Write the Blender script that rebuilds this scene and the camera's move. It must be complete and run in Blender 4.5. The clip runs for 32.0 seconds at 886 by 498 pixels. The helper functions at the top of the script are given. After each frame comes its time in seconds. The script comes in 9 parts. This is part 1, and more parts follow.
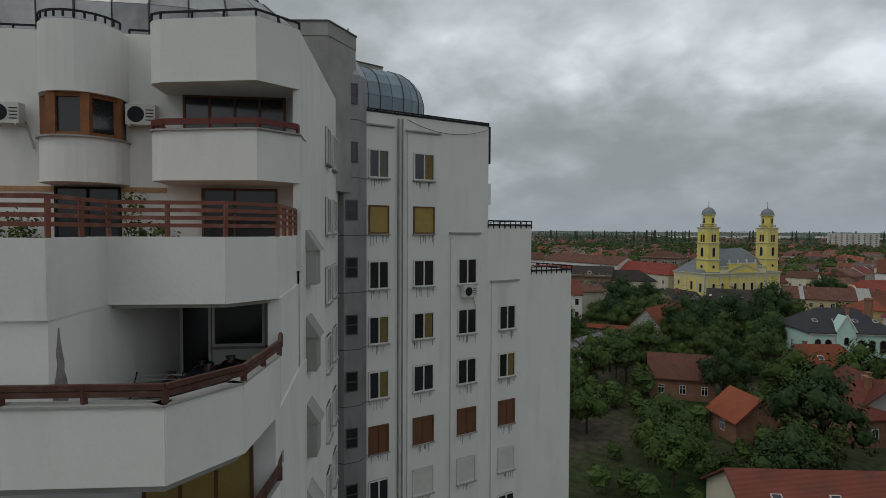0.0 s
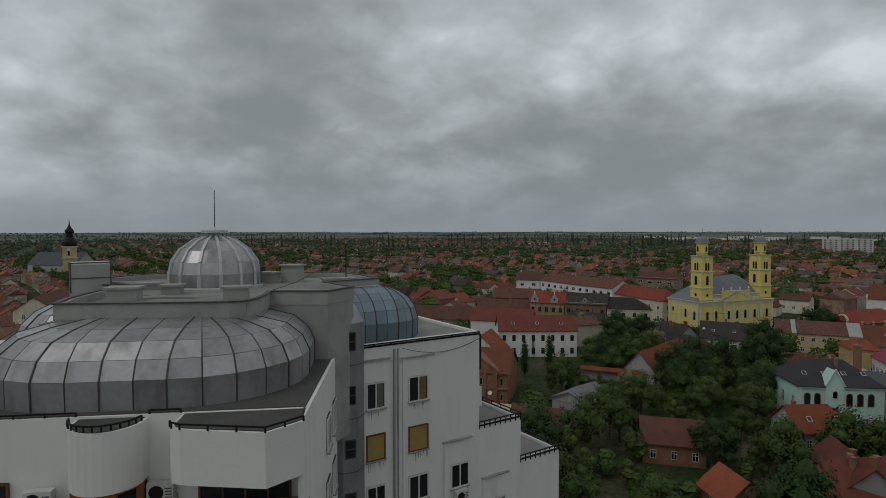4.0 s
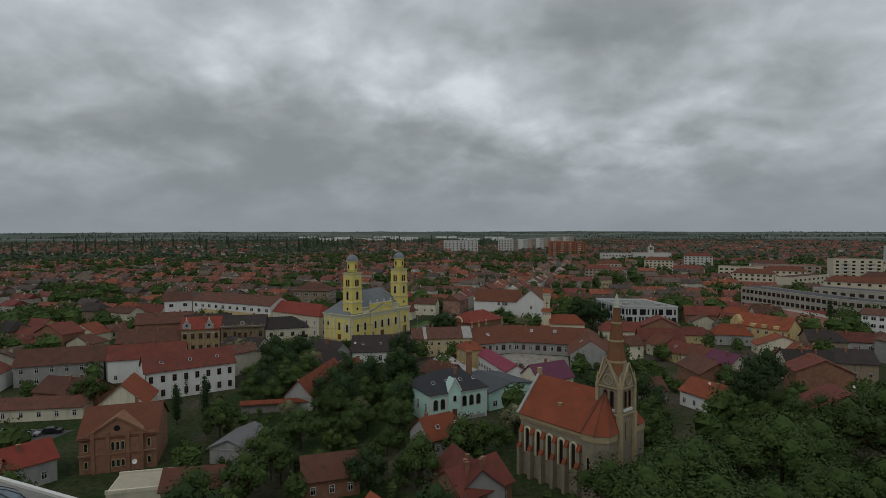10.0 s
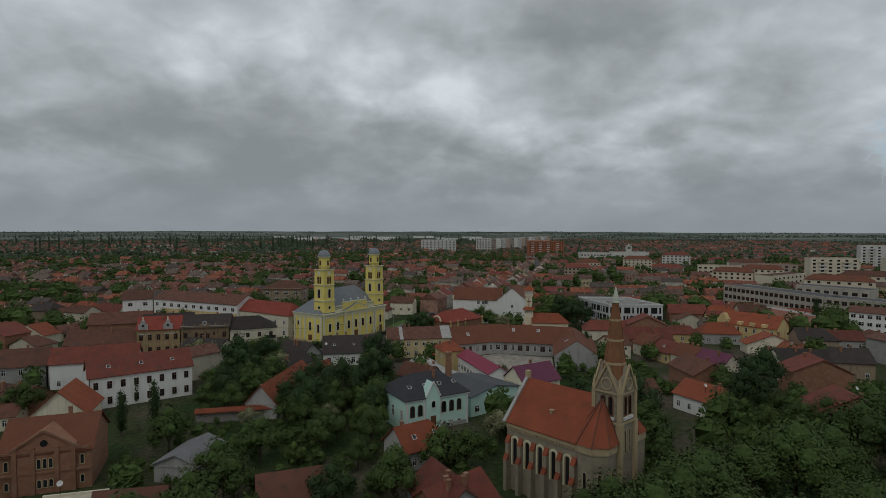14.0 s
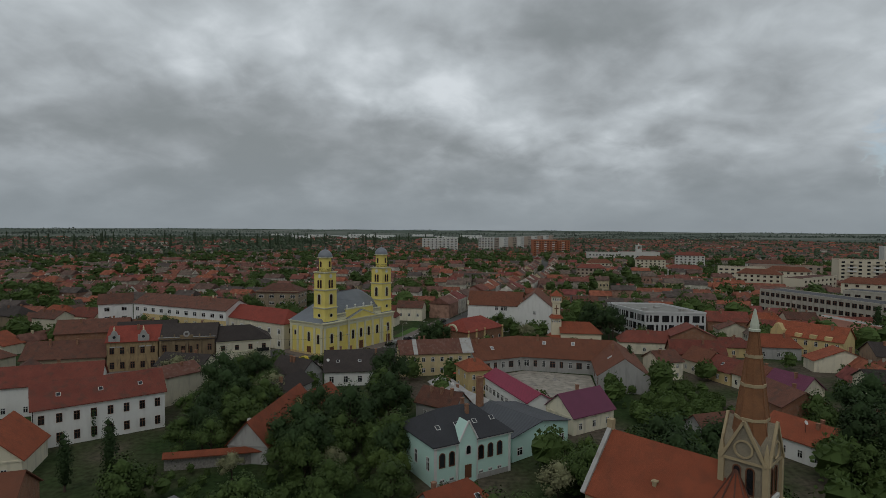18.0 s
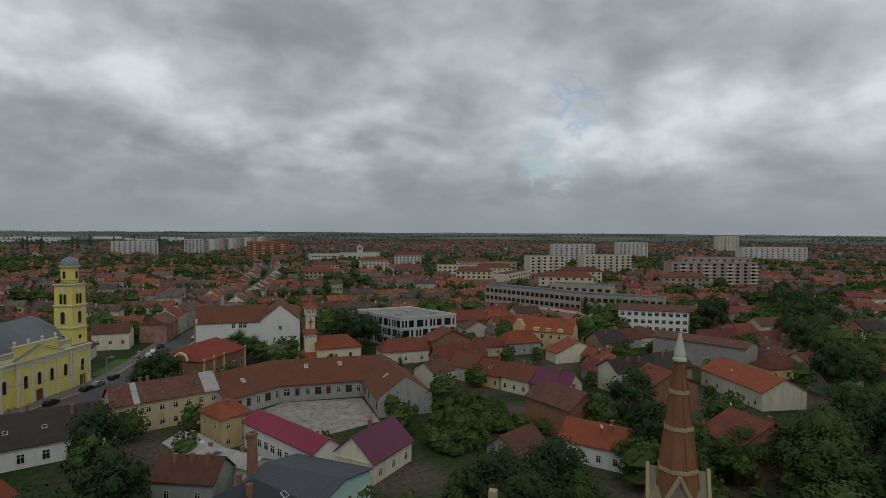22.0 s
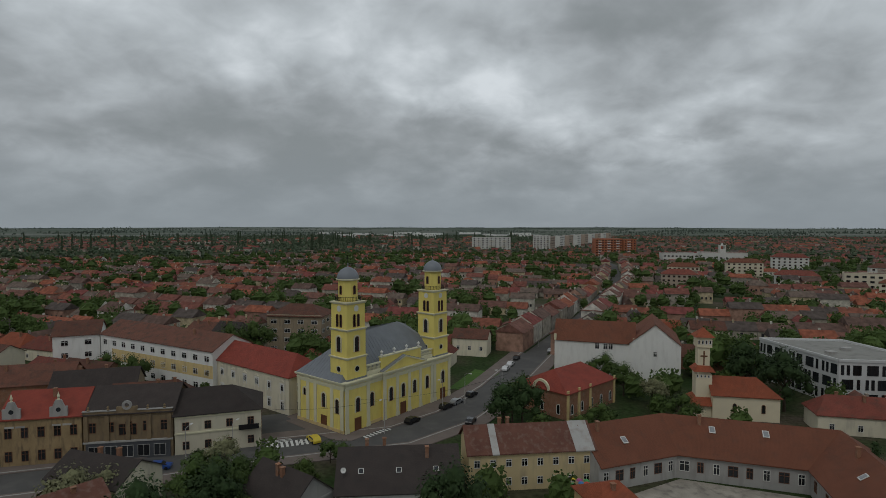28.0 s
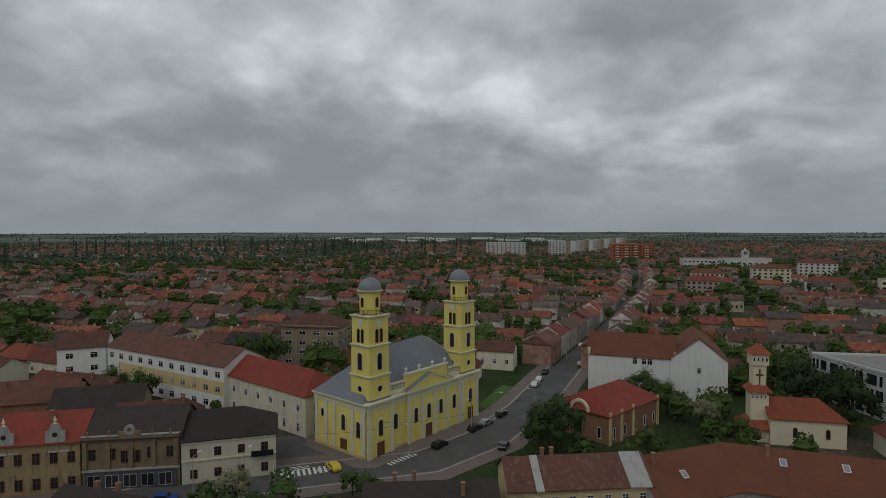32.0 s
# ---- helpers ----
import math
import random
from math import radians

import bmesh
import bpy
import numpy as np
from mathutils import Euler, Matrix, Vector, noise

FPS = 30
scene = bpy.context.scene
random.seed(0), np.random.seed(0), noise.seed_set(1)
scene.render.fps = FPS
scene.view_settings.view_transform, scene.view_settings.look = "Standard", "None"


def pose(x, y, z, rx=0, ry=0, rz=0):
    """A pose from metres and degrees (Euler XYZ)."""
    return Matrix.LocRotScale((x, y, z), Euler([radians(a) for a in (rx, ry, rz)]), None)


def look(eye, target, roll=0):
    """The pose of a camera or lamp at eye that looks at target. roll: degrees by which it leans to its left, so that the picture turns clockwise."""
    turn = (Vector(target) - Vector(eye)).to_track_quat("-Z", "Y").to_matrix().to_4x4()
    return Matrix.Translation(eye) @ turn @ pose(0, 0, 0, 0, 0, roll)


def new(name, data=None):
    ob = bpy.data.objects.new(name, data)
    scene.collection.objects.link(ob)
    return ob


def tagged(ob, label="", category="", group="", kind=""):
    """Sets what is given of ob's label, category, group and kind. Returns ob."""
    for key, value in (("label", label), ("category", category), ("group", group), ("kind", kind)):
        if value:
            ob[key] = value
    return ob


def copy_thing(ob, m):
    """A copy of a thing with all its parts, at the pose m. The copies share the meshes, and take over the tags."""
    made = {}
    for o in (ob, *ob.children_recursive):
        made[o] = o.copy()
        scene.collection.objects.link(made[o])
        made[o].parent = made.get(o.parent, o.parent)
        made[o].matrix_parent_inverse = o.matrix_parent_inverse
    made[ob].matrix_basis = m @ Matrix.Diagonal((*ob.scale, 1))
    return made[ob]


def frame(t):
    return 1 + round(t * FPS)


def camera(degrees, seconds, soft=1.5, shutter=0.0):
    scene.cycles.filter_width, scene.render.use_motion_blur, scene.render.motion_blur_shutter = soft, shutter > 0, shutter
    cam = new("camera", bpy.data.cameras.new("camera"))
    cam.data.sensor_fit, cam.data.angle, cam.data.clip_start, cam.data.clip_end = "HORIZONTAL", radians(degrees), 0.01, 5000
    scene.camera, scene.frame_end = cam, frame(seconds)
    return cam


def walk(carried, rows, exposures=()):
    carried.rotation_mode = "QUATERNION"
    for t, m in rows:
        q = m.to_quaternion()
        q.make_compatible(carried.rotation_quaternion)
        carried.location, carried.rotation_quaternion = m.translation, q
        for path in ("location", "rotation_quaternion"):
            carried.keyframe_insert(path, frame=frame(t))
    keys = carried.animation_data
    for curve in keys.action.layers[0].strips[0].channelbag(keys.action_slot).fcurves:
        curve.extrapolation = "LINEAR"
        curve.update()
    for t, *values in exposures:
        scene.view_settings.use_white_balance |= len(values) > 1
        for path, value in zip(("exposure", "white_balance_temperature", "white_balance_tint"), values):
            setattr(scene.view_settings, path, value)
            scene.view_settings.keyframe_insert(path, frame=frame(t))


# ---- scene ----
EXPOSURES = [(0.0, 0.14), (1.5, 0.06), (3.0, -0.12), (6.0, -0.16), (10.0, -0.09), (18.0, -0.10), (22.0, -0.02), (26.0, -0.08), (32.0, -0.10)]
cam = camera(76.14, 32.0, soft=0.55)
# seconds, x, y, z, heading to the left of +y, tilt up, roll
ROWS = [
    (0.0, -0.63, -5.74, 28.22, 36.267, -1.865, 0.258),
    (0.5, -0.70, -5.76, 29.60, 36.189, -1.672, 0.267),
    (1.0, -0.68, -5.83, 31.09, 36.168, -1.635, 0.247),
    (1.5, -0.55, -5.98, 32.62, 36.157, -1.700, 0.223),
    (2.0, -0.31, -6.22, 34.16, 36.152, -1.775, 0.190),
    (2.5, -0.02, -6.47, 35.68, 36.137, -1.822, 0.146),
    (3.0, 0.22, -6.66, 37.17, 36.074, -1.832, 0.077),
    (3.5, 0.35, -6.75, 38.71, 36.021, -1.847, 0.009),
    (5.5, 0.44, -6.85, 44.93, 35.787, -2.038, -0.171),
    (6.0, 0.40, -6.85, 46.19, 35.732, -2.012, -0.210),
    (6.5, 0.38, -6.88, 47.25, 35.687, -2.008, -0.236),
    (7.0, 0.43, -6.93, 47.90, 35.657, -2.018, -0.252),
    (7.5, 0.53, -6.96, 48.22, 33.023, -2.026, -0.265),
    (8.0, 0.61, -6.99, 48.40, 22.994, -1.999, -0.269),
    (8.5, 0.63, -7.04, 48.54, 10.006, -1.933, -0.261),
    (9.0, 0.61, -7.07, 48.72, 4.393, -1.908, -0.230),
    (9.5, 0.55, -7.05, 48.95, 2.862, -1.965, -0.168),
    (10.0, 0.49, -6.98, 49.11, 2.218, -2.032, -0.082),
    (10.5, 0.43, -6.77, 49.11, 1.616, -2.063, 0.010),
    (11.0, 0.33, -6.27, 48.95, 1.214, -2.065, 0.089),
    (11.5, 0.19, -5.35, 48.64, 0.622, -2.046, 0.130),
    (12.0, 0.05, -3.96, 48.16, 0.276, -2.018, 0.136),
    (12.5, -0.01, -2.14, 47.64, 0.070, -1.980, 0.127),
    (13.0, -0.01, 0.09, 47.17, 0.000, -1.962, 0.109),
    (13.5, -0.02, 2.68, 46.83, -0.056, -1.983, 0.107),
    (14.0, -0.09, 5.52, 46.59, -0.077, -1.998, 0.120),
    (14.5, -0.18, 8.52, 46.39, -0.139, -1.992, 0.133),
    (16.5, -2.35, 23.32, 46.33, -0.286, -2.149, 0.255),
    (17.0, -3.90, 27.14, 46.22, -0.355, -2.141, 0.366),
    (17.5, -5.60, 30.90, 46.13, -0.364, -2.136, 0.398),
    (18.0, -7.45, 34.58, 46.07, -0.311, -2.148, 0.403),
    (18.5, -9.33, 38.19, 46.06, -0.366, -2.164, 0.400),
    (19.0, -11.09, 41.83, 46.06, -0.434, -2.169, 0.381),
    (19.5, -12.57, 45.55, 46.00, -0.619, -2.163, 0.369),
    (20.0, -13.65, 49.36, 45.91, -0.728, -2.137, 0.355),
    (20.5, -14.36, 53.18, 45.87, -2.642, -2.064, 0.347),
    (21.0, -14.91, 56.91, 45.96, -16.743, -1.947, 0.339),
    (21.5, -15.44, 60.51, 46.17, -27.799, -1.872, 0.338),
    (22.0, -15.81, 64.00, 46.41, -29.060, -1.884, 0.330),
    (22.5, -15.85, 67.45, 46.61, -29.355, -1.933, 0.309),
    (23.0, -15.51, 70.95, 46.79, -29.487, -1.994, 0.264),
    (23.5, -14.87, 74.60, 47.00, -28.951, -2.088, 0.182),
    (24.0, -14.12, 78.43, 47.22, -25.861, -2.203, 0.061),
    (24.5, -13.47, 82.40, 47.41, -20.772, -2.314, -0.040),
    (25.0, -13.06, 86.49, 47.51, -14.203, -2.412, -0.110),
    (25.5, -12.99, 90.68, 47.54, -8.961, -2.491, -0.139),
    (26.0, -13.23, 94.87, 47.53, -3.621, -2.549, -0.042),
    (26.5, -13.68, 98.98, 47.54, 0.550, -2.579, 0.068),
    (28.5, -17.53, 110.57, 48.00, 4.466, -2.396, 0.056),
    (29.0, -18.30, 112.45, 48.14, 4.619, -2.349, 0.076),
    (29.5, -19.02, 114.11, 48.22, 4.786, -2.284, 0.075),
    (30.0, -19.64, 115.52, 48.22, 5.011, -2.206, 0.059),
    (30.5, -20.15, 116.72, 48.18, 5.190, -2.133, 0.033),
    (31.0, -20.61, 117.69, 48.14, 5.363, -2.051, -0.002),
    (31.5, -21.04, 118.51, 48.12, 5.463, -1.976, -0.041),
    (32.0, -21.45, 119.25, 48.12, 5.511, -1.948, -0.061),
]
walk(cam, [(t, pose(x, y, z, 0, 0, h) @ pose(0, 0, 0, 90 + p) @ pose(0, 0, 0, 0, 0, r)) for t, x, y, z, h, p, r in ROWS],
     exposures=EXPOSURES)
SKY_GAIN, SUN_POWER = 1.0, 0.45
# ---------------------------------------------------------------- light
SUN_EL, SUN_ROT = radians(52), radians(200)
world = bpy.data.worlds.new("overcast_sky")
scene.world = world
world.use_nodes = True


def build_sky():
    nt = world.node_tree
    nt.nodes.clear()
    N, L = nt.nodes.new, nt.links.new
    out, bg = N("ShaderNodeOutputWorld"), N("ShaderNodeBackground")
    sky = N("ShaderNodeTexSky")
    sky.sky_type, sky.sun_disc, sky.sun_elevation, sky.sun_rotation = "NISHITA", False, SUN_EL, SUN_ROT
    tc, sep = N("ShaderNodeTexCoord"), N("ShaderNodeSeparateXYZ")
    L(tc.outputs["Generated"], sep.inputs[0])

    def m(op, a, b=None, c=None):
        n = N("ShaderNodeMath")
        n.operation = op
        for k, v in enumerate((a, b, c)):
            if v is None:
                continue
            if isinstance(v, (int, float)):
                n.inputs[k].default_value = v
            else:
                L(v, n.inputs[k])
        return n.outputs[0]

    up = m("MAXIMUM", sep.outputs[2], 0.0)
    den = m("ADD", up, 0.42)
    px, py = m("DIVIDE", sep.outputs[0], den), m("DIVIDE", sep.outputs[1], den)
    comb = N("ShaderNodeCombineXYZ")
    L(px, comb.inputs[0]), L(py, comb.inputs[1])

    def noise_tex(scale, detail, rough, off, dist=0.0):
        mp, n = N("ShaderNodeMapping"), N("ShaderNodeTexNoise")
        mp.inputs["Location"].default_value = off
        L(comb.outputs[0], mp.inputs[0]), L(mp.outputs[0], n.inputs["Vector"])
        n.inputs["Scale"].default_value, n.inputs["Detail"].default_value = scale, detail
        n.inputs["Roughness"].default_value, n.inputs["Distortion"].default_value = rough, dist
        return n.outputs[0]

    big = noise_tex(1.5, 1.5, 0.4, (3.1, 7.7, 0.4))
    mid = noise_tex(3.6, 3.0, 0.42, (1.3, 0.2, 2.0), 0.3)
    fine = noise_tex(8.0, 4.0, 0.55, (4.3, 2.2, 1.0), 0.3)
    puff = N("ShaderNodeTexVoronoi")
    puff.feature = "SMOOTH_F1"
    puff.inputs["Smoothness"].default_value, puff.inputs["Scale"].default_value = 0.9, 3.6
    warp, wn = N("ShaderNodeVectorMath"), N("ShaderNodeTexNoise")
    wn.inputs["Scale"].default_value, wn.inputs["Detail"].default_value = 4.0, 3.0
    L(comb.outputs[0], wn.inputs["Vector"])
    warp.operation = "MULTIPLY_ADD"
    warp.inputs[1].default_value = (0.35, 0.35, 0.0)
    L(wn.outputs[1], warp.inputs[0]), L(comb.outputs[0], warp.inputs[2])
    L(warp.outputs[0], puff.inputs["Vector"])
    lumps = m("SUBTRACT", 0.72, puff.outputs["Distance"])
    # the larger cloud bellies and the bright breaks between them: bearing, height, half width, half height, weight
    wsep = N("ShaderNodeSeparateXYZ")
    L(wn.outputs[1], wsep.inputs[0])
    curl = noise_tex(9.0, 4.0, 0.6, (6.1, 0.4, 3.0), 0.4)
    bear = m("ADD", m("ARCTAN2", m("MULTIPLY", sep.outputs[0], -1.0), sep.outputs[1]), m("MULTIPLY", m("SUBTRACT", wsep.outputs[0], 0.5), 0.30))
    rise = m("ADD", m("ARCSINE", sep.outputs[2]), m("ADD", m("MULTIPLY", m("SUBTRACT", wsep.outputs[1], 0.5), 0.09), m("MULTIPLY", m("SUBTRACT", curl, 0.5), 0.07)))

    def heap(spots):
        total = 0.0
        for a, e, w, h, k in spots:
            dx, dy = m("DIVIDE", m("SUBTRACT", bear, a), w), m("DIVIDE", m("SUBTRACT", rise, e), h)
            r2 = m("ADD", m("MULTIPLY", dx, dx), m("MULTIPLY", dy, dy))
            total = m("ADD", m("MULTIPLY", m("POWER", 2.718, m("MULTIPLY", r2, -1.0)), k), total)
        return m("MINIMUM", total, 1.3)

    bellies = heap([
         (0.55, 0.085, 0.26, 0.045, 0.9),
         (0.52, 0.142, 0.19, 0.050, 0.6),
         (0.70, 0.207, 0.24, 0.112, 0.9),
         (0.84, 0.243, 0.26, 0.137, 1.0), (0.84, 0.103, 0.19, 0.056, 0.6), (0.53, 0.050, 0.21, 0.030, 0.7), (0.04, 0.126, 0.14, 0.075, 0.7), (1.20, 0.212, 0.15, 0.087, 0.5),
         (0.33, 0.191, 0.19, 0.075, 0.5), (0.20, 0.201, 0.09, 0.069, 0.9), (0.36, 0.111, 0.12, 0.040, 0.7), (-0.08, 0.090, 0.15, 0.047, 0.8), (-0.29, 0.180, 0.16, 0.060, 0.7),
         (0.59, 0.171, 0.15, 0.062, 0.8), (-0.21, 0.330, 0.21, 0.056, 0.8), (0.07, 0.167, 0.07, 0.037, 0.5), (-0.41, 0.070, 0.11, 0.031, 0.5), (-0.09, 0.094, 0.14, 0.032, 0.5),
         (-0.41, 0.195, 0.15, 0.050, 0.6), (-0.30, 0.338, 0.17, 0.050, 0.8), (-0.86, 0.082, 0.15, 0.031, 0.6), (-0.95, 0.245, 0.14, 0.050, 0.4)])
    breaks = heap([
         (1.25, 0.296, 0.11, 0.062, 1.0), (0.66, 0.302, 0.07, 0.112, 0.7), (0.61, 0.105, 0.15, 0.032, 0.7), (1.25, 0.071, 0.16, 0.050, 0.8), (0.25, 0.314, 0.19, 0.087, 0.7),
         (0.13, 0.241, 0.09, 0.100, 0.5), (0.40, 0.271, 0.11, 0.112, 0.8), (0.07, 0.265, 0.09, 0.087, 0.6), (-0.17, 0.147, 0.11, 0.035, 0.6), (0.45, 0.054, 0.15, 0.027, 0.6),
         (-0.32, 0.114, 0.09, 0.027, 0.8), (0.63, 0.076, 0.12, 0.037, 0.4), (0.02, 0.228, 0.21, 0.075, 0.6), (-0.49, 0.275, 0.20, 0.062, 0.5), (-0.86, 0.133, 0.14, 0.037, 0.9),
         (-0.29, 0.130, 0.10, 0.025, 0.5), (-1.06, 0.183, 0.17, 0.075, 0.7)])
    both = m("ADD", m("ADD", m("ADD", m("MULTIPLY", big, 0.20), 0.11), m("MULTIPLY", mid, 0.28)), m("ADD", m("MULTIPLY", fine, 0.19), m("MULTIPLY", lumps, 0.20)))
    both = m("ADD", m("SUBTRACT", both, m("MULTIPLY", bellies, 0.085)), m("MULTIPLY", breaks, 0.075))
    ramp = N("ShaderNodeValToRGB")
    L(both, ramp.inputs[0])
    cr = ramp.color_ramp
    cr.interpolation = "B_SPLINE"
    cr.elements[0].position, cr.elements[0].color = 0.35, (0.235, 0.262, 0.275, 1)
    cr.elements[1].position, cr.elements[1].color = 0.64, (0.71, 0.76, 0.80, 1)
    for pos, v in ((0.43, 0.335), (0.50, 0.45), (0.57, 0.56)):
        e = cr.elements.new(pos)
        e.color = (v * 0.915, v, v * 1.06, 1)
    # low cloud thickens into a flat grey band over the land
    low = N("ShaderNodeMapRange")
    low.interpolation_type = "SMOOTHSTEP"
    L(up, low.inputs[0])
    low.inputs[1].default_value, low.inputs[2].default_value = 0.0, 0.16
    low.inputs[3].default_value, low.inputs[4].default_value = 0.9, 0.0
    mix = N("ShaderNodeMixRGB")
    L(low.outputs[0], mix.inputs[0]), L(ramp.outputs[0], mix.inputs[1])
    mix.inputs[2].default_value = (0.250, 0.285, 0.310, 1)
    # a small break in the cloud where the blue shows
    gap = noise_tex(9.0, 3.0, 0.5, (9.0, 1.0, 5.0))
    toward = N("ShaderNodeVectorMath")
    toward.operation = "DOT_PRODUCT"
    toward.inputs[1].default_value = Vector((0.637, 0.761, 0.118)).normalized()
    L(tc.outputs["Generated"], toward.inputs[0])
    near = m("SUBTRACT", toward.outputs["Value"], m("MULTIPLY", m("ABSOLUTE", m("SUBTRACT", gap, 0.55)), 0.02))
    hole = N("ShaderNodeMapRange")
    hole.interpolation_type = "SMOOTHSTEP"
    second = N("ShaderNodeVectorMath")
    second.operation = "DOT_PRODUCT"
    second.inputs[1].default_value = Vector((0.655, 0.727, 0.205)).normalized()
    L(tc.outputs["Generated"], second.inputs[0])
    near = m("MAXIMUM", near, m("SUBTRACT", second.outputs["Value"], m("MULTIPLY", m("ABSOLUTE", m("SUBTRACT", gap, 0.5)), 0.025)))
    L(near, hole.inputs[0])
    hole.inputs[1].default_value, hole.inputs[2].default_value = 0.9972, 1.0002
    hole.inputs[3].default_value, hole.inputs[4].default_value = 0.0, 0.6
    skys = N("ShaderNodeMixRGB")
    skys.blend_type = "MULTIPLY"
    skys.inputs[0].default_value = 1.0
    skys.inputs[2].default_value = (0.1, 0.1, 0.1, 1)
    L(sky.outputs[0], skys.inputs[1])
    fin = N("ShaderNodeMixRGB")
    L(hole.outputs[0], fin.inputs[0]), L(mix.outputs[0], fin.inputs[1]), L(skys.outputs[0], fin.inputs[2])
    L(fin.outputs[0], bg.inputs[0])
    bg.inputs[1].default_value = SKY_GAIN
    L(bg.outputs[0], out.inputs[0])


build_sky()
sun_data = bpy.data.lights.new("sun", "SUN")
sun_data.energy, sun_data.angle, sun_data.color = SUN_POWER, radians(25), (1.0, 0.96, 0.9)
sun = new("sun", sun_data)
sun.matrix_world = look((0, 0, 200), (0 + 60 * math.sin(SUN_ROT + math.pi), 60 * math.cos(SUN_ROT + math.pi), 200 - 80))

# ---------------------------------------------------------------- materials
MATS = {}


def mat(name, base, rough=0.85, metal=0.0, var=0.25, scale=0.6, bump=0.15, fine=12.0, dirt=None, dirt_amount=0.0,
        rows=None, per_object=0.0, streak=0.0, spec=0.3):
    """A weathered surface: broad and fine mottling, stains, courses along the object's height and relief."""
    if name in MATS:
        return MATS[name]
    mt = bpy.data.materials.new(name)
    mt.use_nodes = True
    nt = mt.node_tree
    N, L = nt.nodes.new, nt.links.new
    b = nt.nodes["Principled BSDF"]
    b.inputs["Roughness"].default_value, b.inputs["Metallic"].default_value = rough, metal
    b.inputs["Specular IOR Level"].default_value = spec
    tc, oi = N("ShaderNodeTexCoord"), N("ShaderNodeObjectInfo")

    def noise_of(sc, det, vec=None, stretch=None):
        n = N("ShaderNodeTexNoise")
        n.inputs["Scale"].default_value, n.inputs["Detail"].default_value = sc, det
        src = vec or shifted
        if stretch:
            mp = N("ShaderNodeMapping")
            mp.inputs["Scale"].default_value = stretch
            L(src, mp.inputs[0])
            src = mp.outputs[0]
        L(src, n.inputs["Vector"])
        return n.outputs[0]

    def m(op, a, c):
        n = N("ShaderNodeMath")
        n.operation = op
        for k, v in enumerate((a, c)):
            if isinstance(v, (int, float)):
                n.inputs[k].default_value = v
            else:
                L(v, n.inputs[k])
        return n.outputs[0]

    off = N("ShaderNodeVectorMath")
    off.operation = "ADD"
    sc = N("ShaderNodeVectorMath")
    sc.operation = "SCALE"
    comb = N("ShaderNodeCombineXYZ")
    for k in range(3):
        L(oi.outputs["Random"], comb.inputs[k])
    sc.inputs["Scale"].default_value = 70.0
    L(comb.outputs[0], sc.inputs[0])
    L(tc.outputs["Object"], off.inputs[0]), L(sc.outputs[0], off.inputs[1])
    shifted = off.outputs[0]
    broad, grain = noise_of(scale, 4), noise_of(fine, 3)
    val = m("ADD", m("MULTIPLY", m("SUBTRACT", broad, 0.5), 2.2 * var), m("MULTIPLY", m("SUBTRACT", grain, 0.5), 1.1 * var))
    if per_object:
        val = m("ADD", val, m("MULTIPLY", m("SUBTRACT", oi.outputs["Random"], 0.5), per_object))
    val = m("ADD", val, 1.0)
    col = N("ShaderNodeVectorMath")
    col.operation = "SCALE"
    col.inputs[0].default_value = base
    L(val, col.inputs["Scale"])
    color = col.outputs[0]
    height = m("ADD", m("MULTIPLY", broad, 0.4), m("MULTIPLY", grain, 0.6))
    if dirt:
        mx, mr = N("ShaderNodeMixRGB"), N("ShaderNodeMapRange")
        stain = noise_of(scale * 1.7, 6, stretch=(1.7, 1.7, 0.4) if streak else None)
        L(stain, mr.inputs[0])
        mr.inputs[1].default_value, mr.inputs[2].default_value = 0.5, 0.72
        mr.inputs[4].default_value = dirt_amount
        L(mr.outputs[0], mx.inputs[0]), L(color, mx.inputs[1])
        mx.inputs[2].default_value = (*dirt, 1)
        color = mx.outputs[0]
    if rows:
        w = N("ShaderNodeTexWave")
        w.wave_type, w.bands_direction = "BANDS", "Z"
        w.inputs["Scale"].default_value, w.inputs["Distortion"].default_value = rows, 0.6
        w.inputs["Detail"].default_value = 2
        L(tc.outputs["Object"], w.inputs["Vector"])
        height = m("ADD", height, m("MULTIPLY", w.outputs["Fac"], 0.8))
        mx = N("ShaderNodeMixRGB")
        mx.blend_type = "MULTIPLY"
        mx.inputs[0].default_value = 0.35
        L(color, mx.inputs[1]), L(w.outputs["Color"], mx.inputs[2])
        color = mx.outputs[0]
    L(color, b.inputs["Base Color"])
    bp = N("ShaderNodeBump")
    bp.inputs["Strength"].default_value, bp.inputs["Distance"].default_value = bump, 0.05
    L(height, bp.inputs["Height"]), L(bp.outputs[0], b.inputs["Normal"])
    MATS[name] = mt
    return mt


STUCCO_WHITE = mat("stucco_white", (0.70, 0.69, 0.655), 0.92, var=0.07, scale=0.35, dirt=(0.45, 0.43, 0.40), dirt_amount=0.3, streak=1)
STUCCO_CREAM = mat("stucco_cream", (0.62, 0.57, 0.44), 0.92, var=0.12, scale=0.3, dirt=(0.3, 0.27, 0.22), dirt_amount=0.45, streak=1, per_object=0.3)
STUCCO_YELLOW = mat("church_yellow", (0.72, 0.60, 0.17), 0.9, var=0.10, scale=0.3, dirt=(0.55, 0.40, 0.12), dirt_amount=0.4, streak=1)
TRIM_CREAM = mat("trim_cream", (0.60, 0.57, 0.40), 0.9, var=0.1)
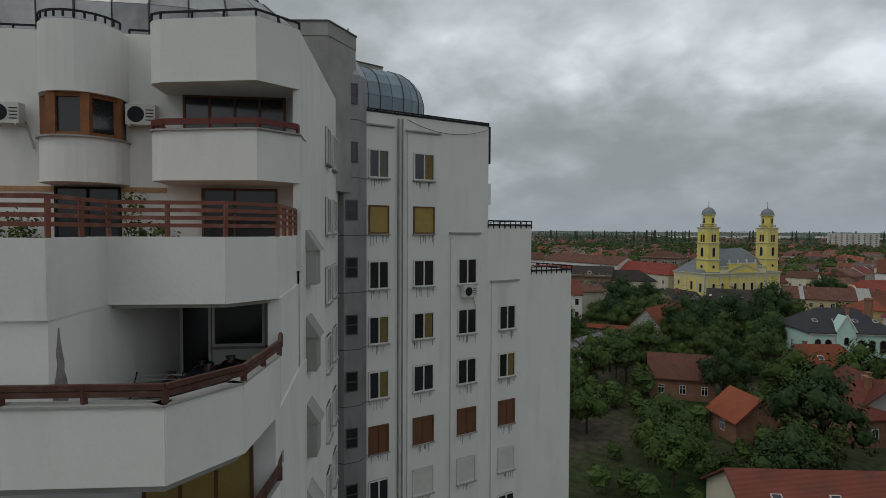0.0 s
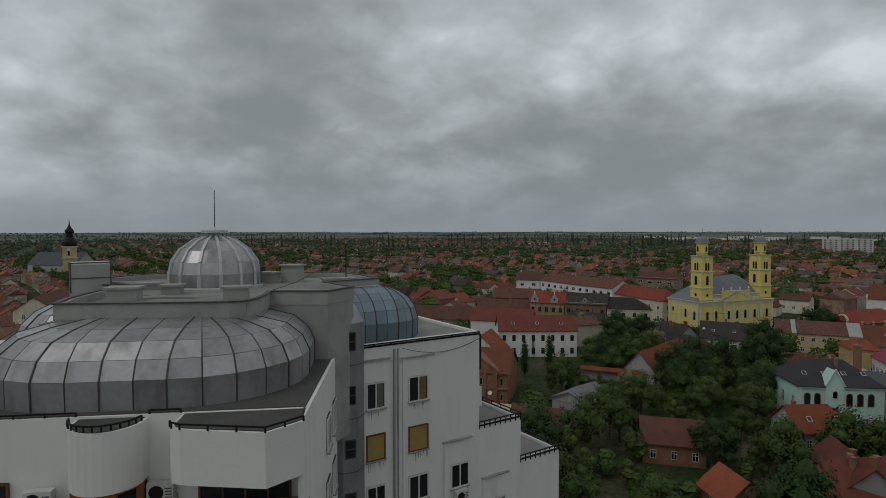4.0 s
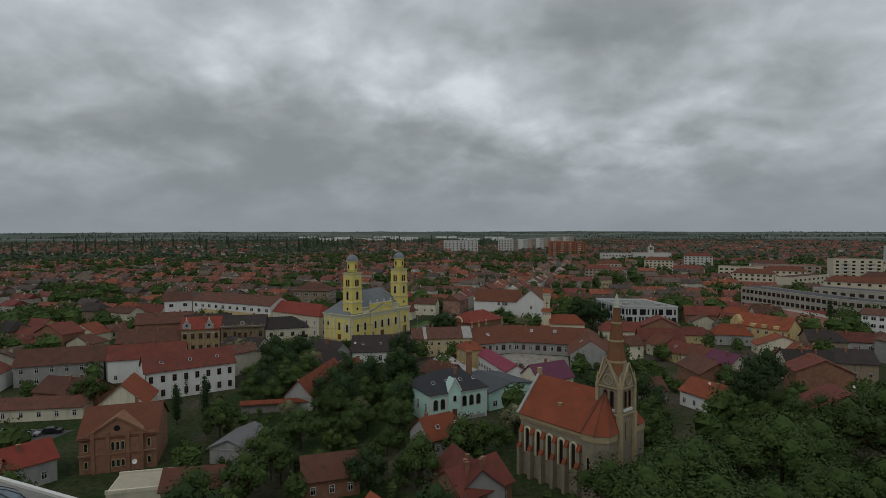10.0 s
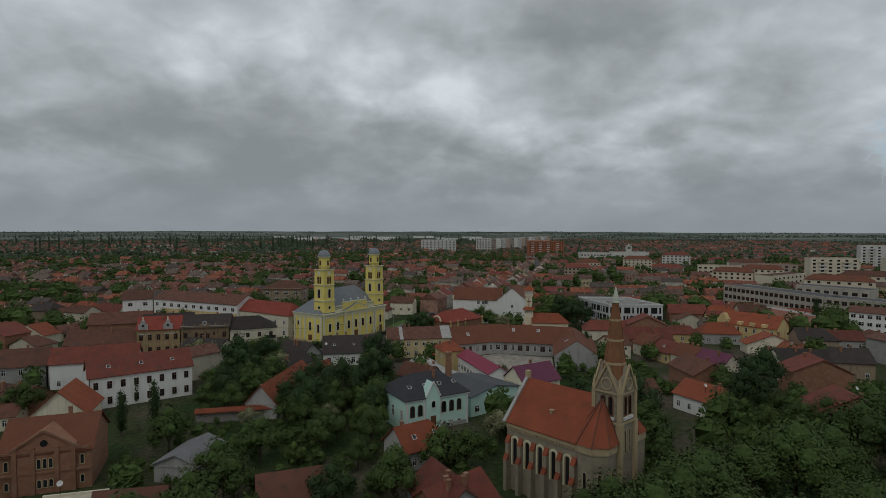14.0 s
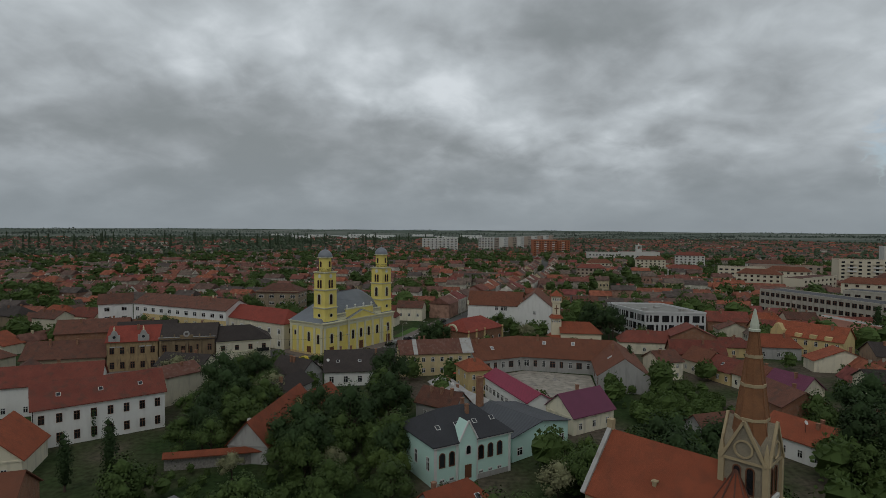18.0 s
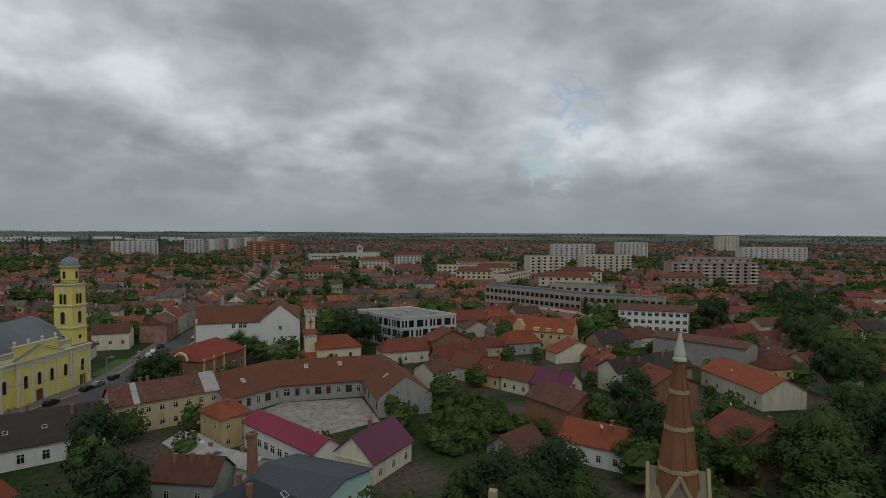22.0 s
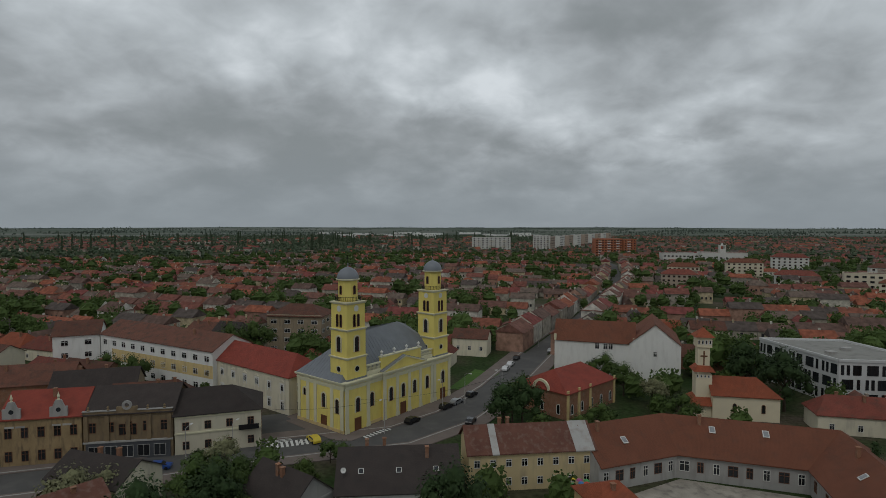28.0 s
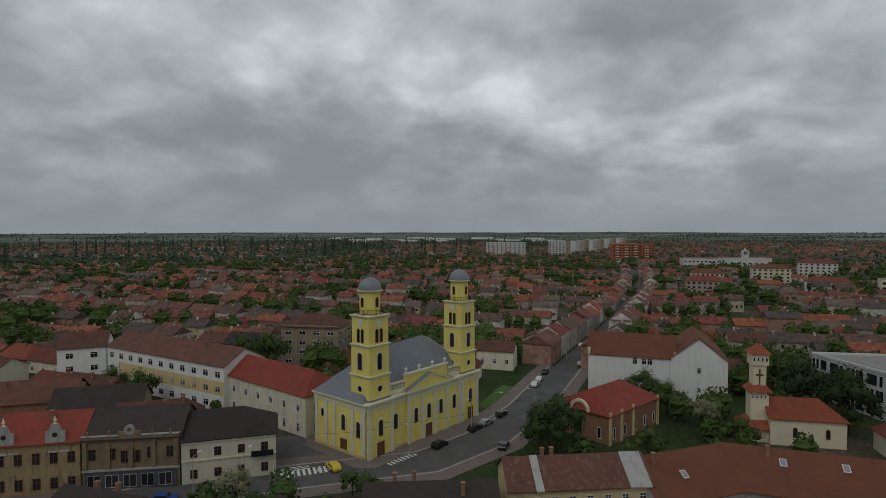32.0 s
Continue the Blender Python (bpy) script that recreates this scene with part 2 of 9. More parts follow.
STUCCO_OCHRE = mat("stucco_ochre", (0.55, 0.42, 0.20), 0.92, var=0.15, scale=0.3, dirt=(0.25, 0.2, 0.15), dirt_amount=0.5, streak=1, per_object=0.25)
STUCCO_GREY = mat("stucco_grey", (0.36, 0.35, 0.33), 0.92, var=0.15, scale=0.3, dirt=(0.18, 0.17, 0.16), dirt_amount=0.5, streak=1, per_object=0.3)
STUCCO_MINT = mat("stucco_mint", (0.48, 0.68, 0.60), 0.9, var=0.08, scale=0.3)
STUCCO_BROWN = mat("stucco_brown", (0.28, 0.22, 0.15), 0.92, var=0.2, scale=0.5, dirt=(0.12, 0.1, 0.09), dirt_amount=0.6, streak=1)
BRICK = mat("brick_wall", (0.30, 0.15, 0.09), 0.9, var=0.25, scale=0.6, rows=6.0, dirt=(0.35, 0.28, 0.22), dirt_amount=0.4)
PINK = mat("stucco_salmon", (0.52, 0.26, 0.20), 0.9, var=0.15, scale=0.2)
CONCRETE = mat("concrete", (0.33, 0.32, 0.30), 0.92, var=0.18, scale=0.4, dirt=(0.16, 0.155, 0.15), dirt_amount=0.5)
TILE_RED = mat("roof_tiles_red", (0.195, 0.055, 0.038), 0.85, var=0.3, scale=0.35, rows=5.0, bump=0.4, dirt=(0.09, 0.06, 0.045), dirt_amount=0.6, per_object=0.5)
TILE_ORANGE = mat("roof_tiles_orange", (0.30, 0.080, 0.038), 0.85, var=0.25, scale=0.35, rows=5.0, bump=0.4, dirt=(0.16, 0.06, 0.035), dirt_amount=0.45, per_object=0.35)
TILE_BROWN = mat("roof_tiles_brown", (0.150, 0.064, 0.043), 0.88, var=0.3, scale=0.35, rows=5.0, bump=0.4, dirt=(0.06, 0.05, 0.04), dirt_amount=0.65, per_object=0.5)
TILE_DARK = mat("roof_tiles_dark", (0.052, 0.041, 0.037), 0.88, var=0.3, scale=0.4, rows=5.0, bump=0.4, dirt=(0.04, 0.036, 0.032), dirt_amount=0.5, per_object=0.4)
SHEET_MAGENTA = mat("roof_sheet_magenta", (0.30, 0.03, 0.07), 0.55, var=0.12, scale=0.4, rows=3.0, per_object=0.2)
SHEET_PURPLE = mat("roof_sheet_purple", (0.16, 0.04, 0.08), 0.6, var=0.15, scale=0.4, rows=3.0)
SLATE = mat("roof_slate_grey", (0.085, 0.09, 0.10), 0.7, var=0.2, scale=0.4, rows=4.0)
ZINC = mat("zinc_sheet", (0.20, 0.215, 0.235), 0.55, metal=0.25, var=0.18, scale=0.4, bump=0.2)
RUST_SHEET = mat("rusty_sheet_roof", (0.13, 0.055, 0.038), 0.8, metal=0.1, var=0.35, scale=0.4, dirt=(0.22, 0.17, 0.14), dirt_amount=0.45, streak=1)
SHEET_PALE = mat("pale_sheet_roof", (0.38, 0.37, 0.35), 0.6, metal=0.3, var=0.2, scale=0.4, dirt=(0.2, 0.13, 0.09), dirt_amount=0.4)
GLASS_DARK = mat("window_glass_dark", (0.018, 0.02, 0.023), 0.12, var=0.3, scale=0.5, bump=0.02, spec=0.6, per_object=0.8)
FRAME_WHITE = mat("frame_white", (0.62, 0.61, 0.58), 0.6, var=0.08)
FRAME_BROWN = mat("frame_brown", (0.14, 0.06, 0.03), 0.6, var=0.2)
ASPHALT = mat("asphalt", (0.088, 0.085, 0.082), 0.92, var=0.25, scale=0.15, dirt=(0.13, 0.122, 0.115), dirt_amount=0.6)
PAVING = mat("paving", (0.16, 0.13, 0.115), 0.9, var=0.25, scale=0.4)
PAINT_WHITE = mat("road_paint", (0.6, 0.6, 0.58), 0.8, var=0.25, scale=3.0)
BARK = mat("bark", (0.075, 0.055, 0.04), 0.95, var=0.3, scale=2.0)
DARK_IRON = mat("dark_iron", (0.02, 0.02, 0.021), 0.6, metal=0.5, var=0.2)


def leaf_mat(name, base, rnd=0.35):
    mt = bpy.data.materials.new(name)
    mt.use_nodes = True
    nt = mt.node_tree
    N, L = nt.nodes.new, nt.links.new
    b = nt.nodes["Principled BSDF"]
    b.inputs["Roughness"].default_value = 0.75
    b.inputs["Specular IOR Level"].default_value = 0.15
    g, oi = N("ShaderNodeNewGeometry"), N("ShaderNodeObjectInfo")
    add, mul, base_n = N("ShaderNodeMath"), N("ShaderNodeMath"), N("ShaderNodeVectorMath")
    mul.operation, mul.inputs[1].default_value = "MULTIPLY_ADD", 0.45
    L(g.outputs["Random Per Island"], mul.inputs[0])
    mul.inputs[2].default_value = 0.68
    add.operation, add.inputs[1].default_value = "MULTIPLY_ADD", rnd
    L(oi.outputs["Random"], add.inputs[0])
    L(mul.outputs[0], add.inputs[2])
    base_n.operation = "SCALE"
    base_n.inputs[0].default_value = base
    L(add.outputs[0], base_n.inputs["Scale"])
    L(base_n.outputs[0], b.inputs["Base Color"])
    return mt


LEAF = leaf_mat("leaves_green", (0.050, 0.078, 0.021))
LEAF_DARK = leaf_mat("leaves_dark", (0.030, 0.052, 0.018))
LEAF_BRIGHT = leaf_mat("leaves_bright", (0.062, 0.092, 0.023))
LEAF_PALE = leaf_mat("leaves_blossom", (0.15, 0.15, 0.08))


def ground_mat():
    mt = bpy.data.materials.new("ground")
    mt.use_nodes = True
    nt = mt.node_tree
    N, L = nt.nodes.new, nt.links.new
    b = nt.nodes["Principled BSDF"]
    b.inputs["Roughness"].default_value = 0.95
    b.inputs["Specular IOR Level"].default_value = 0.1
    tc = N("ShaderNodeTexCoord")

    def noise_of(sc, det):
        n = N("ShaderNodeTexNoise")
        n.inputs["Scale"].default_value, n.inputs["Detail"].default_value = sc, det
        L(tc.outputs["Object"], n.inputs["Vector"])
        return n.outputs[0]

    r1 = N("ShaderNodeValToRGB")
    L(noise_of(0.035, 6), r1.inputs[0])
    r1.color_ramp.elements[0].position, r1.color_ramp.elements[0].color = 0.42, (0.030, 0.052, 0.016, 1)
    r1.color_ramp.elements[1].position, r1.color_ramp.elements[1].color = 0.62, (0.105, 0.085, 0.065, 1)
    e = r1.color_ramp.elements.new(0.52)
    e.color = (0.055, 0.062, 0.03, 1)
    r2 = N("ShaderNodeValToRGB")
    L(noise_of(0.9, 5), r2.inputs[0])
    r2.color_ramp.elements[0].position, r2.color_ramp.elements[0].color = 0.3, (0.55, 0.55, 0.55, 1)
    r2.color_ramp.elements[1].position, r2.color_ramp.elements[1].color = 0.75, (1.35, 1.35, 1.35, 1)
    mx = N("ShaderNodeMixRGB")
    mx.blend_type = "MULTIPLY"
    mx.inputs[0].default_value = 1.0
    L(r1.outputs[0], mx.inputs[1]), L(r2.outputs[0], mx.inputs[2])
    # farmland in broad strips outside the town, its colours paled to stand in for haze
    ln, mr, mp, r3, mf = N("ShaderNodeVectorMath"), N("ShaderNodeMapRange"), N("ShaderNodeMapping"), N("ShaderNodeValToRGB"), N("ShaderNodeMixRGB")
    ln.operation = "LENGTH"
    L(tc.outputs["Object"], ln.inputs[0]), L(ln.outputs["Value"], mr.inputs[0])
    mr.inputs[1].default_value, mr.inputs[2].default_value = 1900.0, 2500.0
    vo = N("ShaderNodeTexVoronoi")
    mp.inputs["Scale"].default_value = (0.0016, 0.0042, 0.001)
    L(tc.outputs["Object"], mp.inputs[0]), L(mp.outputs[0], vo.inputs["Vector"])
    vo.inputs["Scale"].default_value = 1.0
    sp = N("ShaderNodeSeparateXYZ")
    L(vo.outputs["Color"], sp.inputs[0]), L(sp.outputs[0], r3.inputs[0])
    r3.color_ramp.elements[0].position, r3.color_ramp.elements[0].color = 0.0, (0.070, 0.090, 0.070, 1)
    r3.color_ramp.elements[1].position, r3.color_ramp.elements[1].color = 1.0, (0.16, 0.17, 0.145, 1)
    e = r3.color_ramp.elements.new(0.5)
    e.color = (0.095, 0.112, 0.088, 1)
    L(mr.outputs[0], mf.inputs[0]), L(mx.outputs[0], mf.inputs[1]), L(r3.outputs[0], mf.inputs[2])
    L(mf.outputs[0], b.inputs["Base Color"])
    return mt


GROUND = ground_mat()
# ---------------------------------------------------------------- building helpers


def mesh_of(name, verts, faces, mats, slots=None, smooth=False):
    me = bpy.data.meshes.new(name)
    me.from_pydata([tuple(v) for v in verts], [], faces)
    for mm in mats if isinstance(mats, (list, tuple)) else [mats]:
        me.materials.append(mm)
    if slots:
        me.polygons.foreach_set("material_index", slots)
    if smooth:
        me.polygons.foreach_set("use_smooth", [True] * len(me.polygons))
    me.update()
    return me


def child(name, me, parent, loc=(0, 0, 0), rz=0.0, label=""):
    ob = new(name, me)
    ob.parent = parent
    ob.matrix_basis = pose(*loc, 0, 0, rz)
    if label:
        tagged(ob, label)
    return ob


class Shape:
    """Gathers boxes and other solids into one mesh."""

    def __init__(self):
        self.v, self.f, self.s, self.n = [], [], [], []

    def add(self, verts, faces, slot=0):
        o = len(self.v)
        self.v += [tuple(p) for p in verts]
        self.f += [tuple(i + o for i in q) for q in faces]
        self.s += [slot] * len(faces)
        return self

    def box(self, x0, y0, z0, x1, y1, z1, slot=0):
        return self.add([(x0, y0, z0), (x1, y0, z0), (x1, y1, z0), (x0, y1, z0), (x0, y0, z1), (x1, y0, z1), (x1, y1, z1), (x0, y1, z1)],
                        [(3, 2, 1, 0), (4, 5, 6, 7), (0, 1, 5, 4), (1, 2, 6, 5), (2, 3, 7, 6), (3, 0, 4, 7)], slot)

    def prism(self, poly, z0, z1, slot=0, top=None):
        """An upright prism over a polygon (counter-clockwise); top: another polygon for its upper end."""
        n, top = len(poly), top or poly
        vs = [(x, y, z0) for x, y in poly] + [(x, y, z1) for x, y in top]
        fs = [tuple(range(n - 1, -1, -1)), tuple(range(n, 2 * n))] + [(k, (k + 1) % n, n + (k + 1) % n, n + k) for k in range(n)]
        return self.add(vs, fs, slot)

    def beam(self, p, q, w=0.05, slot=0, h=None):
        """A square bar from p to q."""
        p, q, h = Vector(p), Vector(q), h or w
        d = (q - p).normalized()
        a = d.cross((0, 0, 1))
        a = a.normalized() if a.length > 1e-3 else Vector((1, 0, 0))
        b = a.cross(d)
        vs = [e + a * (sx * w / 2) + b * (sy * h / 2) for e in (p, q) for sx, sy in ((-1, -1), (1, -1), (1, 1), (-1, 1))]
        return self.add(vs, [(3, 2, 1, 0), (4, 5, 6, 7), (0, 1, 5, 4), (1, 2, 6, 5), (2, 3, 7, 6), (3, 0, 4, 7)], slot)

    def lathe(self, prof, n=24, cx=0.0, cy=0.0, a0=0.0, a1=360.0, slot=0):
        """A profile of (radius, z) turned about the upright axis."""
        full = abs(a1 - a0) >= 359.9
        m = n if full else n + 1
        vs, fs = [], []
        for r, z in prof:
            for k in range(m):
                a = radians(a0 + (a1 - a0) * k / n)
                vs.append((cx + r * math.cos(a), cy + r * math.sin(a), z))
        for j in range(len(prof) - 1):
            for k in range(n):
                k2 = (k + 1) % m
                fs.append((j * m + k, j * m + k2, (j + 1) * m + k2, (j + 1) * m + k))
        return self.add(vs, fs, slot)

    def mesh(self, name, mats, smooth=False):
        me = mesh_of(name, self.v, self.f, mats, self.s, smooth or bool(self.n))
        if self.n:
            me.normals_split_custom_set_from_vertices(self.n)
        return me


def thing(name, x=0.0, y=0.0, z=0.0, rz=0.0, label="", category="", group="", kind=""):
    ob = new(name)
    ob.empty_display_size = 0.5
    ob.matrix_basis = pose(x, y, z, 0, 0, rz)
    return tagged(ob, label, category, group, kind)


WINDOWS = {}


def window_mesh(w, h, arched=False, frame=None, panes=2, bar=True, sill=True):
    """A framed window of one connected mesh with its panes set back, facing -y, its sill's middle at the origin."""
    frame = frame or FRAME_WHITE
    key = (round(w, 2), round(h, 2), arched, frame.name, panes, bar)
    if key in WINDOWS:
        return WINDOWS[key]
    s, t = Shape(), 0.08
    if arched:
        def ring(r, z0, y):
            return [(-r, y, z0), (r, y, z0)] + [(r * math.cos(radians(a)), y, h - w / 2 + r * math.sin(radians(a))) for a in range(0, 181, 20)]
        a, b, c, d = ring(w / 2, 0, 0.03), ring(w / 2, 0, -0.08), ring(w / 2 - 0.13, 0.13, -0.08), ring(w / 2 - 0.13, 0.13, -0.015)
        n = len(a)
        s.v = a + b + c + d
        for j in range(3):
            for k in range(n):
                s.f.append((j * n + k, j * n + (k + 1) % n, (j + 1) * n + (k + 1) % n, (j + 1) * n + k)), s.s.append(0)
        s.f.append(tuple(range(3 * n, 4 * n))), s.s.append(1)
    else:
        xs = [-w / 2]
        for k in range(panes):
            c0, c1 = -w / 2 + w * k / panes, -w / 2 + w * (k + 1) / panes
            xs += [c0 + t * (1 if k == 0 else 0.5), c1 - t * (1 if k == panes - 1 else 0.5)]
        xs += [w / 2]
        zs = [0, t, h * 0.66, h * 0.66 + t, h - t, h] if bar else [0, t, h - t, h]
        idx = {}

        def vert(i, j, y):
            if (i, j, y) not in idx:
                idx[i, j, y] = len(s.v)
                s.v.append((xs[i], y, zs[j]))
            return idx[i, j, y]

        for i in range(len(xs) - 1):
            for j in range(len(zs) - 1):
                glass = i % 2 == 1 and j % 2 == 1
                y = -0.015 if glass else -0.07
                s.f.append((vert(i, j, y), vert(i + 1, j, y), vert(i + 1, j + 1, y), vert(i, j + 1, y))), s.s.append(1 if glass else 0)
                if glass:
                    q = [(i, j), (i + 1, j), (i + 1, j + 1), (i, j + 1)]
                    for u, v in zip(q, q[1:] + q[:1]):
                        s.f.append((vert(*u, -0.07), vert(*v, -0.07), vert(*v, y), vert(*u, y))), s.s.append(0)
        n, m = len(xs) - 1, len(zs) - 1
        for (i0, j0), (i1, j1) in (((0, 0), (n, 0)), ((n, 0), (n, m)), ((n, m), (0, m)), ((0, m), (0, 0))):
            s.f.append((vert(i0, j0, -0.07), vert(i0, j0, 0.03), vert(i1, j1, 0.03), vert(i1, j1, -0.07))), s.s.append(0)
    WINDOWS[key] = s.mesh("window", [frame, GLASS_DARK])
    return WINDOWS[key]


def roof_shape(L, D, eave, ridge, hip=(0, 0), over=0.45, axis="x", thick=0.18):
    """A pitched roof over L by D: gables, or hips that run in by hip at each end of the ridge."""
    s = Shape()
    tr = (lambda x, y: (x, y)) if axis == "x" else (lambda x, y: (y, x))
    if axis == "y":
        L, D = D, L
    sl = (ridge - eave) / (D / 2)
    lo = eave - over * sl
    x0, x1 = -over, L + over
    h0, h1 = hip
    pts = [(x0, -over, lo), (x1, -over, lo), (x1, D + over, lo), (x0, D + over, lo)]
    rid = [(x0 if not h0 else h0, D / 2, ridge), (x1 if not h1 else L - h1, D / 2, ridge)]
    top = [(x, y, z + thick) for x, y, z in pts + rid]
    bot = pts + rid
    vs = [(*tr(x, y), z) for x, y, z in top + bot]
    fs = [(0, 1, 5, 4), (2, 3, 4, 5), (3, 0, 4), (1, 2, 5)]
    fs += [tuple(i + 6 for i in reversed(q)) for q in fs]
    fs += [(0, 6, 7, 1), (1, 7, 8, 2), (2, 8, 9, 3), (3, 9, 6, 0)]
    if not h0:
        fs = [q for q in fs if q not in ((3, 0, 4), (10, 6, 9), (3, 9, 6, 0))] + [(0, 4, 10, 6), (4, 3, 9, 10)]
    if not h1:
        fs = [q for q in fs if q not in ((1, 2, 5), (11, 8, 7), (1, 7, 8, 2))] + [(5, 1, 7, 11), (2, 5, 11, 8)]
    if axis == "y":
        fs = [tuple(reversed(q)) for q in fs]
    return s.add(vs, fs)


def wall_shape(L, D, eave, ridge, hip=(0, 0), axis="x"):
    s = Shape()
    tr = (lambda x, y: (x, y)) if axis == "x" else (lambda x, y: (y, x))
    if axis == "y":
        L, D = D, L
    vs = [(0, 0, -0.5), (L, 0, -0.5), (L, D, -0.5), (0, D, -0.5), (0, 0, eave), (L, 0, eave), (L, D, eave), (0, D, eave)]
    fs = [(0, 1, 5, 4), (2, 3, 7, 6)]
    if hip[0]:
        fs += [(3, 0, 4, 7)]
    else:
        vs.append((0, D / 2, ridge))
        fs += [(3, 0, 4, len(vs) - 1, 7)]
    if hip[1]:
        fs += [(1, 2, 6, 5)]
    else:
        vs.append((L, D / 2, ridge))
        fs += [(1, 2, 6, len(vs) - 1, 5)]
    vs = [(*tr(x, y), z) for x, y, z in vs]
    if axis == "y":
        fs = [tuple(reversed(q)) for q in fs]
    return s.add(vs, fs)


def house(p, q, depth, eave, ridge, wall, roof, label, name="house", hip=(0, 0), axis="x", floors=1, bays=4, win=(1.0, 1.5), first=1.0,
          side=(0, 0), chimneys=1, arched=False, frame=None, over=0.45, group="", door=False, dormers=0, cornice=True, seed=0, skip=()):
    """A building whose front runs from p (left) to q (right) and which reaches depth metres back from it."""
    rnd = random.Random(hash((round(p[0] * 10), round(p[1] * 10), seed)) & 0xFFFF)
    L = math.hypot(q[0] - p[0], q[1] - p[1])
    ang = math.degrees(math.atan2(q[1] - p[1], q[0] - p[0]))
    ob = thing(name, p[0], p[1], 0, ang, label, "house" if name == "house" else name.replace("_", " "), group)
    child("wall", wall_shape(L, depth, eave, ridge, hip, axis).mesh("wall", wall), ob)
    child("roof", roof_shape(L, depth, eave, ridge, hip, over, axis).mesh("roof", roof), ob)
    if cornice:
        s = Shape()
        s.box(-0.12, -0.12, eave - 0.5, L + 0.12, 0.0, eave - 0.2)
        child("cornice", s.mesh("cornice", wall), ob)
    fh = (eave - 0.3) / max(floors, 1)
    wm = window_mesh(*win, arched=arched, frame=frame)
    for fl in range(floors):
        z = fl * fh + min(first, fh * 0.35)
        for b in range(bays):
            if (fl, b) in skip:
                continue
            child("window", wm, ob, ((b + 0.5) * L / bays, -0.01, z))
        for b in range(side[0]):
            child("window", wm, ob, (-0.01, (b + 0.5) * depth / side[0], z), -90)
        for b in range(side[1]):
            child("window", wm, ob, (L + 0.01, (b + 0.5) * depth / side[1], z), 90)
    if door:
        s = Shape()
        s.box(-0.6, -0.05, 0, 0.6, 0.03, 2.3)
        child("door", s.mesh("door", FRAME_BROWN), ob, (L * 0.5, 0, 0))
    for _ in range(chimneys):
        u = rnd.uniform(0.2, 0.8)
        s = Shape()
        h = ridge + rnd.uniform(0.3, 0.9)
        s.box(-0.3, -0.3, eave, 0.3, 0.3, h).box(-0.38, -0.38, h, 0.38, 0.38, h + 0.14)
        x, y = (u * L, depth * (0.5 + rnd.choice((-0.14, 0.12)))) if axis == "x" else (L * (0.5 + rnd.choice((-0.14, 0.12))), u * depth)
        child("chimney", s.mesh("chimney", BRICK), ob, (x, y, 0))
    for k in range(dormers):
        sl = (ridge - eave) / (depth / 2)
        s = Shape()
        s.box(-0.45, -0.5, -0.03, 0.45, 0.5, 0.06, 0).box(-0.36, -0.42, 0.06, 0.36, 0.42, 0.08, 1)
        o = child("skylight", s.mesh("skylight", [FRAME_WHITE, GLASS_DARK]), ob)
        y = depth * 0.22
        o.matrix_basis = pose((k + 0.6) * L / (dormers + 0.2), y, eave + y * sl + 0.2, math.degrees(math.atan(sl)))
    return ob


def leaf_cloud(rnd, lobes, count, size, shape, soft=None):
    """Leaf clumps scattered through the outer shells of several lobes (x, y, z, radius)."""
    tot = sum(r * r for *_, r in lobes)
    for x, y, z, r in lobes:
        for _ in range(int(count * r * r / tot)):
            while True:
                d = Vector((rnd.uniform(-1, 1), rnd.uniform(-1, 1), rnd.uniform(-1, 1)))
                if 0.1 < d.length < 1:
                    break
            d.normalize()
            if d.z < -0.4 and rnd.random() < 0.6:
                continue
            c = Vector((x, y, z)) + d * r * rnd.uniform(0.6, 1.22)
            nrm = (d + Vector((rnd.uniform(-0.8, 0.8), rnd.uniform(-0.8, 0.8), rnd.uniform(-0.2, 1.0)))).normalized()
            a = nrm.cross(Vector((rnd.random(), rnd.random(), rnd.random()))).normalized()
            b = nrm.cross(a)
            k = size * rnd.uniform(0.6, 1.3)
            shape.add([c - a * k - b * k * 0.3, c - b * k * 0.75, c + a * k - b * k * 0.2, c + b * k * 0.85 + nrm * k * 0.25], [(0, 1, 2, 3)])
            if soft is not None:
                out = (d * 0.6 + (c - Vector(soft)).normalized() * 0.7 + Vector((rnd.uniform(-0.3, 0.3), rnd.uniform(-0.3, 0.3), rnd.uniform(-0.1, 0.4)))).normalized()
                shape.n += [tuple(out)] * 4


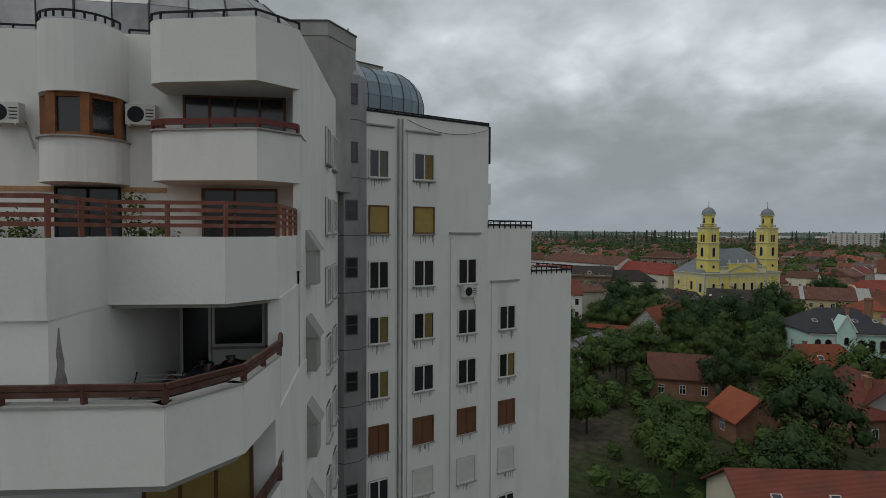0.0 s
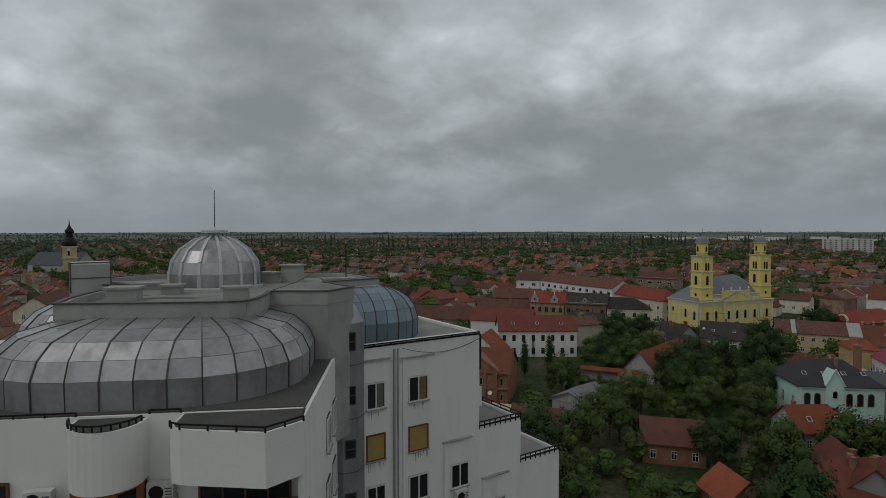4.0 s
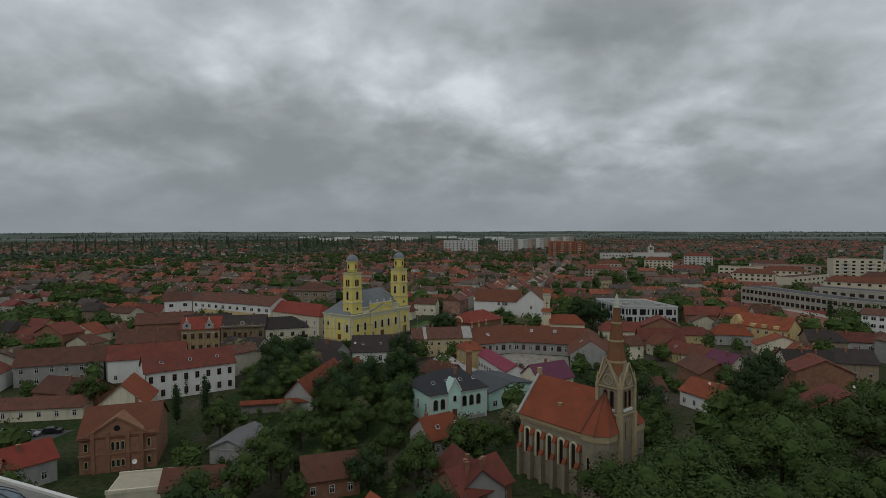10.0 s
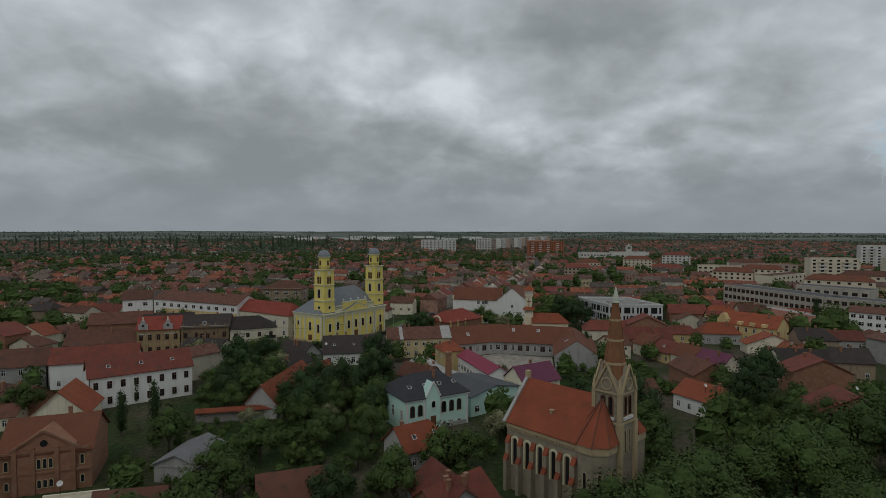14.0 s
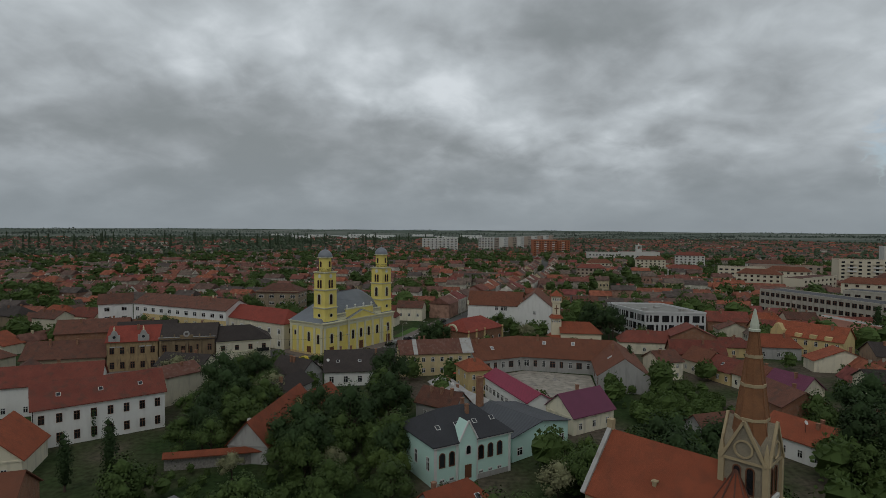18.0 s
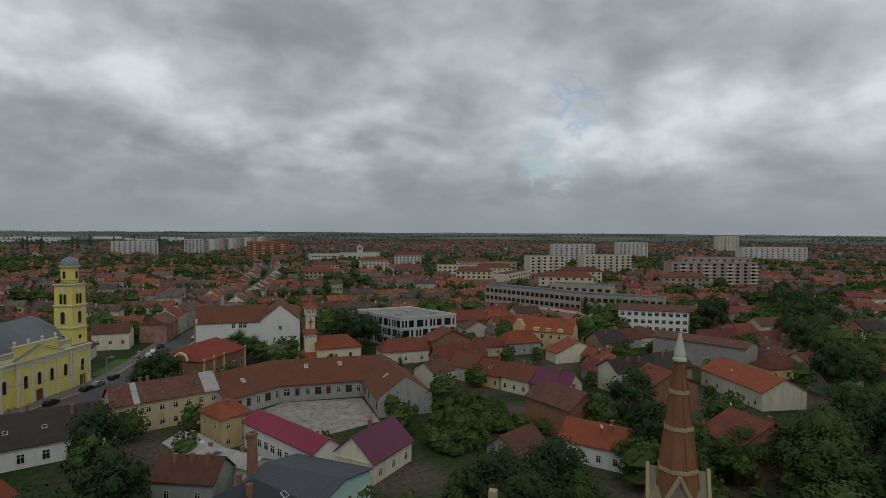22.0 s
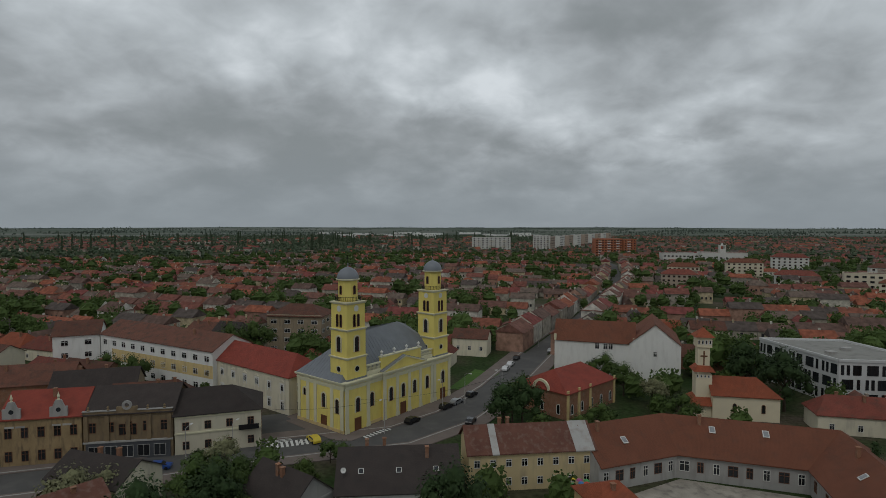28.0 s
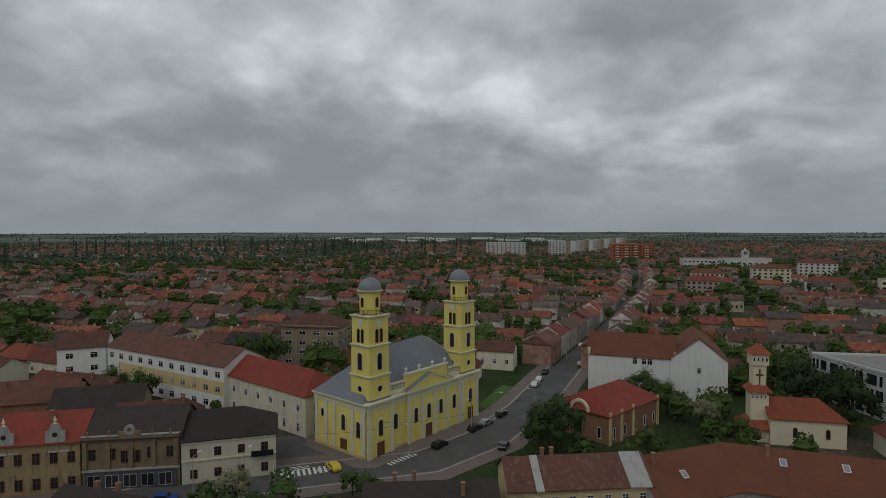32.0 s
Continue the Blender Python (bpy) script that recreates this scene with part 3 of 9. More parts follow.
def tree_proto(seed, h, spread, material, count=1500, size=0.36, tall=False):
    rnd = random.Random(seed)
    ob = thing("tree")
    s = Shape()
    th = h * (0.35 if not tall else 0.12)
    s.lathe([(0.030 * h, -0.2), (0.022 * h, th * 0.5), (0.017 * h, th), (0.008 * h, h * 0.72), (0.0, h * 0.8)], 7)
    lobes = []
    if tall:
        for k in range(9):
            u = (k + 0.5) / 9
            lobes.append((rnd.uniform(-.2, .2), rnd.uniform(-.2, .2), th + (h - th) * u, spread * (0.5 + 0.7 * math.sin(math.pi * min(0.92, 0.12 + u * 0.85)))))
    else:
        for k in range(17):
            a, rr = rnd.uniform(0, 6.28), spread * rnd.uniform(0.2, 0.8)
            z = h * (0.80 - 0.42 * (rr / spread) ** 2 * rnd.uniform(0.3, 1.3) - rnd.choice((0.0, 0.12, 0.3)) * rnd.random())
            lobes.append((rr * math.cos(a), rr * math.sin(a), z, spread * rnd.uniform(0.2, 0.42)))
            if k < 11:
                s.beam((0, 0, th * rnd.uniform(0.6, 1.1)), (rr * math.cos(a) * 0.9, rr * math.sin(a) * 0.9, z), 0.013 * h)
        lobes.append((0, 0, h * 0.84, spread * 0.45))
    child("trunk", s.mesh("trunk", BARK), ob)
    c = Shape()
    for x, y, z, r in lobes:
        # dense inner twigs and leaves of each bough
        rings, q = [(-0.75, 0.6), (-0.25, 0.95), (0.35, 0.9), (0.78, 0.5)], 8
        vs = [(x, y, z - 0.6 * r)] + [(x + 0.6 * r * rad * math.cos(6.283 * k / q + zz) * rnd.uniform(0.85, 1.15), y + 0.6 * r * rad * math.sin(6.283 * k / q + zz) * rnd.uniform(0.85, 1.15), z + 0.6 * r * zz) for zz, rad in rings for k in range(q)] + [(x, y, z + 0.72 * r)]
        fs = [(0, 1 + (k + 1) % q, 1 + k) for k in range(q)] + [(1 + j * q + k, 1 + j * q + (k + 1) % q, 1 + (j + 1) * q + (k + 1) % q, 1 + (j + 1) * q + k) for j in range(3) for k in range(q)] + [(len(vs) - 1, 1 + 3 * q + k, 1 + 3 * q + (k + 1) % q) for k in range(q)]
        c.add(vs, fs)
        c.n += [tuple((Vector(v) - Vector((x, y, z))).normalized()) for v in vs]
    leaf_cloud(rnd, lobes, count, size, c, (0, 0, h * 0.45))
    child("crown", c.mesh("crown", material), ob)
    return ob
# ---------------------------------------------------------------- ground and streets


def build_ground():
    s = Shape()
    radii = [0, 60, 150, 300, 600, 1000, 1600, 2300, 3000, 3700, 4300, 4900]
    n = 72
    s.v.append((0, 150, 0))
    for r in radii[1:]:
        for k in range(n):
            a = 2 * math.pi * k / n
            x, y = r * math.cos(a), 150 + r * math.sin(a)
            z = 0 if r < 2200 else 24 * ((r - 2200) / 2700) ** 1.3 * (1 + 0.12 * math.sin(k * 0.9) * (r > 4000))
            s.v.append((x, y, z))
    for k in range(n):
        s.f.append((0, 1 + k, 1 + (k + 1) % n))
    for j in range(len(radii) - 2):
        for k in range(n):
            a, b = 1 + j * n, 1 + (j + 1) * n
            s.f.append((a + k, b + k, b + (k + 1) % n, a + (k + 1) % n))
    s.s = [0] * len(s.f)
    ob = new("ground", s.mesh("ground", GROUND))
    tagged(ob, "flat ground of gardens, earth and grass reaching the horizon", "ground", kind="structure")


build_ground()


def strip(name, pts, width, z, material, label, category):
    """A ribbon of road along a line of points."""
    vs, fs = [], []
    for k, p in enumerate(pts):
        a, b = pts[max(k - 1, 0)], pts[min(k + 1, len(pts) - 1)]
        d = Vector((b[0] - a[0], b[1] - a[1], 0)).normalized()
        nrm = Vector((-d.y, d.x, 0)) * (width / 2)
        for sg in (1, -1):
            for zz in (z, -0.3):
                vs.append((p[0] + sg * nrm.x, p[1] + sg * nrm.y, zz))
    for k in range(len(pts) - 1):
        o = 4 * k
        fs += [(o, o + 2, o + 6, o + 4), (o + 1, o, o + 4, o + 5), (o + 2, o + 3, o + 7, o + 6)]
    ob = new(name, mesh_of(name, vs, fs, material))
    return tagged(ob, label, category, kind="structure")


MAIN = [(-125, 196), (-90, 210), (-62, 224), (-36, 234), (-24, 248), (-13, 272), (2, 318), (34, 406), (84, 560), (106, 648), (134, 790), (146, 960), (162, 1330)]
strip("road", MAIN[:7], 10.5, 0.06, ASPHALT, "worn grey asphalt street past the church", "road")
strip("road", MAIN[6:], 8, 0.05, ASPHALT, "narrow asphalt street running out of town", "road")

# ---------------------------------------------------------------- apartment block
O_F, U_F, W_F = Vector((-14.0, 5.3)), Vector((0.722, 0.692)), Vector((-0.692, 0.722))
O_W, V_W, N_W = Vector((-20.3, 14.7)), Vector((0.361, 0.933)), Vector((-0.933, 0.361))


def fp(u, w):
    return tuple(O_F + U_F * u + W_F * w)


def wp(s, d):
    return tuple(O_W + V_W * s + N_W * d)



METAL_SHEET = mat("dome_sheet_grey", (0.37, 0.37, 0.375), 0.40, metal=0.6, var=0.34, scale=0.5, fine=5.0, bump=0.25, dirt=(0.15, 0.13, 0.11), dirt_amount=0.55, streak=1, per_object=0.32)
METAL_BLUE = mat("dome_sheet_blue", (0.20, 0.25, 0.285), 0.45, metal=0.5, var=0.2, scale=0.5, bump=0.2, per_object=0.3)
SEAM = mat("dome_seam", (0.10, 0.09, 0.085), 0.6, metal=0.4, var=0.2)
ROOF_FELT = mat("roof_felt", (0.25, 0.245, 0.225), 0.9, var=0.18, scale=0.25, dirt=(0.10, 0.095, 0.09), dirt_amount=0.45)
RAIL_RED = mat("railing_dark_red", (0.13, 0.03, 0.022), 0.5, var=0.25, scale=2.0)
RAIL_WOOD = mat("railing_wood", (0.19, 0.065, 0.042), 0.7, var=0.3, scale=2.0, dirt=(0.3, 0.24, 0.2), dirt_amount=0.3)
TERRACOTTA = mat("terracotta_tiles", (0.35, 0.15, 0.08), 0.8, var=0.2, scale=0.8, per_object=0.6)
BRICK_TRIM = mat("brick_band", (0.40, 0.24, 0.12), 0.9, var=0.25, scale=3.0)
WOOD_FRAME = mat("window_wood_orange", (0.22, 0.085, 0.03), 0.55, var=0.25, scale=3.0)
BLIND = mat("yellow_blind", (0.33, 0.23, 0.07), 0.7, var=0.15, scale=3.0)
CURTAIN = mat("curtain_pale", (0.45, 0.42, 0.34), 0.9, var=0.2, scale=3.0)
PLASTIC_PALE = mat("ac_casing", (0.55, 0.54, 0.50), 0.5, var=0.12, scale=2.0)
RUBBER = mat("black_rubber", (0.015, 0.015, 0.016), 0.8, var=0.2)
PLASTER_BARE = mat("bare_plaster", (0.24, 0.22, 0.20), 0.95, var=0.5, scale=3.0, bump=0.6)
GLASS_SKY = mat("stair_glazing", (0.24, 0.25, 0.26), 0.35, var=0.3, scale=1.0, metal=0.2, spec=0.6)
DIRT_STREAK = mat("rain_streaks", (0.30, 0.29, 0.27), 0.95, var=0.3, scale=3.0)

apartment = thing("apartment_building", 0, 0, 0, 0, "white stuccoed apartment tower with stepped terraces and metal domes", "apartment building")


def fprism(name, poly, z0, z1, material, parent=None, label="", at=fp):
    """A part of the block over a plan in the front's (or the wing's) own directions."""
    sh = Shape().prism([at(u, w) for u, w in poly], z0, z1)
    return child(name, sh.mesh(name, material), parent or apartment, label=label)


def arc(cu, cw, r, a0, a1, n):
    return [(cu + r * math.cos(radians(a0 + (a1 - a0) * k / n)), cw + r * math.sin(radians(a0 + (a1 - a0) * k / n))) for k in range(n + 1)]


# main bodies
SIDE = Vector((-0.647, 0.762))
side_end = O_F + SIDE * 9.7
se = ((side_end - O_F) @ U_F, (side_end - O_F) @ W_F)
fprism("wall", [(-24, 1.25), (-0.05, 1.25), (-0.03, 0.03), (se[0], se[1]), (se[0] - 2, 16), (-24, 16)], 24.1, 34.15, STUCCO_WHITE)
fprism("wall", [(-24, -6.45), (-3.6, -6.45), (-3.5, -4.3), (-3.2, -0.7), (-0.35, -0.7), (-0.35, -3.45), (-0.05, -3.45), (-0.05, 1.25), (-24, 1.25)], 24.1, 26.6, STUCCO_WHITE, label="recessed storey with cracked plaster")
fprism("wall", [(-24, -4.6), (0.0, -4.6), (0.0, 0.0), (se[0], se[1]), (se[0] - 2, 16), (-24, 16)], 0, 24.1, STUCCO_WHITE)
# upper balcony stack: curved attic, parapet
BAL = [(-4.15, 1.3), (-4.15, 0.05), (-4.05, -0.12), (-3.75, -0.3), (-1.05, -0.95), (0.0, 0.0), (0.0, 1.3)]
BAL_OUT = [(u * 1.0 - (0.05 if u < -2 else -0.05), w - 0.06 if w < 1 else w) for u, w in BAL]
fprism("attic", BAL, 32.35, 34.1, STUCCO_WHITE)
fprism("parapet", BAL, 29.6, 31.0, STUCCO_WHITE)
fprism("coping", BAL_OUT, 31.0, 31.05, CONCRETE)
DECK = mat("attic_deck_felt", (0.075, 0.07, 0.065), 0.9, var=0.3, scale=0.8)
BOW = [(-7.5, 1.3)] + arc(-6.35, 0.95, 1.12, 190, 350, 12) + [(-5.22, 1.3)]
fprism("attic", BOW, 32.07, 34.05, STUCCO_WHITE)
fprism("parapet", BOW, 29.55, 30.8, STUCCO_WHITE)
fprism("coping", [(-7.56, 1.3)] + arc(-6.35, 0.93, 1.2, 190, 350, 12) + [(-5.16, 1.3)], 30.8, 30.85, CONCRETE)
fprism("roof_deck", [(-23.9, 1.36), (-0.12, 1.36), (-0.15, 0.2), (se[0] - 0.15, se[1] - 0.2), (-24, 15.8)], 34.15, 34.19, DECK)
fprism("roof_deck", [(u * 0.96 - 0.06, w + 0.12) for u, w in BAL], 34.1, 34.13, DECK)
fprism("roof_deck", [(-6.35 + (u + 6.35) * 0.9, w + 0.06) for u, w in BOW], 34.05, 34.08, DECK)
fprism("brick_band", [(-14, 1.21), (-4.15, 1.21), (-4.15, 1.25), (-14, 1.25)], 29.35, 29.5, BRICK_TRIM)
# bow window with orange-brown wooden frame
bow = arc(-6.35, 0.98, 1.0, 190, 350, 3)
win = fprism("bow_window", [(-7.4, 1.3)] + bow + [(-5.3, 1.3)], 30.85, 32.07, GLASS_DARK, label="curved glazing with orange-brown wooden frame")
for u, w in bow:
    x, y = fp(u, w)
    sh = Shape().box(-0.12, -0.1, 30.85, 0.12, 0.1, 32.07)
    child("mullion", sh.mesh("mullion", WOOD_FRAME), win, (x, y, 0), 44)
for (a, b), (c, d) in zip(bow, bow[1:]):
    for z in (30.9, 32.02):
        child("rail", Shape().beam((*fp(a, b), z), (*fp(c, d), z), 0.14).mesh("rail", WOOD_FRAME), win)


def flat_window(parent, at, u, w, z0, z1, wd, axis_deg, frame, panes=2, glass=None, name="window"):
    """A window set in a wall: frame, panes and sill."""
    x, y = at(u, w)
    h = z1 - z0
    o = child(name, Shape().box(-wd / 2, -0.03, 0, wd / 2, 0.12, h).mesh("pane", glass or GLASS_DARK), parent, (x, y, z0), axis_deg)
    t = 0.07
    fr = Shape()
    for k in range(panes + 1):
        cx = -wd / 2 + wd * k / panes
        fr.box(cx - t / 2, -0.07, 0, cx + t / 2, 0.02, h)
    for z in (0, h - t):
        fr.box(-wd / 2, -0.072, z, wd / 2, 0.02, z + t)
    child("frame", fr.mesh("frame", frame), o)
    child("sill", Shape().box(-wd / 2 - 0.08, -0.14, -0.07, wd / 2 + 0.08, 0.02, 0).mesh("sill", CONCRETE), o)
    return o


FA = math.degrees(math.atan2(U_F.y, U_F.x))
WA = math.degrees(math.atan2(V_W.y, V_W.x))
SA = math.degrees(math.atan2(-SIDE.y, -SIDE.x)) + 180
flat_window(apartment, fp, -2.1, 1.22, 31.0, 32.35, 3.0, FA, FRAME_BROWN, 4, name="glass_door")
flat_window(apartment, fp, -2.6, 1.22, 26.9, 29.5, 0.95, FA, FRAME_BROWN, 1, name="glass_door")
flat_window(apartment, fp, -1.5, 1.22, 27.75, 29.5, 1.25, FA, FRAME_BROWN, 1)
flat_window(apartment, fp, -6.4, 1.22, 26.9, 29.5, 1.8, FA, DARK_IRON, 2, name="glass_door")
flat_window(apartment, fp, -2.75, -0.75, 24.15, 26.5, 0.75, FA, FRAME_WHITE, 1, name="balcony_door")
flat_window(apartment, fp, -1.6, -0.75, 24.95, 26.5, 1.35, FA, FRAME_WHITE, 1)
flat_window(apartment, fp, -10.3, 1.22, 30.9, 32.1, 1.5, FA, FRAME_BROWN, 2)
flat_window(apartment, fp, -1.6, -4.65, 21.6, 23.9, 2.2, FA, FRAME_BROWN, 3, BLIND)


def railing(name, pts, z0, z1, bars, material, at=fp, post=1.15, label="", thick=0.07):
    """Posts and horizontal bars along a line."""
    r = child(name, Shape().beam((*at(*pts[0]), z1), (*at(*pts[0]), z1 - 0.01), 0.02).mesh(name, material), apartment, label=label)
    for p, q in zip(pts, pts[1:]):
        L = math.hypot(q[0] - p[0], q[1] - p[1])
        for k in range(bars):
            z = z1 - (z1 - z0 - 0.08) * k / max(bars - 0.0, 1)
            child("bar", Shape().beam((*at(*p), z), (*at(*q), z), thick, h=thick * 1.2).mesh("bar", material), r)
        n = max(1, round(L / post))
        for k in range(0 if p == pts[0] else 1, n + 1):
            u, w = p[0] + (q[0] - p[0]) * k / n, p[1] + (q[1] - p[1]) * k / n
            child("post", Shape().beam((*at(u, w), z0), (*at(u, w), z1), thick * 1.1).mesh("post", material), r)
    return r


railing("railing", [(-4.1, 0.9), (-4.1, 0.0), (-3.75, -0.25), (-1.05, -0.88), (-0.05, 0.0)], 31.05, 31.3, 2, RAIL_RED, label="low dark red balcony rail")
child("post", Shape().beam((*fp(-0.12, 0.15), 31.0), (*fp(-0.12, 0.15), 32.4), 0.13).mesh("post", RAIL_RED), apartment)
for line in (BAL[1:6], BOW[1:-1], [(-5.2, 1.3), (-4.2, 1.3)], [(-16, 1.3), (-7.5, 1.3)]):
    railing("roof_edge_rail", line, 34.1, 34.28, 1, DARK_IRON, post=0.9, thick=0.045, label="thin dark tube along the roof edge")

# terrace
TER = [(-15, -6.5), (-3.58, -6.5), (-3.49, -4.35), (-1.06, -4.45), (-0.1, -3.55), (-0.1, 0.9)]


def band(name, line, inset, z0, z1, material):
    """An upright wall of some thickness along a line."""
    for (a, b), (c, d) in zip(line, line[1:]):
        L = math.hypot(c - a, d - b)
        nx, ny = -(d - b) / L * inset, (c - a) / L * inset
        ex, ey = (c - a) / L * 0.02, (d - b) / L * 0.02
        sh = Shape().prism([fp(a - ex, b - ey), fp(c + ex, d + ey), fp(c + nx + ex, d + ny + ey), fp(a + nx - ex, b + ny - ey)], z0, z1)
        child(name, sh.mesh(name, material), apartment)


band("parapet", TER, 0.22, 26.6, 28.06, STUCCO_WHITE)
fprism("slab", [(-15, -6.3), (-3.8, -6.3), (-3.6, -4.2), (-1.1, -4.25), (-0.3, -3.5), (-0.3, 1.25), (-15, 1.25)], 26.5, 26.74, CONCRETE)
railing("terrace_railing", [(u - 0.02, w + 0.1) for u, w in TER], 28.06, 28.8, 4, RAIL_WOOD, label="red-brown wooden rails on the terrace parapet")
tile = Shape().box(-0.29, -0.29, 0, 0.29, 0.29, 0.03).mesh("tile", TERRACOTTA)
for i in range(13):
    for j in range(13):
        u, w = -0.7 - 0.6 * i, 0.9 - 0.6 * j
        if (u > -3.9 and w < -3.9) or (u > -1.4 and w < -3.2) or w < -6:
            continue
        child("tile", tile, apartment, (*fp(u, w), 26.745), FA)
# lower balcony
RAIL_DARK = mat("railing_dark_wood", (0.085, 0.036, 0.026), 0.75, var=0.35, scale=2.0, dirt=(0.25, 0.2, 0.17), dirt_amount=0.25)
LOW = [(-15, -7.7), (-3.58, -7.85), (-1.13, -8.0), (-0.19, -6.8), (0.1, -4.6)]
for z in (24.2, 21.42, 18.64):
    band("parapet", LOW, 0.2, z, z + 1.25, STUCCO_WHITE)
    fprism("slab", [(-15, -7.6), (-3.58, -7.7), (-1.2, -7.85), (-0.35, -6.75), (-0.1, -4.6), (-15, -4.6)], z - 0.15, z + 0.02, CONCRETE)
    railing("balcony_railing", [(u - 0.03, w + 0.1) for u, w in LOW] + [(-0.05, -3.5)], z + 1.25, z + 1.55, 2, RAIL_DARK, label="weathered dark brown wooden rail on a lower parapet", post=1.3, thick=0.075)
    band("parapet_cap", [(u, w - 0.03) for u, w in LOW], 0.3, z + 1.25, z + 1.29, CONCRETE)
fprism("slab", [(-15, -6.4), (-3.5, -4.6), (-0.1, -4.6), (-0.1, -0.7), (-15, -0.7)], 24.06, 24.12, mat("balcony_floor", (0.10, 0.075, 0.055), 0.9, var=0.3, scale=1.0))
for z in (21.5, 24.1):
    child("downpipe", Shape().beam((*fp(-0.5, -0.9), z), (*fp(-0.5, -0.9), z + 2.5), 0.12).mesh("downpipe", RAIL_WOOD), apartment)
# bare plaster patch on the wing wall
rp = random.Random(4)
outline = []
for sg in (1, -1):
    for k in range(15):
        u = k / 14 if sg > 0 else 1 - k / 14
        outline.append((sg * (0.26 * math.sin(math.pi * min(1.0, 0.25 + 0.75 * u)) ** 0.8 * (1 - 0.55 * u) + rp.uniform(-0.05, 0.05)), 24.12 + 2.3 * u))
sh = Shape().add([(x, -0.012, z) for x, z in outline] + [(x, 0.01, z) for x, z in outline], [tuple(range(30))] + [(k, 30 + k, 30 + (k + 1) % 30, (k + 1) % 30) for k in range(30)])
child("plaster_patch", sh.mesh("plaster_patch", PLASTER_BARE), apartment, (*fp(-3.575, -6.12), 0), FA + 87, "bare grey plaster where the stucco fell off")
# side wall windows and sloped hoods
for fl in range(11):
    z0 = 30.85 - 2.78 * fl
    for q in (6.1, 8.2):
        p = O_F + SIDE * q + Vector((0.762, 0.647)) * 0.03
        flat_window(apartment, lambda u, w, p=p: (p.x, p.y), 0, 0, z0, z0 + 1.45, 1.05, SA, FRAME_WHITE, 2)
    if 1 <= fl <= 4:
        p = O_F + SIDE * 1.6
        sh = Shape().prism([(-0.45, -0.3), (0.45, -0.3), (0.45, 0.1), (-0.45, 0.1)], z0 - 1.6, z0 - 0.5).prism([(-0.5, -0.42), (0.5, -0.42), (0.5, 0.1), (-0.5, 0.1)], z0 - 0.5, z0 + 0.15, top=[(-0.5, 0.0), (0.5, 0.0), (0.5, 0.1), (-0.5, 0.1)])
        child("window_hood", sh.mesh("window_hood", STUCCO_GREY), apartment, (p.x, p.y, 0), SA)
fprism("pilaster", [(-0.2, 0.0), (0.02, 0.0), (0.02, 1.3), (-0.2, 1.3)], 27.0, 34.05, STUCCO_WHITE)

# stepped wing
STEPS = [(-0.45, 7.5, 34.1), (7.5, 10.75, 28.35), (10.75, 14.1, 25.6)]
for a, b, z in STEPS:
    fprism("wing_wall", [(a, 0), (b, 0), (b, 11), (a, 11)], 0, z, STUCCO_WHITE, at=lambda s_, d_: wp(s_, d_))
for a, b, z in STEPS:
    fprism("roof_deck", [(a + 0.25, 0.3), (b - 0.3, 0.3), (b - 0.3, 10.8), (a + 0.25, 10.8)], z, z + 0.05, ROOF_FELT, at=lambda s_, d_: wp(s_, d_))
    fprism("upstand", [(a + 0.02, 0.02), (b - 0.02, 0.02), (b - 0.02, 0.26), (a + 0.02, 0.26)], z, z + 0.2, STUCCO_WHITE, at=lambda s_, d_: wp(s_, d_))
    fprism("upstand", [(b - 0.26, 0.27), (b - 0.02, 0.27), (b - 0.02, 10.8), (b - 0.26, 10.8)], z, z + 0.2, STUCCO_WHITE, at=lambda s_, d_: wp(s_, d_))
    sh = Shape()
    for p, q in (((a, 0.0), (b, 0.0)), ((b, 0.0), (b, 8.0))):
        sh.beam((*wp(*p), z + 0.45 if z < 30 else z + 0.16), (*wp(*q), z + 0.45 if z < 30 else z + 0.16), 0.06)
        sh.beam((*wp(*p), z + 0.22 if z < 30 else z + 0.05), (*wp(*q), z + 0.22 if z < 30 else z + 0.05), 0.09)
        n = 8
        for k in range(n + 1):
            s_, d_ = p[0] + (q[0] - p[0]) * k / n, p[1] + (q[1] - p[1]) * k / n
            sh.beam((*wp(s_, d_), z), (*wp(s_, d_), z + (0.47 if z < 30 else 0.18)), 0.05)
    child("edge_rail", sh.mesh("edge_rail", DARK_IRON), apartment)
fprism("end_fascia", [(7.5, -0.03), (7.62, -0.03), (7.62, 9), (7.5, 9)], 32.0, 34.1, DARK_IRON, at=lambda s_, d_: wp(s_, d_))
fprism("end_parapet", [(7.4, 0.1), (7.75, 0.1), (7.75, 7), (7.4, 7)], 29.7, 30.9, STUCCO_WHITE, at=lambda s_, d_: wp(s_, d_))
for fl in range(9):
    z = 22.7 - 2.78 * fl
    fprism("end_balcony", [(14.1, 0.6), (14.32, 0.6), (14.32, 8), (14.1, 8)], z - 1.2, z, STUCCO_WHITE, at=lambda s_, d_: wp(s_, d_))
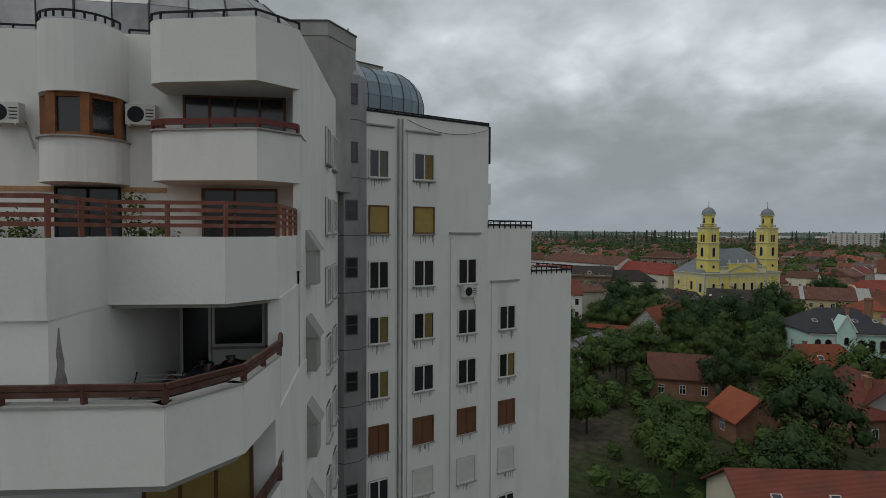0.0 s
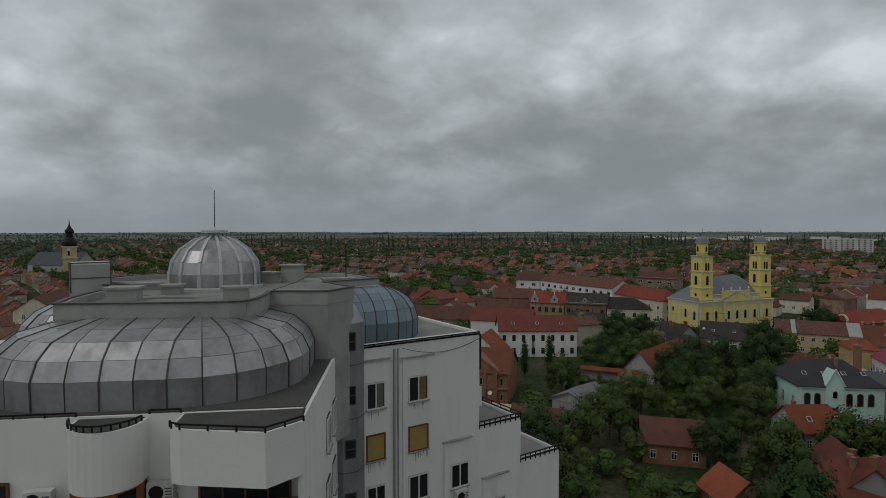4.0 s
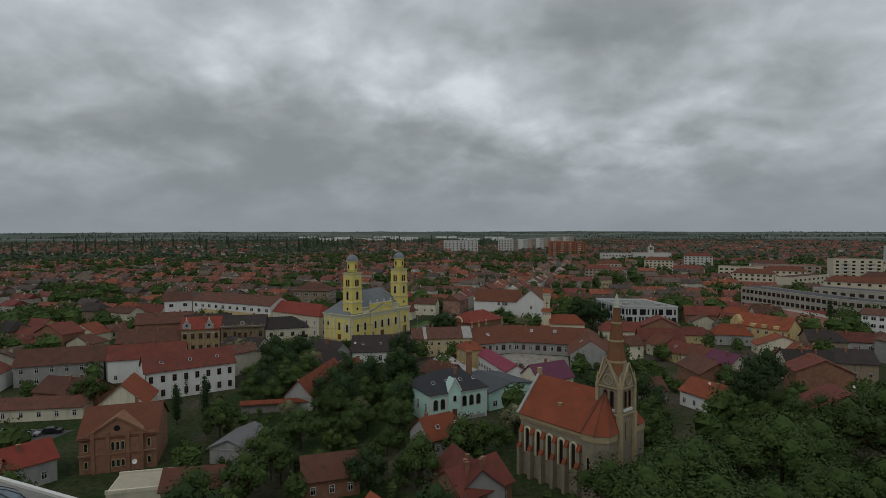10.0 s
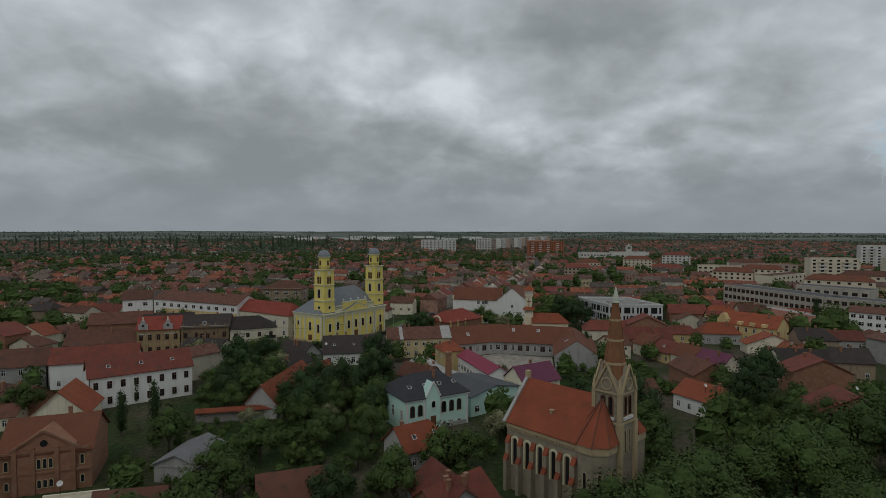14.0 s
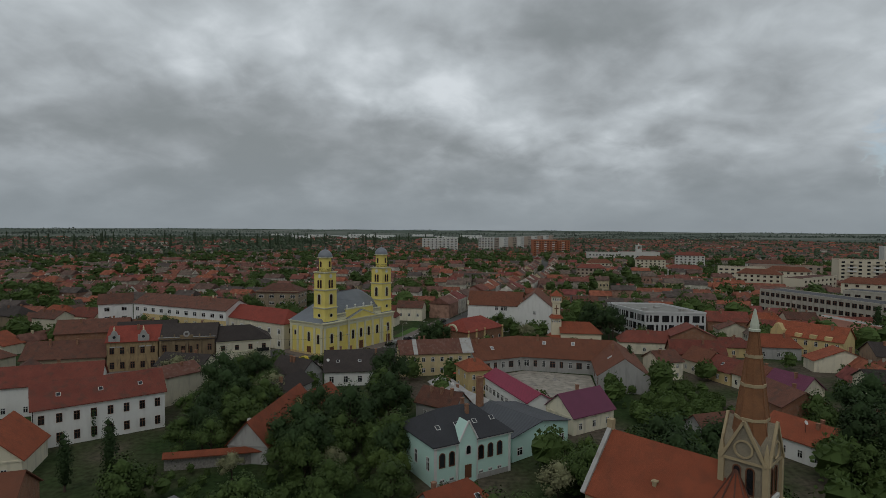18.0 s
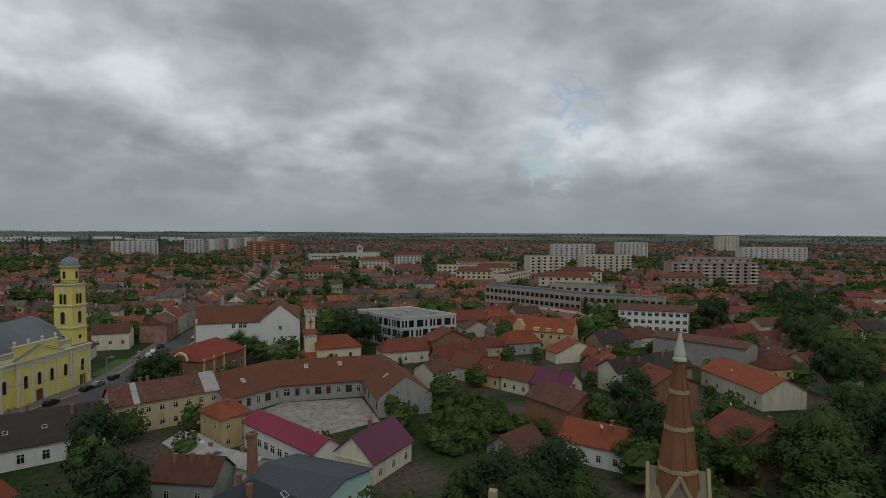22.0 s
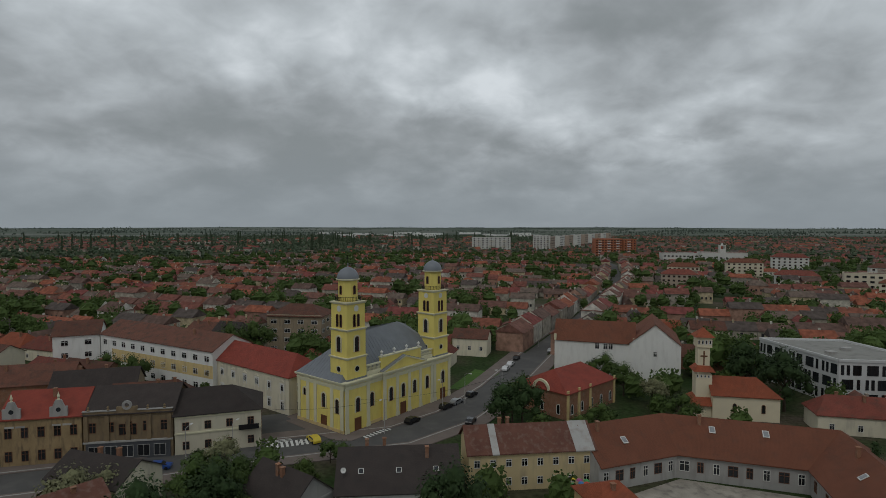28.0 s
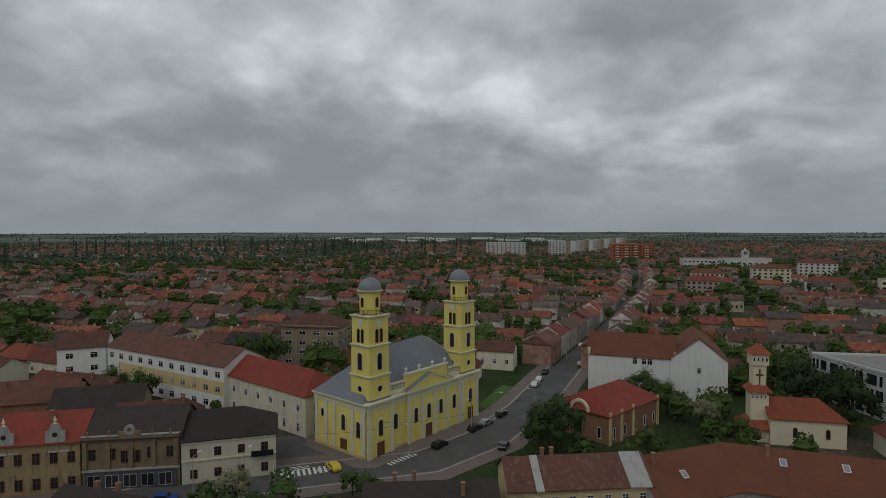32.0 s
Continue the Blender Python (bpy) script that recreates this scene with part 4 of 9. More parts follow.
# raised window bays, windows, streaks
BAYS = [(-0.25, 1.38, 33.4), (2.25, 4.2, 33.3), (4.95, 6.85, 28.05), (7.75, 9.65, 25.3)]
COLS = [(0.58, 1.05, 0), (3.2, 1.2, 0), (6.0, 1.2, 2), (8.85, 1.15, 3)]
for a, b, top in BAYS:
    fprism("window_bay", [(a, -0.09), (b, -0.09), (b, 0.0), (a, 0.0)], 0, top, STUCCO_WHITE, at=lambda s_, d_: wp(s_, d_))
    fprism("bay_ledge", [(a - 0.1, -0.2), (b + 0.05, -0.2), (b + 0.05, 0.0), (a - 0.1, 0.0)], top, top + 0.08, CONCRETE, at=lambda s_, d_: wp(s_, d_))
rw = random.Random(8)
BLIND_DIM = mat("ochre_curtain", (0.17, 0.12, 0.04), 0.85, var=0.25, scale=3.0)
CURTAIN_DIM = mat("grey_curtain", (0.14, 0.13, 0.11), 0.9, var=0.25, scale=3.0)
for cx, wd, start in COLS:
    for fl in range(start, 11):
        z0 = 30.83 - 2.78 * fl
        g, pn = GLASS_DARK, 2
        if fl == 1 and cx < 4:
            g, pn = BLIND, 1
        elif (fl, round(cx)) in ((5, 1), (5, 3), (5, 6), (5, 9)):
            g, pn = FRAME_BROWN, 2
        elif (fl, round(cx)) in ((6, 3), (6, 6), (6, 9)):
            g, pn = PLASTIC_PALE, 1
        o = flat_window(apartment, wp, cx, -0.1, z0, z0 + 1.42, wd, WA, FRAME_WHITE if fl not in (1, 5) else FRAME_BROWN, pn, g)
        if g is GLASS_DARK and rw.random() < 0.3:
            child("curtain", Shape().box(wd * 0.05, -0.045, 0.08, wd * 0.42, -0.033, 1.35).mesh("curtain", BLIND_DIM if rw.random() < 0.5 else CURTAIN_DIM), o)
        sh = Shape()
        for _ in range(7):
            x, L = rw.uniform(-wd / 2, wd / 2), rw.uniform(0.15, 0.55)
            sh.box(x, -0.004, -0.07 - L, x + rw.uniform(0.015, 0.05), 0.0, -0.07)
        tagged(child("rain_streak", sh.mesh("rain_streak", DIRT_STREAK), o), kind="stuff")
# downpipes and a loose cable on the wing
for s_, w_ in ((1.72, 0.09), (1.95, 0.06)):
    child("downpipe", Shape().beam((*wp(s_, -0.07), 0), (*wp(s_, -0.07), 33.9), w_).mesh("downpipe", CONCRETE), apartment)
sh = Shape()
prev = None
for k in range(15):
    u = k / 14
    p = (*wp(2.2 + 5.2 * u, -0.12), 33.9 - 1.1 * 4 * u * (1 - u) * 0.45)
    if prev:
        sh.beam(prev, p, 0.025)
    prev = p
child("cable", sh.mesh("cable", DARK_IRON), apartment)

# stair bay clad in sheet metal with small windows
bx, by = wp(-1.0, 0.3)
poly = [(bx + 1.0 * math.cos(radians(a)), by + 1.0 * math.sin(radians(a))) for a in (-150, -100, -50, -5, 40, 90, 150)]
st = Shape().prism(poly, 0, 35.6)
stair = child("stair_bay", st.mesh("stair_bay", mat("stair_sheet", (0.27, 0.275, 0.28), 0.5, metal=0.4, var=0.3, scale=0.6, dirt=(0.17, 0.13, 0.10), dirt_amount=0.5, streak=1)), apartment, label="sheet-metal stair bay")
child("cap", Shape().prism(poly, 35.6, 36.6, top=[(bx + (x - bx) * 0.45 - 0.2, by + (y - by) * 0.45 + 0.2) for x, y in poly]).mesh("cap", METAL_SHEET), stair)
for k in range(13):
    z = 34.2 - 2.75 * k
    a = radians(-28)
    o = child("window", Shape().box(-0.03, -0.27, 0, 0.03, 0.27, 0.95).mesh("window", GLASS_DARK), stair, (bx + 0.93 * math.cos(a), by + 0.93 * math.sin(a), z), -28)
    fr = Shape()
    for y in (-0.29, 0.25):
        fr.box(-0.05, y, 0, 0.05, y + 0.05, 0.95)
    for zz in (0, 0.45, 0.92):
        fr.box(-0.05, -0.29, zz, 0.05, 0.3, zz + 0.05)
    child("frame", fr.mesh("frame", SEAM), o)
    child("joint", Shape().prism([(bx + (x - bx) * 1.012, by + (y - by) * 1.012) for x, y in poly], z - 0.75, z - 0.71).mesh("joint", SEAM), stair)

# roof slab with its upstand
SLAB = [(-24.9, 2.1), (-21.8, 4.7), (-19.9, 6.5), (-19.6, 7.1), (-20.0, 7.9), (-20.9, 9.0), (-21.9, 10.0), (-19.7, 11.6), (-20.2, 13.8), (-23.4, 14.8), (-22.6, 18.3), (-25.2, 19.6), (-28.0, 20.3), (-29.2, 19.9), (-30.6, 17.0), (-33.5, 15.0), (-36.8, 13.1), (-37.3, 11.4), (-36.3, 8.8), (-33.4, 6.8), (-30.9, 6.9), (-29.6, 6.2), (-28.5, 5.0), (-26.6, 3.2)]
child("roof_slab", Shape().prism(SLAB, 30, 37.04).mesh("roof_slab", CONCRETE), apartment)
child("roof_deck", Shape().prism(SLAB, 37.04, 37.10).mesh("roof_deck", ROOF_FELT), apartment, label="flat grey roof deck of patched felt")
n = len(SLAB)
for k in range(n):
    sh, jt = Shape(), Shape()
    p, q = Vector(SLAB[k]), Vector(SLAB[(k + 1) % n])
    d = (q - p).normalized()
    nn = Vector((-d.y, d.x)) * 0.3
    o = Vector((d.y, -d.x)) * 0.03
    sh.prism([tuple(p + o), tuple(q + o), tuple(q + nn), tuple(p + nn)], 36.80, 37.42)
    jt.prism([tuple(p + o * 2.5), tuple(q + o * 2.5), tuple(q + nn * 0.5), tuple(p + nn * 0.5)], 37.42, 37.48)
    child("upstand", sh.mesh("upstand", CONCRETE), apartment)
    child("coping", jt.mesh("coping", SEAM), apartment)
# cupola
RIB_ZINC = mat("bright_zinc", (0.52, 0.52, 0.51), 0.45, metal=0.35, var=0.15, scale=1.0)
PROF = [(2.42, 37.10), (2.42, 37.95), (2.28, 38.6), (1.88, 39.22), (1.2, 39.72), (0.4, 40.02)]
CX, CY = -29.05, 11.65
cup = child("cupola", Shape().lathe([(r - 0.03, z) for r, z in PROF], 32, CX, CY).mesh("cupola", SEAM, True), apartment, label="ribbed metal cupola with a lantern cap")
for k in range(14):
    for j in range(len(PROF) - 1):
        sh = Shape().lathe([PROF[j], PROF[j + 1]], 3, 0, 0, 360 / 14 * k + 0.8, 360 / 14 * (k + 1) - 0.8)
        child("panel", sh.mesh("panel", METAL_SHEET), cup, (CX, CY, 0))
    a = radians(360 / 14 * k)
    sh = Shape()
    for (r, z), (r2, z2) in zip(PROF, PROF[1:]):
        sh.beam((r * math.cos(a), r * math.sin(a), z), (r2 * math.cos(a), r2 * math.sin(a), z2), 0.15)
    child("rib", sh.mesh("rib", RIB_ZINC), cup, (CX, CY, 0))
child("lantern", Shape().lathe([(0.42, 39.92), (0.42, 40.16), (0.72, 40.18), (0.72, 40.32), (0.2, 40.45), (0.0, 40.5)], 16, CX, CY).mesh("lantern", RIB_ZINC), cup)
child("base_ring", Shape().lathe([(2.62, 37.10), (2.62, 37.22), (2.5, 37.26)], 32, CX, CY).mesh("base_ring", RIB_ZINC), cup)
child("mast", Shape().beam((CX, CY, 40.4), (CX, CY, 42.6), 0.03).mesh("mast", DARK_IRON), cup)
for x, y, z, h in ((-23.9, 16.9, 37.10, 2.4), (-27.1, 13.3, 37.10, 1.1)):
    child("mast", Shape().beam((x, y, z), (x, y, z + h), 0.045).mesh("mast", DARK_IRON), apartment)


def quarter_dome(stations, prof, material, label, strong=2):
    """Sheet panels over a vault that leans on the roof edge; stations: foot of the vault's top edge and the outward way."""
    under = Shape()
    for j in range(len(prof) - 1):
        for (p, a), (q, b) in zip(stations, stations[1:]):
            pts = [(p[0] + a[0] * (r - 0.04), p[1] + a[1] * (r - 0.04), z) for r, z in (prof[j], prof[j + 1])] + [(q[0] + b[0] * (r - 0.04), q[1] + b[1] * (r - 0.04), z) for r, z in (prof[j + 1], prof[j])]
            under.add(pts, [(0, 3, 2, 1)])
    dome = child("dome", under.mesh("dome", SEAM), apartment, label=label)
    for j in range(len(prof) - 1):
        for k, ((p, a), (q, b)) in enumerate(zip(stations, stations[1:])):
            def at(t, r, z):
                return Vector((p[0] + (q[0] - p[0]) * t + (a[0] + (b[0] - a[0]) * t) * r, p[1] + (q[1] - p[1]) * t + (a[1] + (b[1] - a[1]) * t) * r, z))
            (r0, z0), (r1, z1) = prof[j], prof[j + 1]
            e = 0.025
            g = [at(e, r0 + (r1 - r0) * e, z0 + (z1 - z0) * e), at(1 - e, r0 + (r1 - r0) * e, z0 + (z1 - z0) * e), at(1 - e, r1, z1), at(e, r1, z1)]
            nr = (g[1] - g[0]).cross(g[3] - g[0]).normalized() * 0.03
            child("panel", Shape().add([*g, *[v - nr for v in g]], [(0, 1, 2, 3), (0, 4, 5, 1), (1, 5, 6, 2), (2, 6, 7, 3), (3, 7, 4, 0)]).mesh("panel", material), dome)
    for k, (p, a) in enumerate(stations):
        if k % strong == 0:
            sh = Shape()
            for (r0, z0), (r1, z1) in zip(prof, prof[1:]):
                sh.beam((p[0] + a[0] * (r0 + 0.01), p[1] + a[1] * (r0 + 0.01), z0), (p[0] + a[0] * (r1 + 0.01), p[1] + a[1] * (r1 + 0.01), z1), 0.05)
            child("seam", sh.mesh("seam", SEAM), dome)
    return dome


VAULT = [(2.95, 34.15), (2.98, 35.2), (2.72, 35.85), (2.2, 36.38), (1.45, 36.75), (0.6, 36.97), (0.0, 37.03)]
BIG_VAULT = [(4.35, 34.15), (4.38, 35.2), (4.08, 35.85), (3.45, 36.38), (2.4, 36.66), (1.1, 36.86), (0.0, 36.92)]


def stations_of(segs, step=0.95):
    """segs: ('line', p, q) or ('turn', centre, a0, a1), angles of the outward way in degrees."""
    out = []
    for kind, *r in segs:
        if kind == "line":
            p, q = Vector(r[0]), Vector(r[1])
            d = (q - p).normalized()
            o = (d.y, -d.x)
            n = max(1, round((q - p).length / step))
            out += [(tuple(p + (q - p) * (k / n)), o) for k in range(n + 1)]
        else:
            c, a0, a1 = r
            n = 6
            out += [(tuple(c), (math.cos(radians(a0 + (a1 - a0) * k / n)), math.sin(radians(a0 + (a1 - a0) * k / n)))) for k in range(n + 1)]
    clean = [out[0]]
    for st_ in out[1:]:
        if (Vector(st_[0]) - Vector(clean[-1][0])).length + (Vector(st_[1]) - Vector(clean[-1][1])).length > 0.05:
            clean.append(st_)
    return clean


f0 = math.degrees(math.atan2(-W_F.y, -W_F.x))
quarter_dome(stations_of([("line", fp(-8.0, 8.6), fp(-8.0, 6.0)), ("turn", fp(-8.0, 6.0), f0 - 90, f0), ("line", fp(-8.0, 6.0), fp(-4.75, 6.0)), ("turn", fp(-4.75, 6.0), f0, f0 + 90), ("line", fp(-4.75, 6.0), fp(-4.75, 8.3))]), BIG_VAULT, METAL_SHEET, "weathered grey sheet-metal vault with dark seams")
BV = [(2.1, 34.15), (2.15, 35.15), (1.95, 35.85), (1.55, 36.38), (1.0, 36.75), (0.4, 36.97), (0.0, 37.03)]
w0 = math.degrees(math.atan2(-N_W.y, -N_W.x))
quarter_dome(stations_of([("line", wp(-1.6, 2.9), wp(2.45, 2.9)), ("turn", wp(2.45, 2.9), w0, w0 + 90), ("line", wp(2.45, 2.9), wp(2.45, 5.5))], 0.7), BV, METAL_BLUE, "blue-grey sheet-metal vault over the wing")
child("vault_top", Shape().prism([wp(-0.4, 2.9), wp(2.45, 2.9), wp(2.45, 5.5), wp(-0.4, 5.5)], 36.6, 37.07).mesh("vault_top", CONCRETE), apartment)
lw = Vector((-0.555, -0.832)).normalized()
la = math.degrees(math.atan2(lw.y, lw.x))
quarter_dome(stations_of([("turn", (-33.6, 7.6), la - 90, la), ("line", (-33.6, 7.6), (-30.6, 5.6)), ("turn", (-30.6, 5.6), la, la + 120)], 0.9), VAULT, METAL_SHEET, "weathered grey sheet-metal vault of the far wing")
child("wall", Shape().prism([(-43, 12), (-38.5, 6.5), (-32.6, 2.4), (-28, 4.5), (-28, 14), (-43, 14)], 0, 34.1).mesh("wall", STUCCO_WHITE), apartment)
# lift-room box of glass and sheet, vents
lr = child("rooflight", Shape().box(-0.9, -0.6, -0.9, 0.9, 0.6, 1.42).prism([(-0.9, -0.6), (0.9, -0.6), (0.9, 0.6), (-0.9, 0.6)], 1.42, 1.56, top=[(-0.9, -0.35), (0.9, -0.35), (0.9, 0.45), (-0.9, 0.45)]).mesh("rooflight", mat("acrylic", (0.36, 0.36, 0.33), 0.25, var=0.2, scale=1.0, spec=0.5)), apartment, (-32.5, 6.5, 37.10), 72, "glazed roof hatch box")
fr = Shape()
for x in (-0.93, 0.87):
    for y in (-0.63, 0.57):
        fr.box(x, y, 0, x + 0.06, y + 0.06, 1.55)
for z in (0.7, 1.5):
    for y in (-0.63, 0.57):
        fr.box(-0.93, y, z, 0.93, y + 0.06, z + 0.06)
    for x in (-0.93, 0.87):
        fr.box(x, -0.63, z, x + 0.06, 0.63, z + 0.06)
child("frame", fr.mesh("frame", SEAM), lr)
for x, y, sx, sy, h, rz in ((-26.7, 5.6, 1.3, 0.8, 0.55, 44), (-22.8, 8.8, 1.1, 0.7, 0.55, 50), (-27.5, 8.3, 0.9, 0.6, 0.4, 44), (-31.9, 8.0, 1.6, 0.5, 0.3, 20), (-30.6, 8.6, 1.5, 0.5, 0.3, 65), (-28.0, 16.3, 1.1, 0.9, 1.0, 20), (-24.0, 16.4, 1.8, 0.8, 0.35, 60), (-28.5, 15.0, 0.9, 0.7, 0.6, 20), (-30.2, 10.0, 0.5, 0.4, 0.2, 10)):
    v = child("vent", Shape().box(-sx / 2, -sy / 2, 0, sx / 2, sy / 2, h).mesh("vent", CONCRETE), apartment, (x, y, 37.10), rz)
    child("cap", Shape().box(-sx / 2 - 0.1, -sy / 2 - 0.1, h, sx / 2 + 0.1, sy / 2 + 0.1, h + 0.1).mesh("cap", CONCRETE), v)

for k, (x, y, w, d, rz) in enumerate(((-26.0, 7.2, 1.5, 0.5, 40), (-25.2, 8.8, 0.9, 0.4, 60), (-28.6, 7.0, 0.8, 0.35, 20), (-24.2, 6.6, 1.1, 0.3, 44), (-22.6, 11.2, 1.4, 0.5, 80), (-25.6, 14.2, 0.9, 0.5, 15), (-29.8, 13.6, 0.7, 0.5, 50), (-23.2, 5.0, 0.7, 0.3, 44))):
    ru = random.Random(k)
    pts = [(w * ru.uniform(0.5, 1.2) * math.cos(0.7 * a), d * ru.uniform(0.4, 1.2) * math.sin(0.7 * a)) for a in range(9)]
    child("felt_patch", Shape().prism(pts, 37.10, 37.106).mesh("felt_patch", PLASTER_BARE if k % 2 else SEAM), apartment, (x, y, 0), rz)
sh, prev = Shape(), None
for k in range(9):
    u = k / 8
    p = (-23.9 + 2.0 * u, 16.9 - 6.7 * u, 39.2 - 1.7 * u - 1.2 * u * (1 - u))
    if prev:
        sh.beam(prev, p, 0.03)
    prev = p
child("cable", sh.mesh("cable", SEAM), apartment)

# ---- loose things on the apartment's walls and terraces


def ac_unit(u, w, z, at, rz):
    ob = thing("air_conditioner", *at(u, w), z, rz, "pale outdoor air-conditioning unit with a dark fan grille", "air conditioner", "wall units")
    child("casing", Shape().box(-0.42, -0.42, 0, 0.42, -0.1, 0.6).mesh("casing", PLASTIC_PALE), ob)
    sh = Shape()
    ring = [(0.24 * math.cos(radians(a)) - 0.12, 0.3 + 0.24 * math.sin(radians(a))) for a in range(0, 360, 20)]
    sh.add([(x, -0.43, z_) for x, z_ in ring], [tuple(range(len(ring)))])
    child("fan_grille", sh.mesh("fan_grille", DARK_IRON), ob)
    for k in range(4):
        child("slat", Shape().box(0.16, -0.432, 0.12 + 0.1 * k, 0.38, -0.42, 0.15 + 0.1 * k).mesh("slat", DARK_IRON), ob)
    for x in (-0.35, 0.3):
        child("bracket", Shape().box(x, -0.42, -0.06, x + 0.05, 0.0, 0).mesh("bracket", FRAME_WHITE), ob)
    child("hose", Shape().beam((0.4, -0.05, 0.1), (0.62, -0.05, -0.7), 0.04).mesh("hose", CURTAIN), ob)


ac_unit(-4.75, 1.25, 31.35, fp, FA)
ac_unit(-8.5, 1.25, 31.3, fp, FA)
ac_unit(5.95, -0.1, 24.6, wp, WA)


def plant(u, w, z, h, seed, pot=True, at=fp, n=220, label="leafy green potted plant on the terrace"):
    r_ = random.Random(seed)
    ob = thing("potted_plant" if pot else "climbing_plant", *at(u, w), z, 0, label, "plant")
    if pot:
        child("pot", Shape().lathe([(0.0, 0), (0.14, 0), (0.19, 0.3), (0.21, 0.3), (0.21, 0.34), (0.16, 0.33), (0.0, 0.3)], 14).mesh("pot", TERRACOTTA), ob)
    st_, lf = Shape(), Shape()
    for k in range(5):
        a = r_.uniform(0, 6.28)
        st_.beam((0, 0, 0.25), (0.25 * math.cos(a), 0.25 * math.sin(a), h * r_.uniform(0.6, 1)), 0.02)
    leaf_cloud(r_, [(r_.uniform(-0.15, 0.15), r_.uniform(-0.1, 0.1), 0.45 + h * k / 6, 0.28) for k in range(6)], n, 0.07, lf)
    child("stems", st_.mesh("stems", BARK), ob)
    child("leaves", lf.mesh("leaves", LEAF_BRIGHT), ob)


for k, (u, w, h) in enumerate(((-4.6, 0.75, 1.0), (-4.2, 0.6, 1.2), (-5.0, 0.9, 2.3), (-3.7, 0.4, 0.8), (-8.3, 0.9, 1.6), (-7.9, 0.8, 1.3), (-8.9, 0.8, 1.7), (-3.0, 0.95, 0.35))):
    plant(u, w, 26.77, h, 40 + k)
planter = thing("planter", *fp(-7.9, -3.2), 26.77, FA, "large orange-brown planter box with dark soil", "planter")
child("box", Shape().box(-1.6, -0.5, 0, 1.6, 0.5, 0.75).mesh("box", TERRACOTTA), planter)
child("soil", Shape().box(-1.5, -0.4, 0.75, 1.5, 0.4, 0.76).mesh("soil", GROUND), planter)
lf = Shape()
leaf_cloud(random.Random(3), [(-1 + 0.5 * k, 0, 0.9, 0.3) for k in range(5)], 260, 0.07, lf)
child("leaves", lf.mesh("leaves", LEAF_BRIGHT), planter)
tyre = thing("tyre", *fp(-1.6, -2.6), 24.4, FA, "stack of black rubber tyres lying on the balcony", "tyre", "tyres on the balcony")
ring = Shape().lathe([(0.2, -0.11), (0.33, -0.11), (0.37, -0.06), (0.37, 0.06), (0.33, 0.11), (0.2, 0.11), (0.2, -0.11)], 22).mesh("tread", RUBBER, True)
child("tread", ring, tyre)
for k, (u, w, z, rx) in enumerate(((-1.95, -3.0, 24.5, 62), (-1.1, -2.4, 24.55, 50), (-1.5, -2.0, 24.5, 78), (-0.9, -3.2, 24.5, 40))):
    t2 = copy_thing(tyre, pose(*fp(u, w), z, rx, 10 * k, FA))
tyre.matrix_basis = pose(*fp(-1.6, -2.6), 24.5, 70, 0, FA)
rack = thing("clothes_rack", *fp(-2.7, -4.0), 24.12, FA, "thin grey metal folding rack on the balcony", "rack")
for k in range(7):
    child("rod", Shape().beam((-0.5, -0.3 + 0.1 * k, 0.3 + 0.08 * k), (0.5, -0.3 + 0.1 * k, 0.3 + 0.08 * k), 0.015).mesh("rod", SHEET_PALE), rack)
for x in (-0.5, 0.5):
    child("leg", Shape().beam((x, -0.35, 0.0), (x, 0.35, 0.85), 0.025).mesh("leg", DARK_IRON), rack)
for x, y, z, dx in ((-5.6, 0.9, 26.77, 0), (-5.4, 0.6, 26.77, 30)):
    ch = thing("garden_chair", *fp(x, y), z, FA + dx, "dark plastic garden chair on the terrace", "chair")
    child("seat", Shape().box(-0.25, -0.25, 0.42, 0.25, 0.25, 0.46).mesh("seat", SLATE), ch)
    child("backrest", Shape().box(-0.25, 0.21, 0.46, 0.25, 0.25, 0.9).mesh("backrest", SLATE), ch)
    for lx in (-0.22, 0.19):
        for ly in (-0.22, 0.19):
            child("leg", Shape().box(lx, ly, 0, lx + 0.03, ly + 0.03, 0.42).mesh("leg", SLATE), ch)

# wooden trough on the terrace, rubbish bags on the lower balcony
TROUGH_WOOD = mat("trough_boards", (0.30, 0.11, 0.045), 0.75, var=0.25, scale=2.0)
tr = thing("planter", *fp(-9.6, -0.4), 26.775, FA, "orange-brown wooden trough filled with dark soil", "planter")
child("box", Shape().box(-1.7, -0.75, 0, 1.7, -0.69, 0.85).box(-1.7, 0.69, 0, 1.7, 0.75, 0.85).box(-1.7, -0.69, 0, -1.64, 0.69, 0.85).box(1.64, -0.69, 0, 1.7, 0.69, 0.85).mesh("box", TROUGH_WOOD), tr)
child("soil", Shape().box(-1.63, -0.68, 0, 1.63, 0.68, 0.74).mesh("soil", mat("soil", (0.035, 0.028, 0.02), 0.95, var=0.4, scale=4.0)), tr)
lf = Shape()
leaf_cloud(random.Random(5), [(-1.3 + 0.33 * k, 0.25 * (-1) ** k, 0.78, 0.2) for k in range(9)], 420, 0.06, lf)
child("seedlings", lf.mesh("seedlings", LEAF_BRIGHT), tr)
BAG = mat("black_plastic", (0.012, 0.012, 0.013), 0.28, var=0.2, scale=3.0, bump=0.6, fine=6.0, spec=0.6)
rb = random.Random(3)
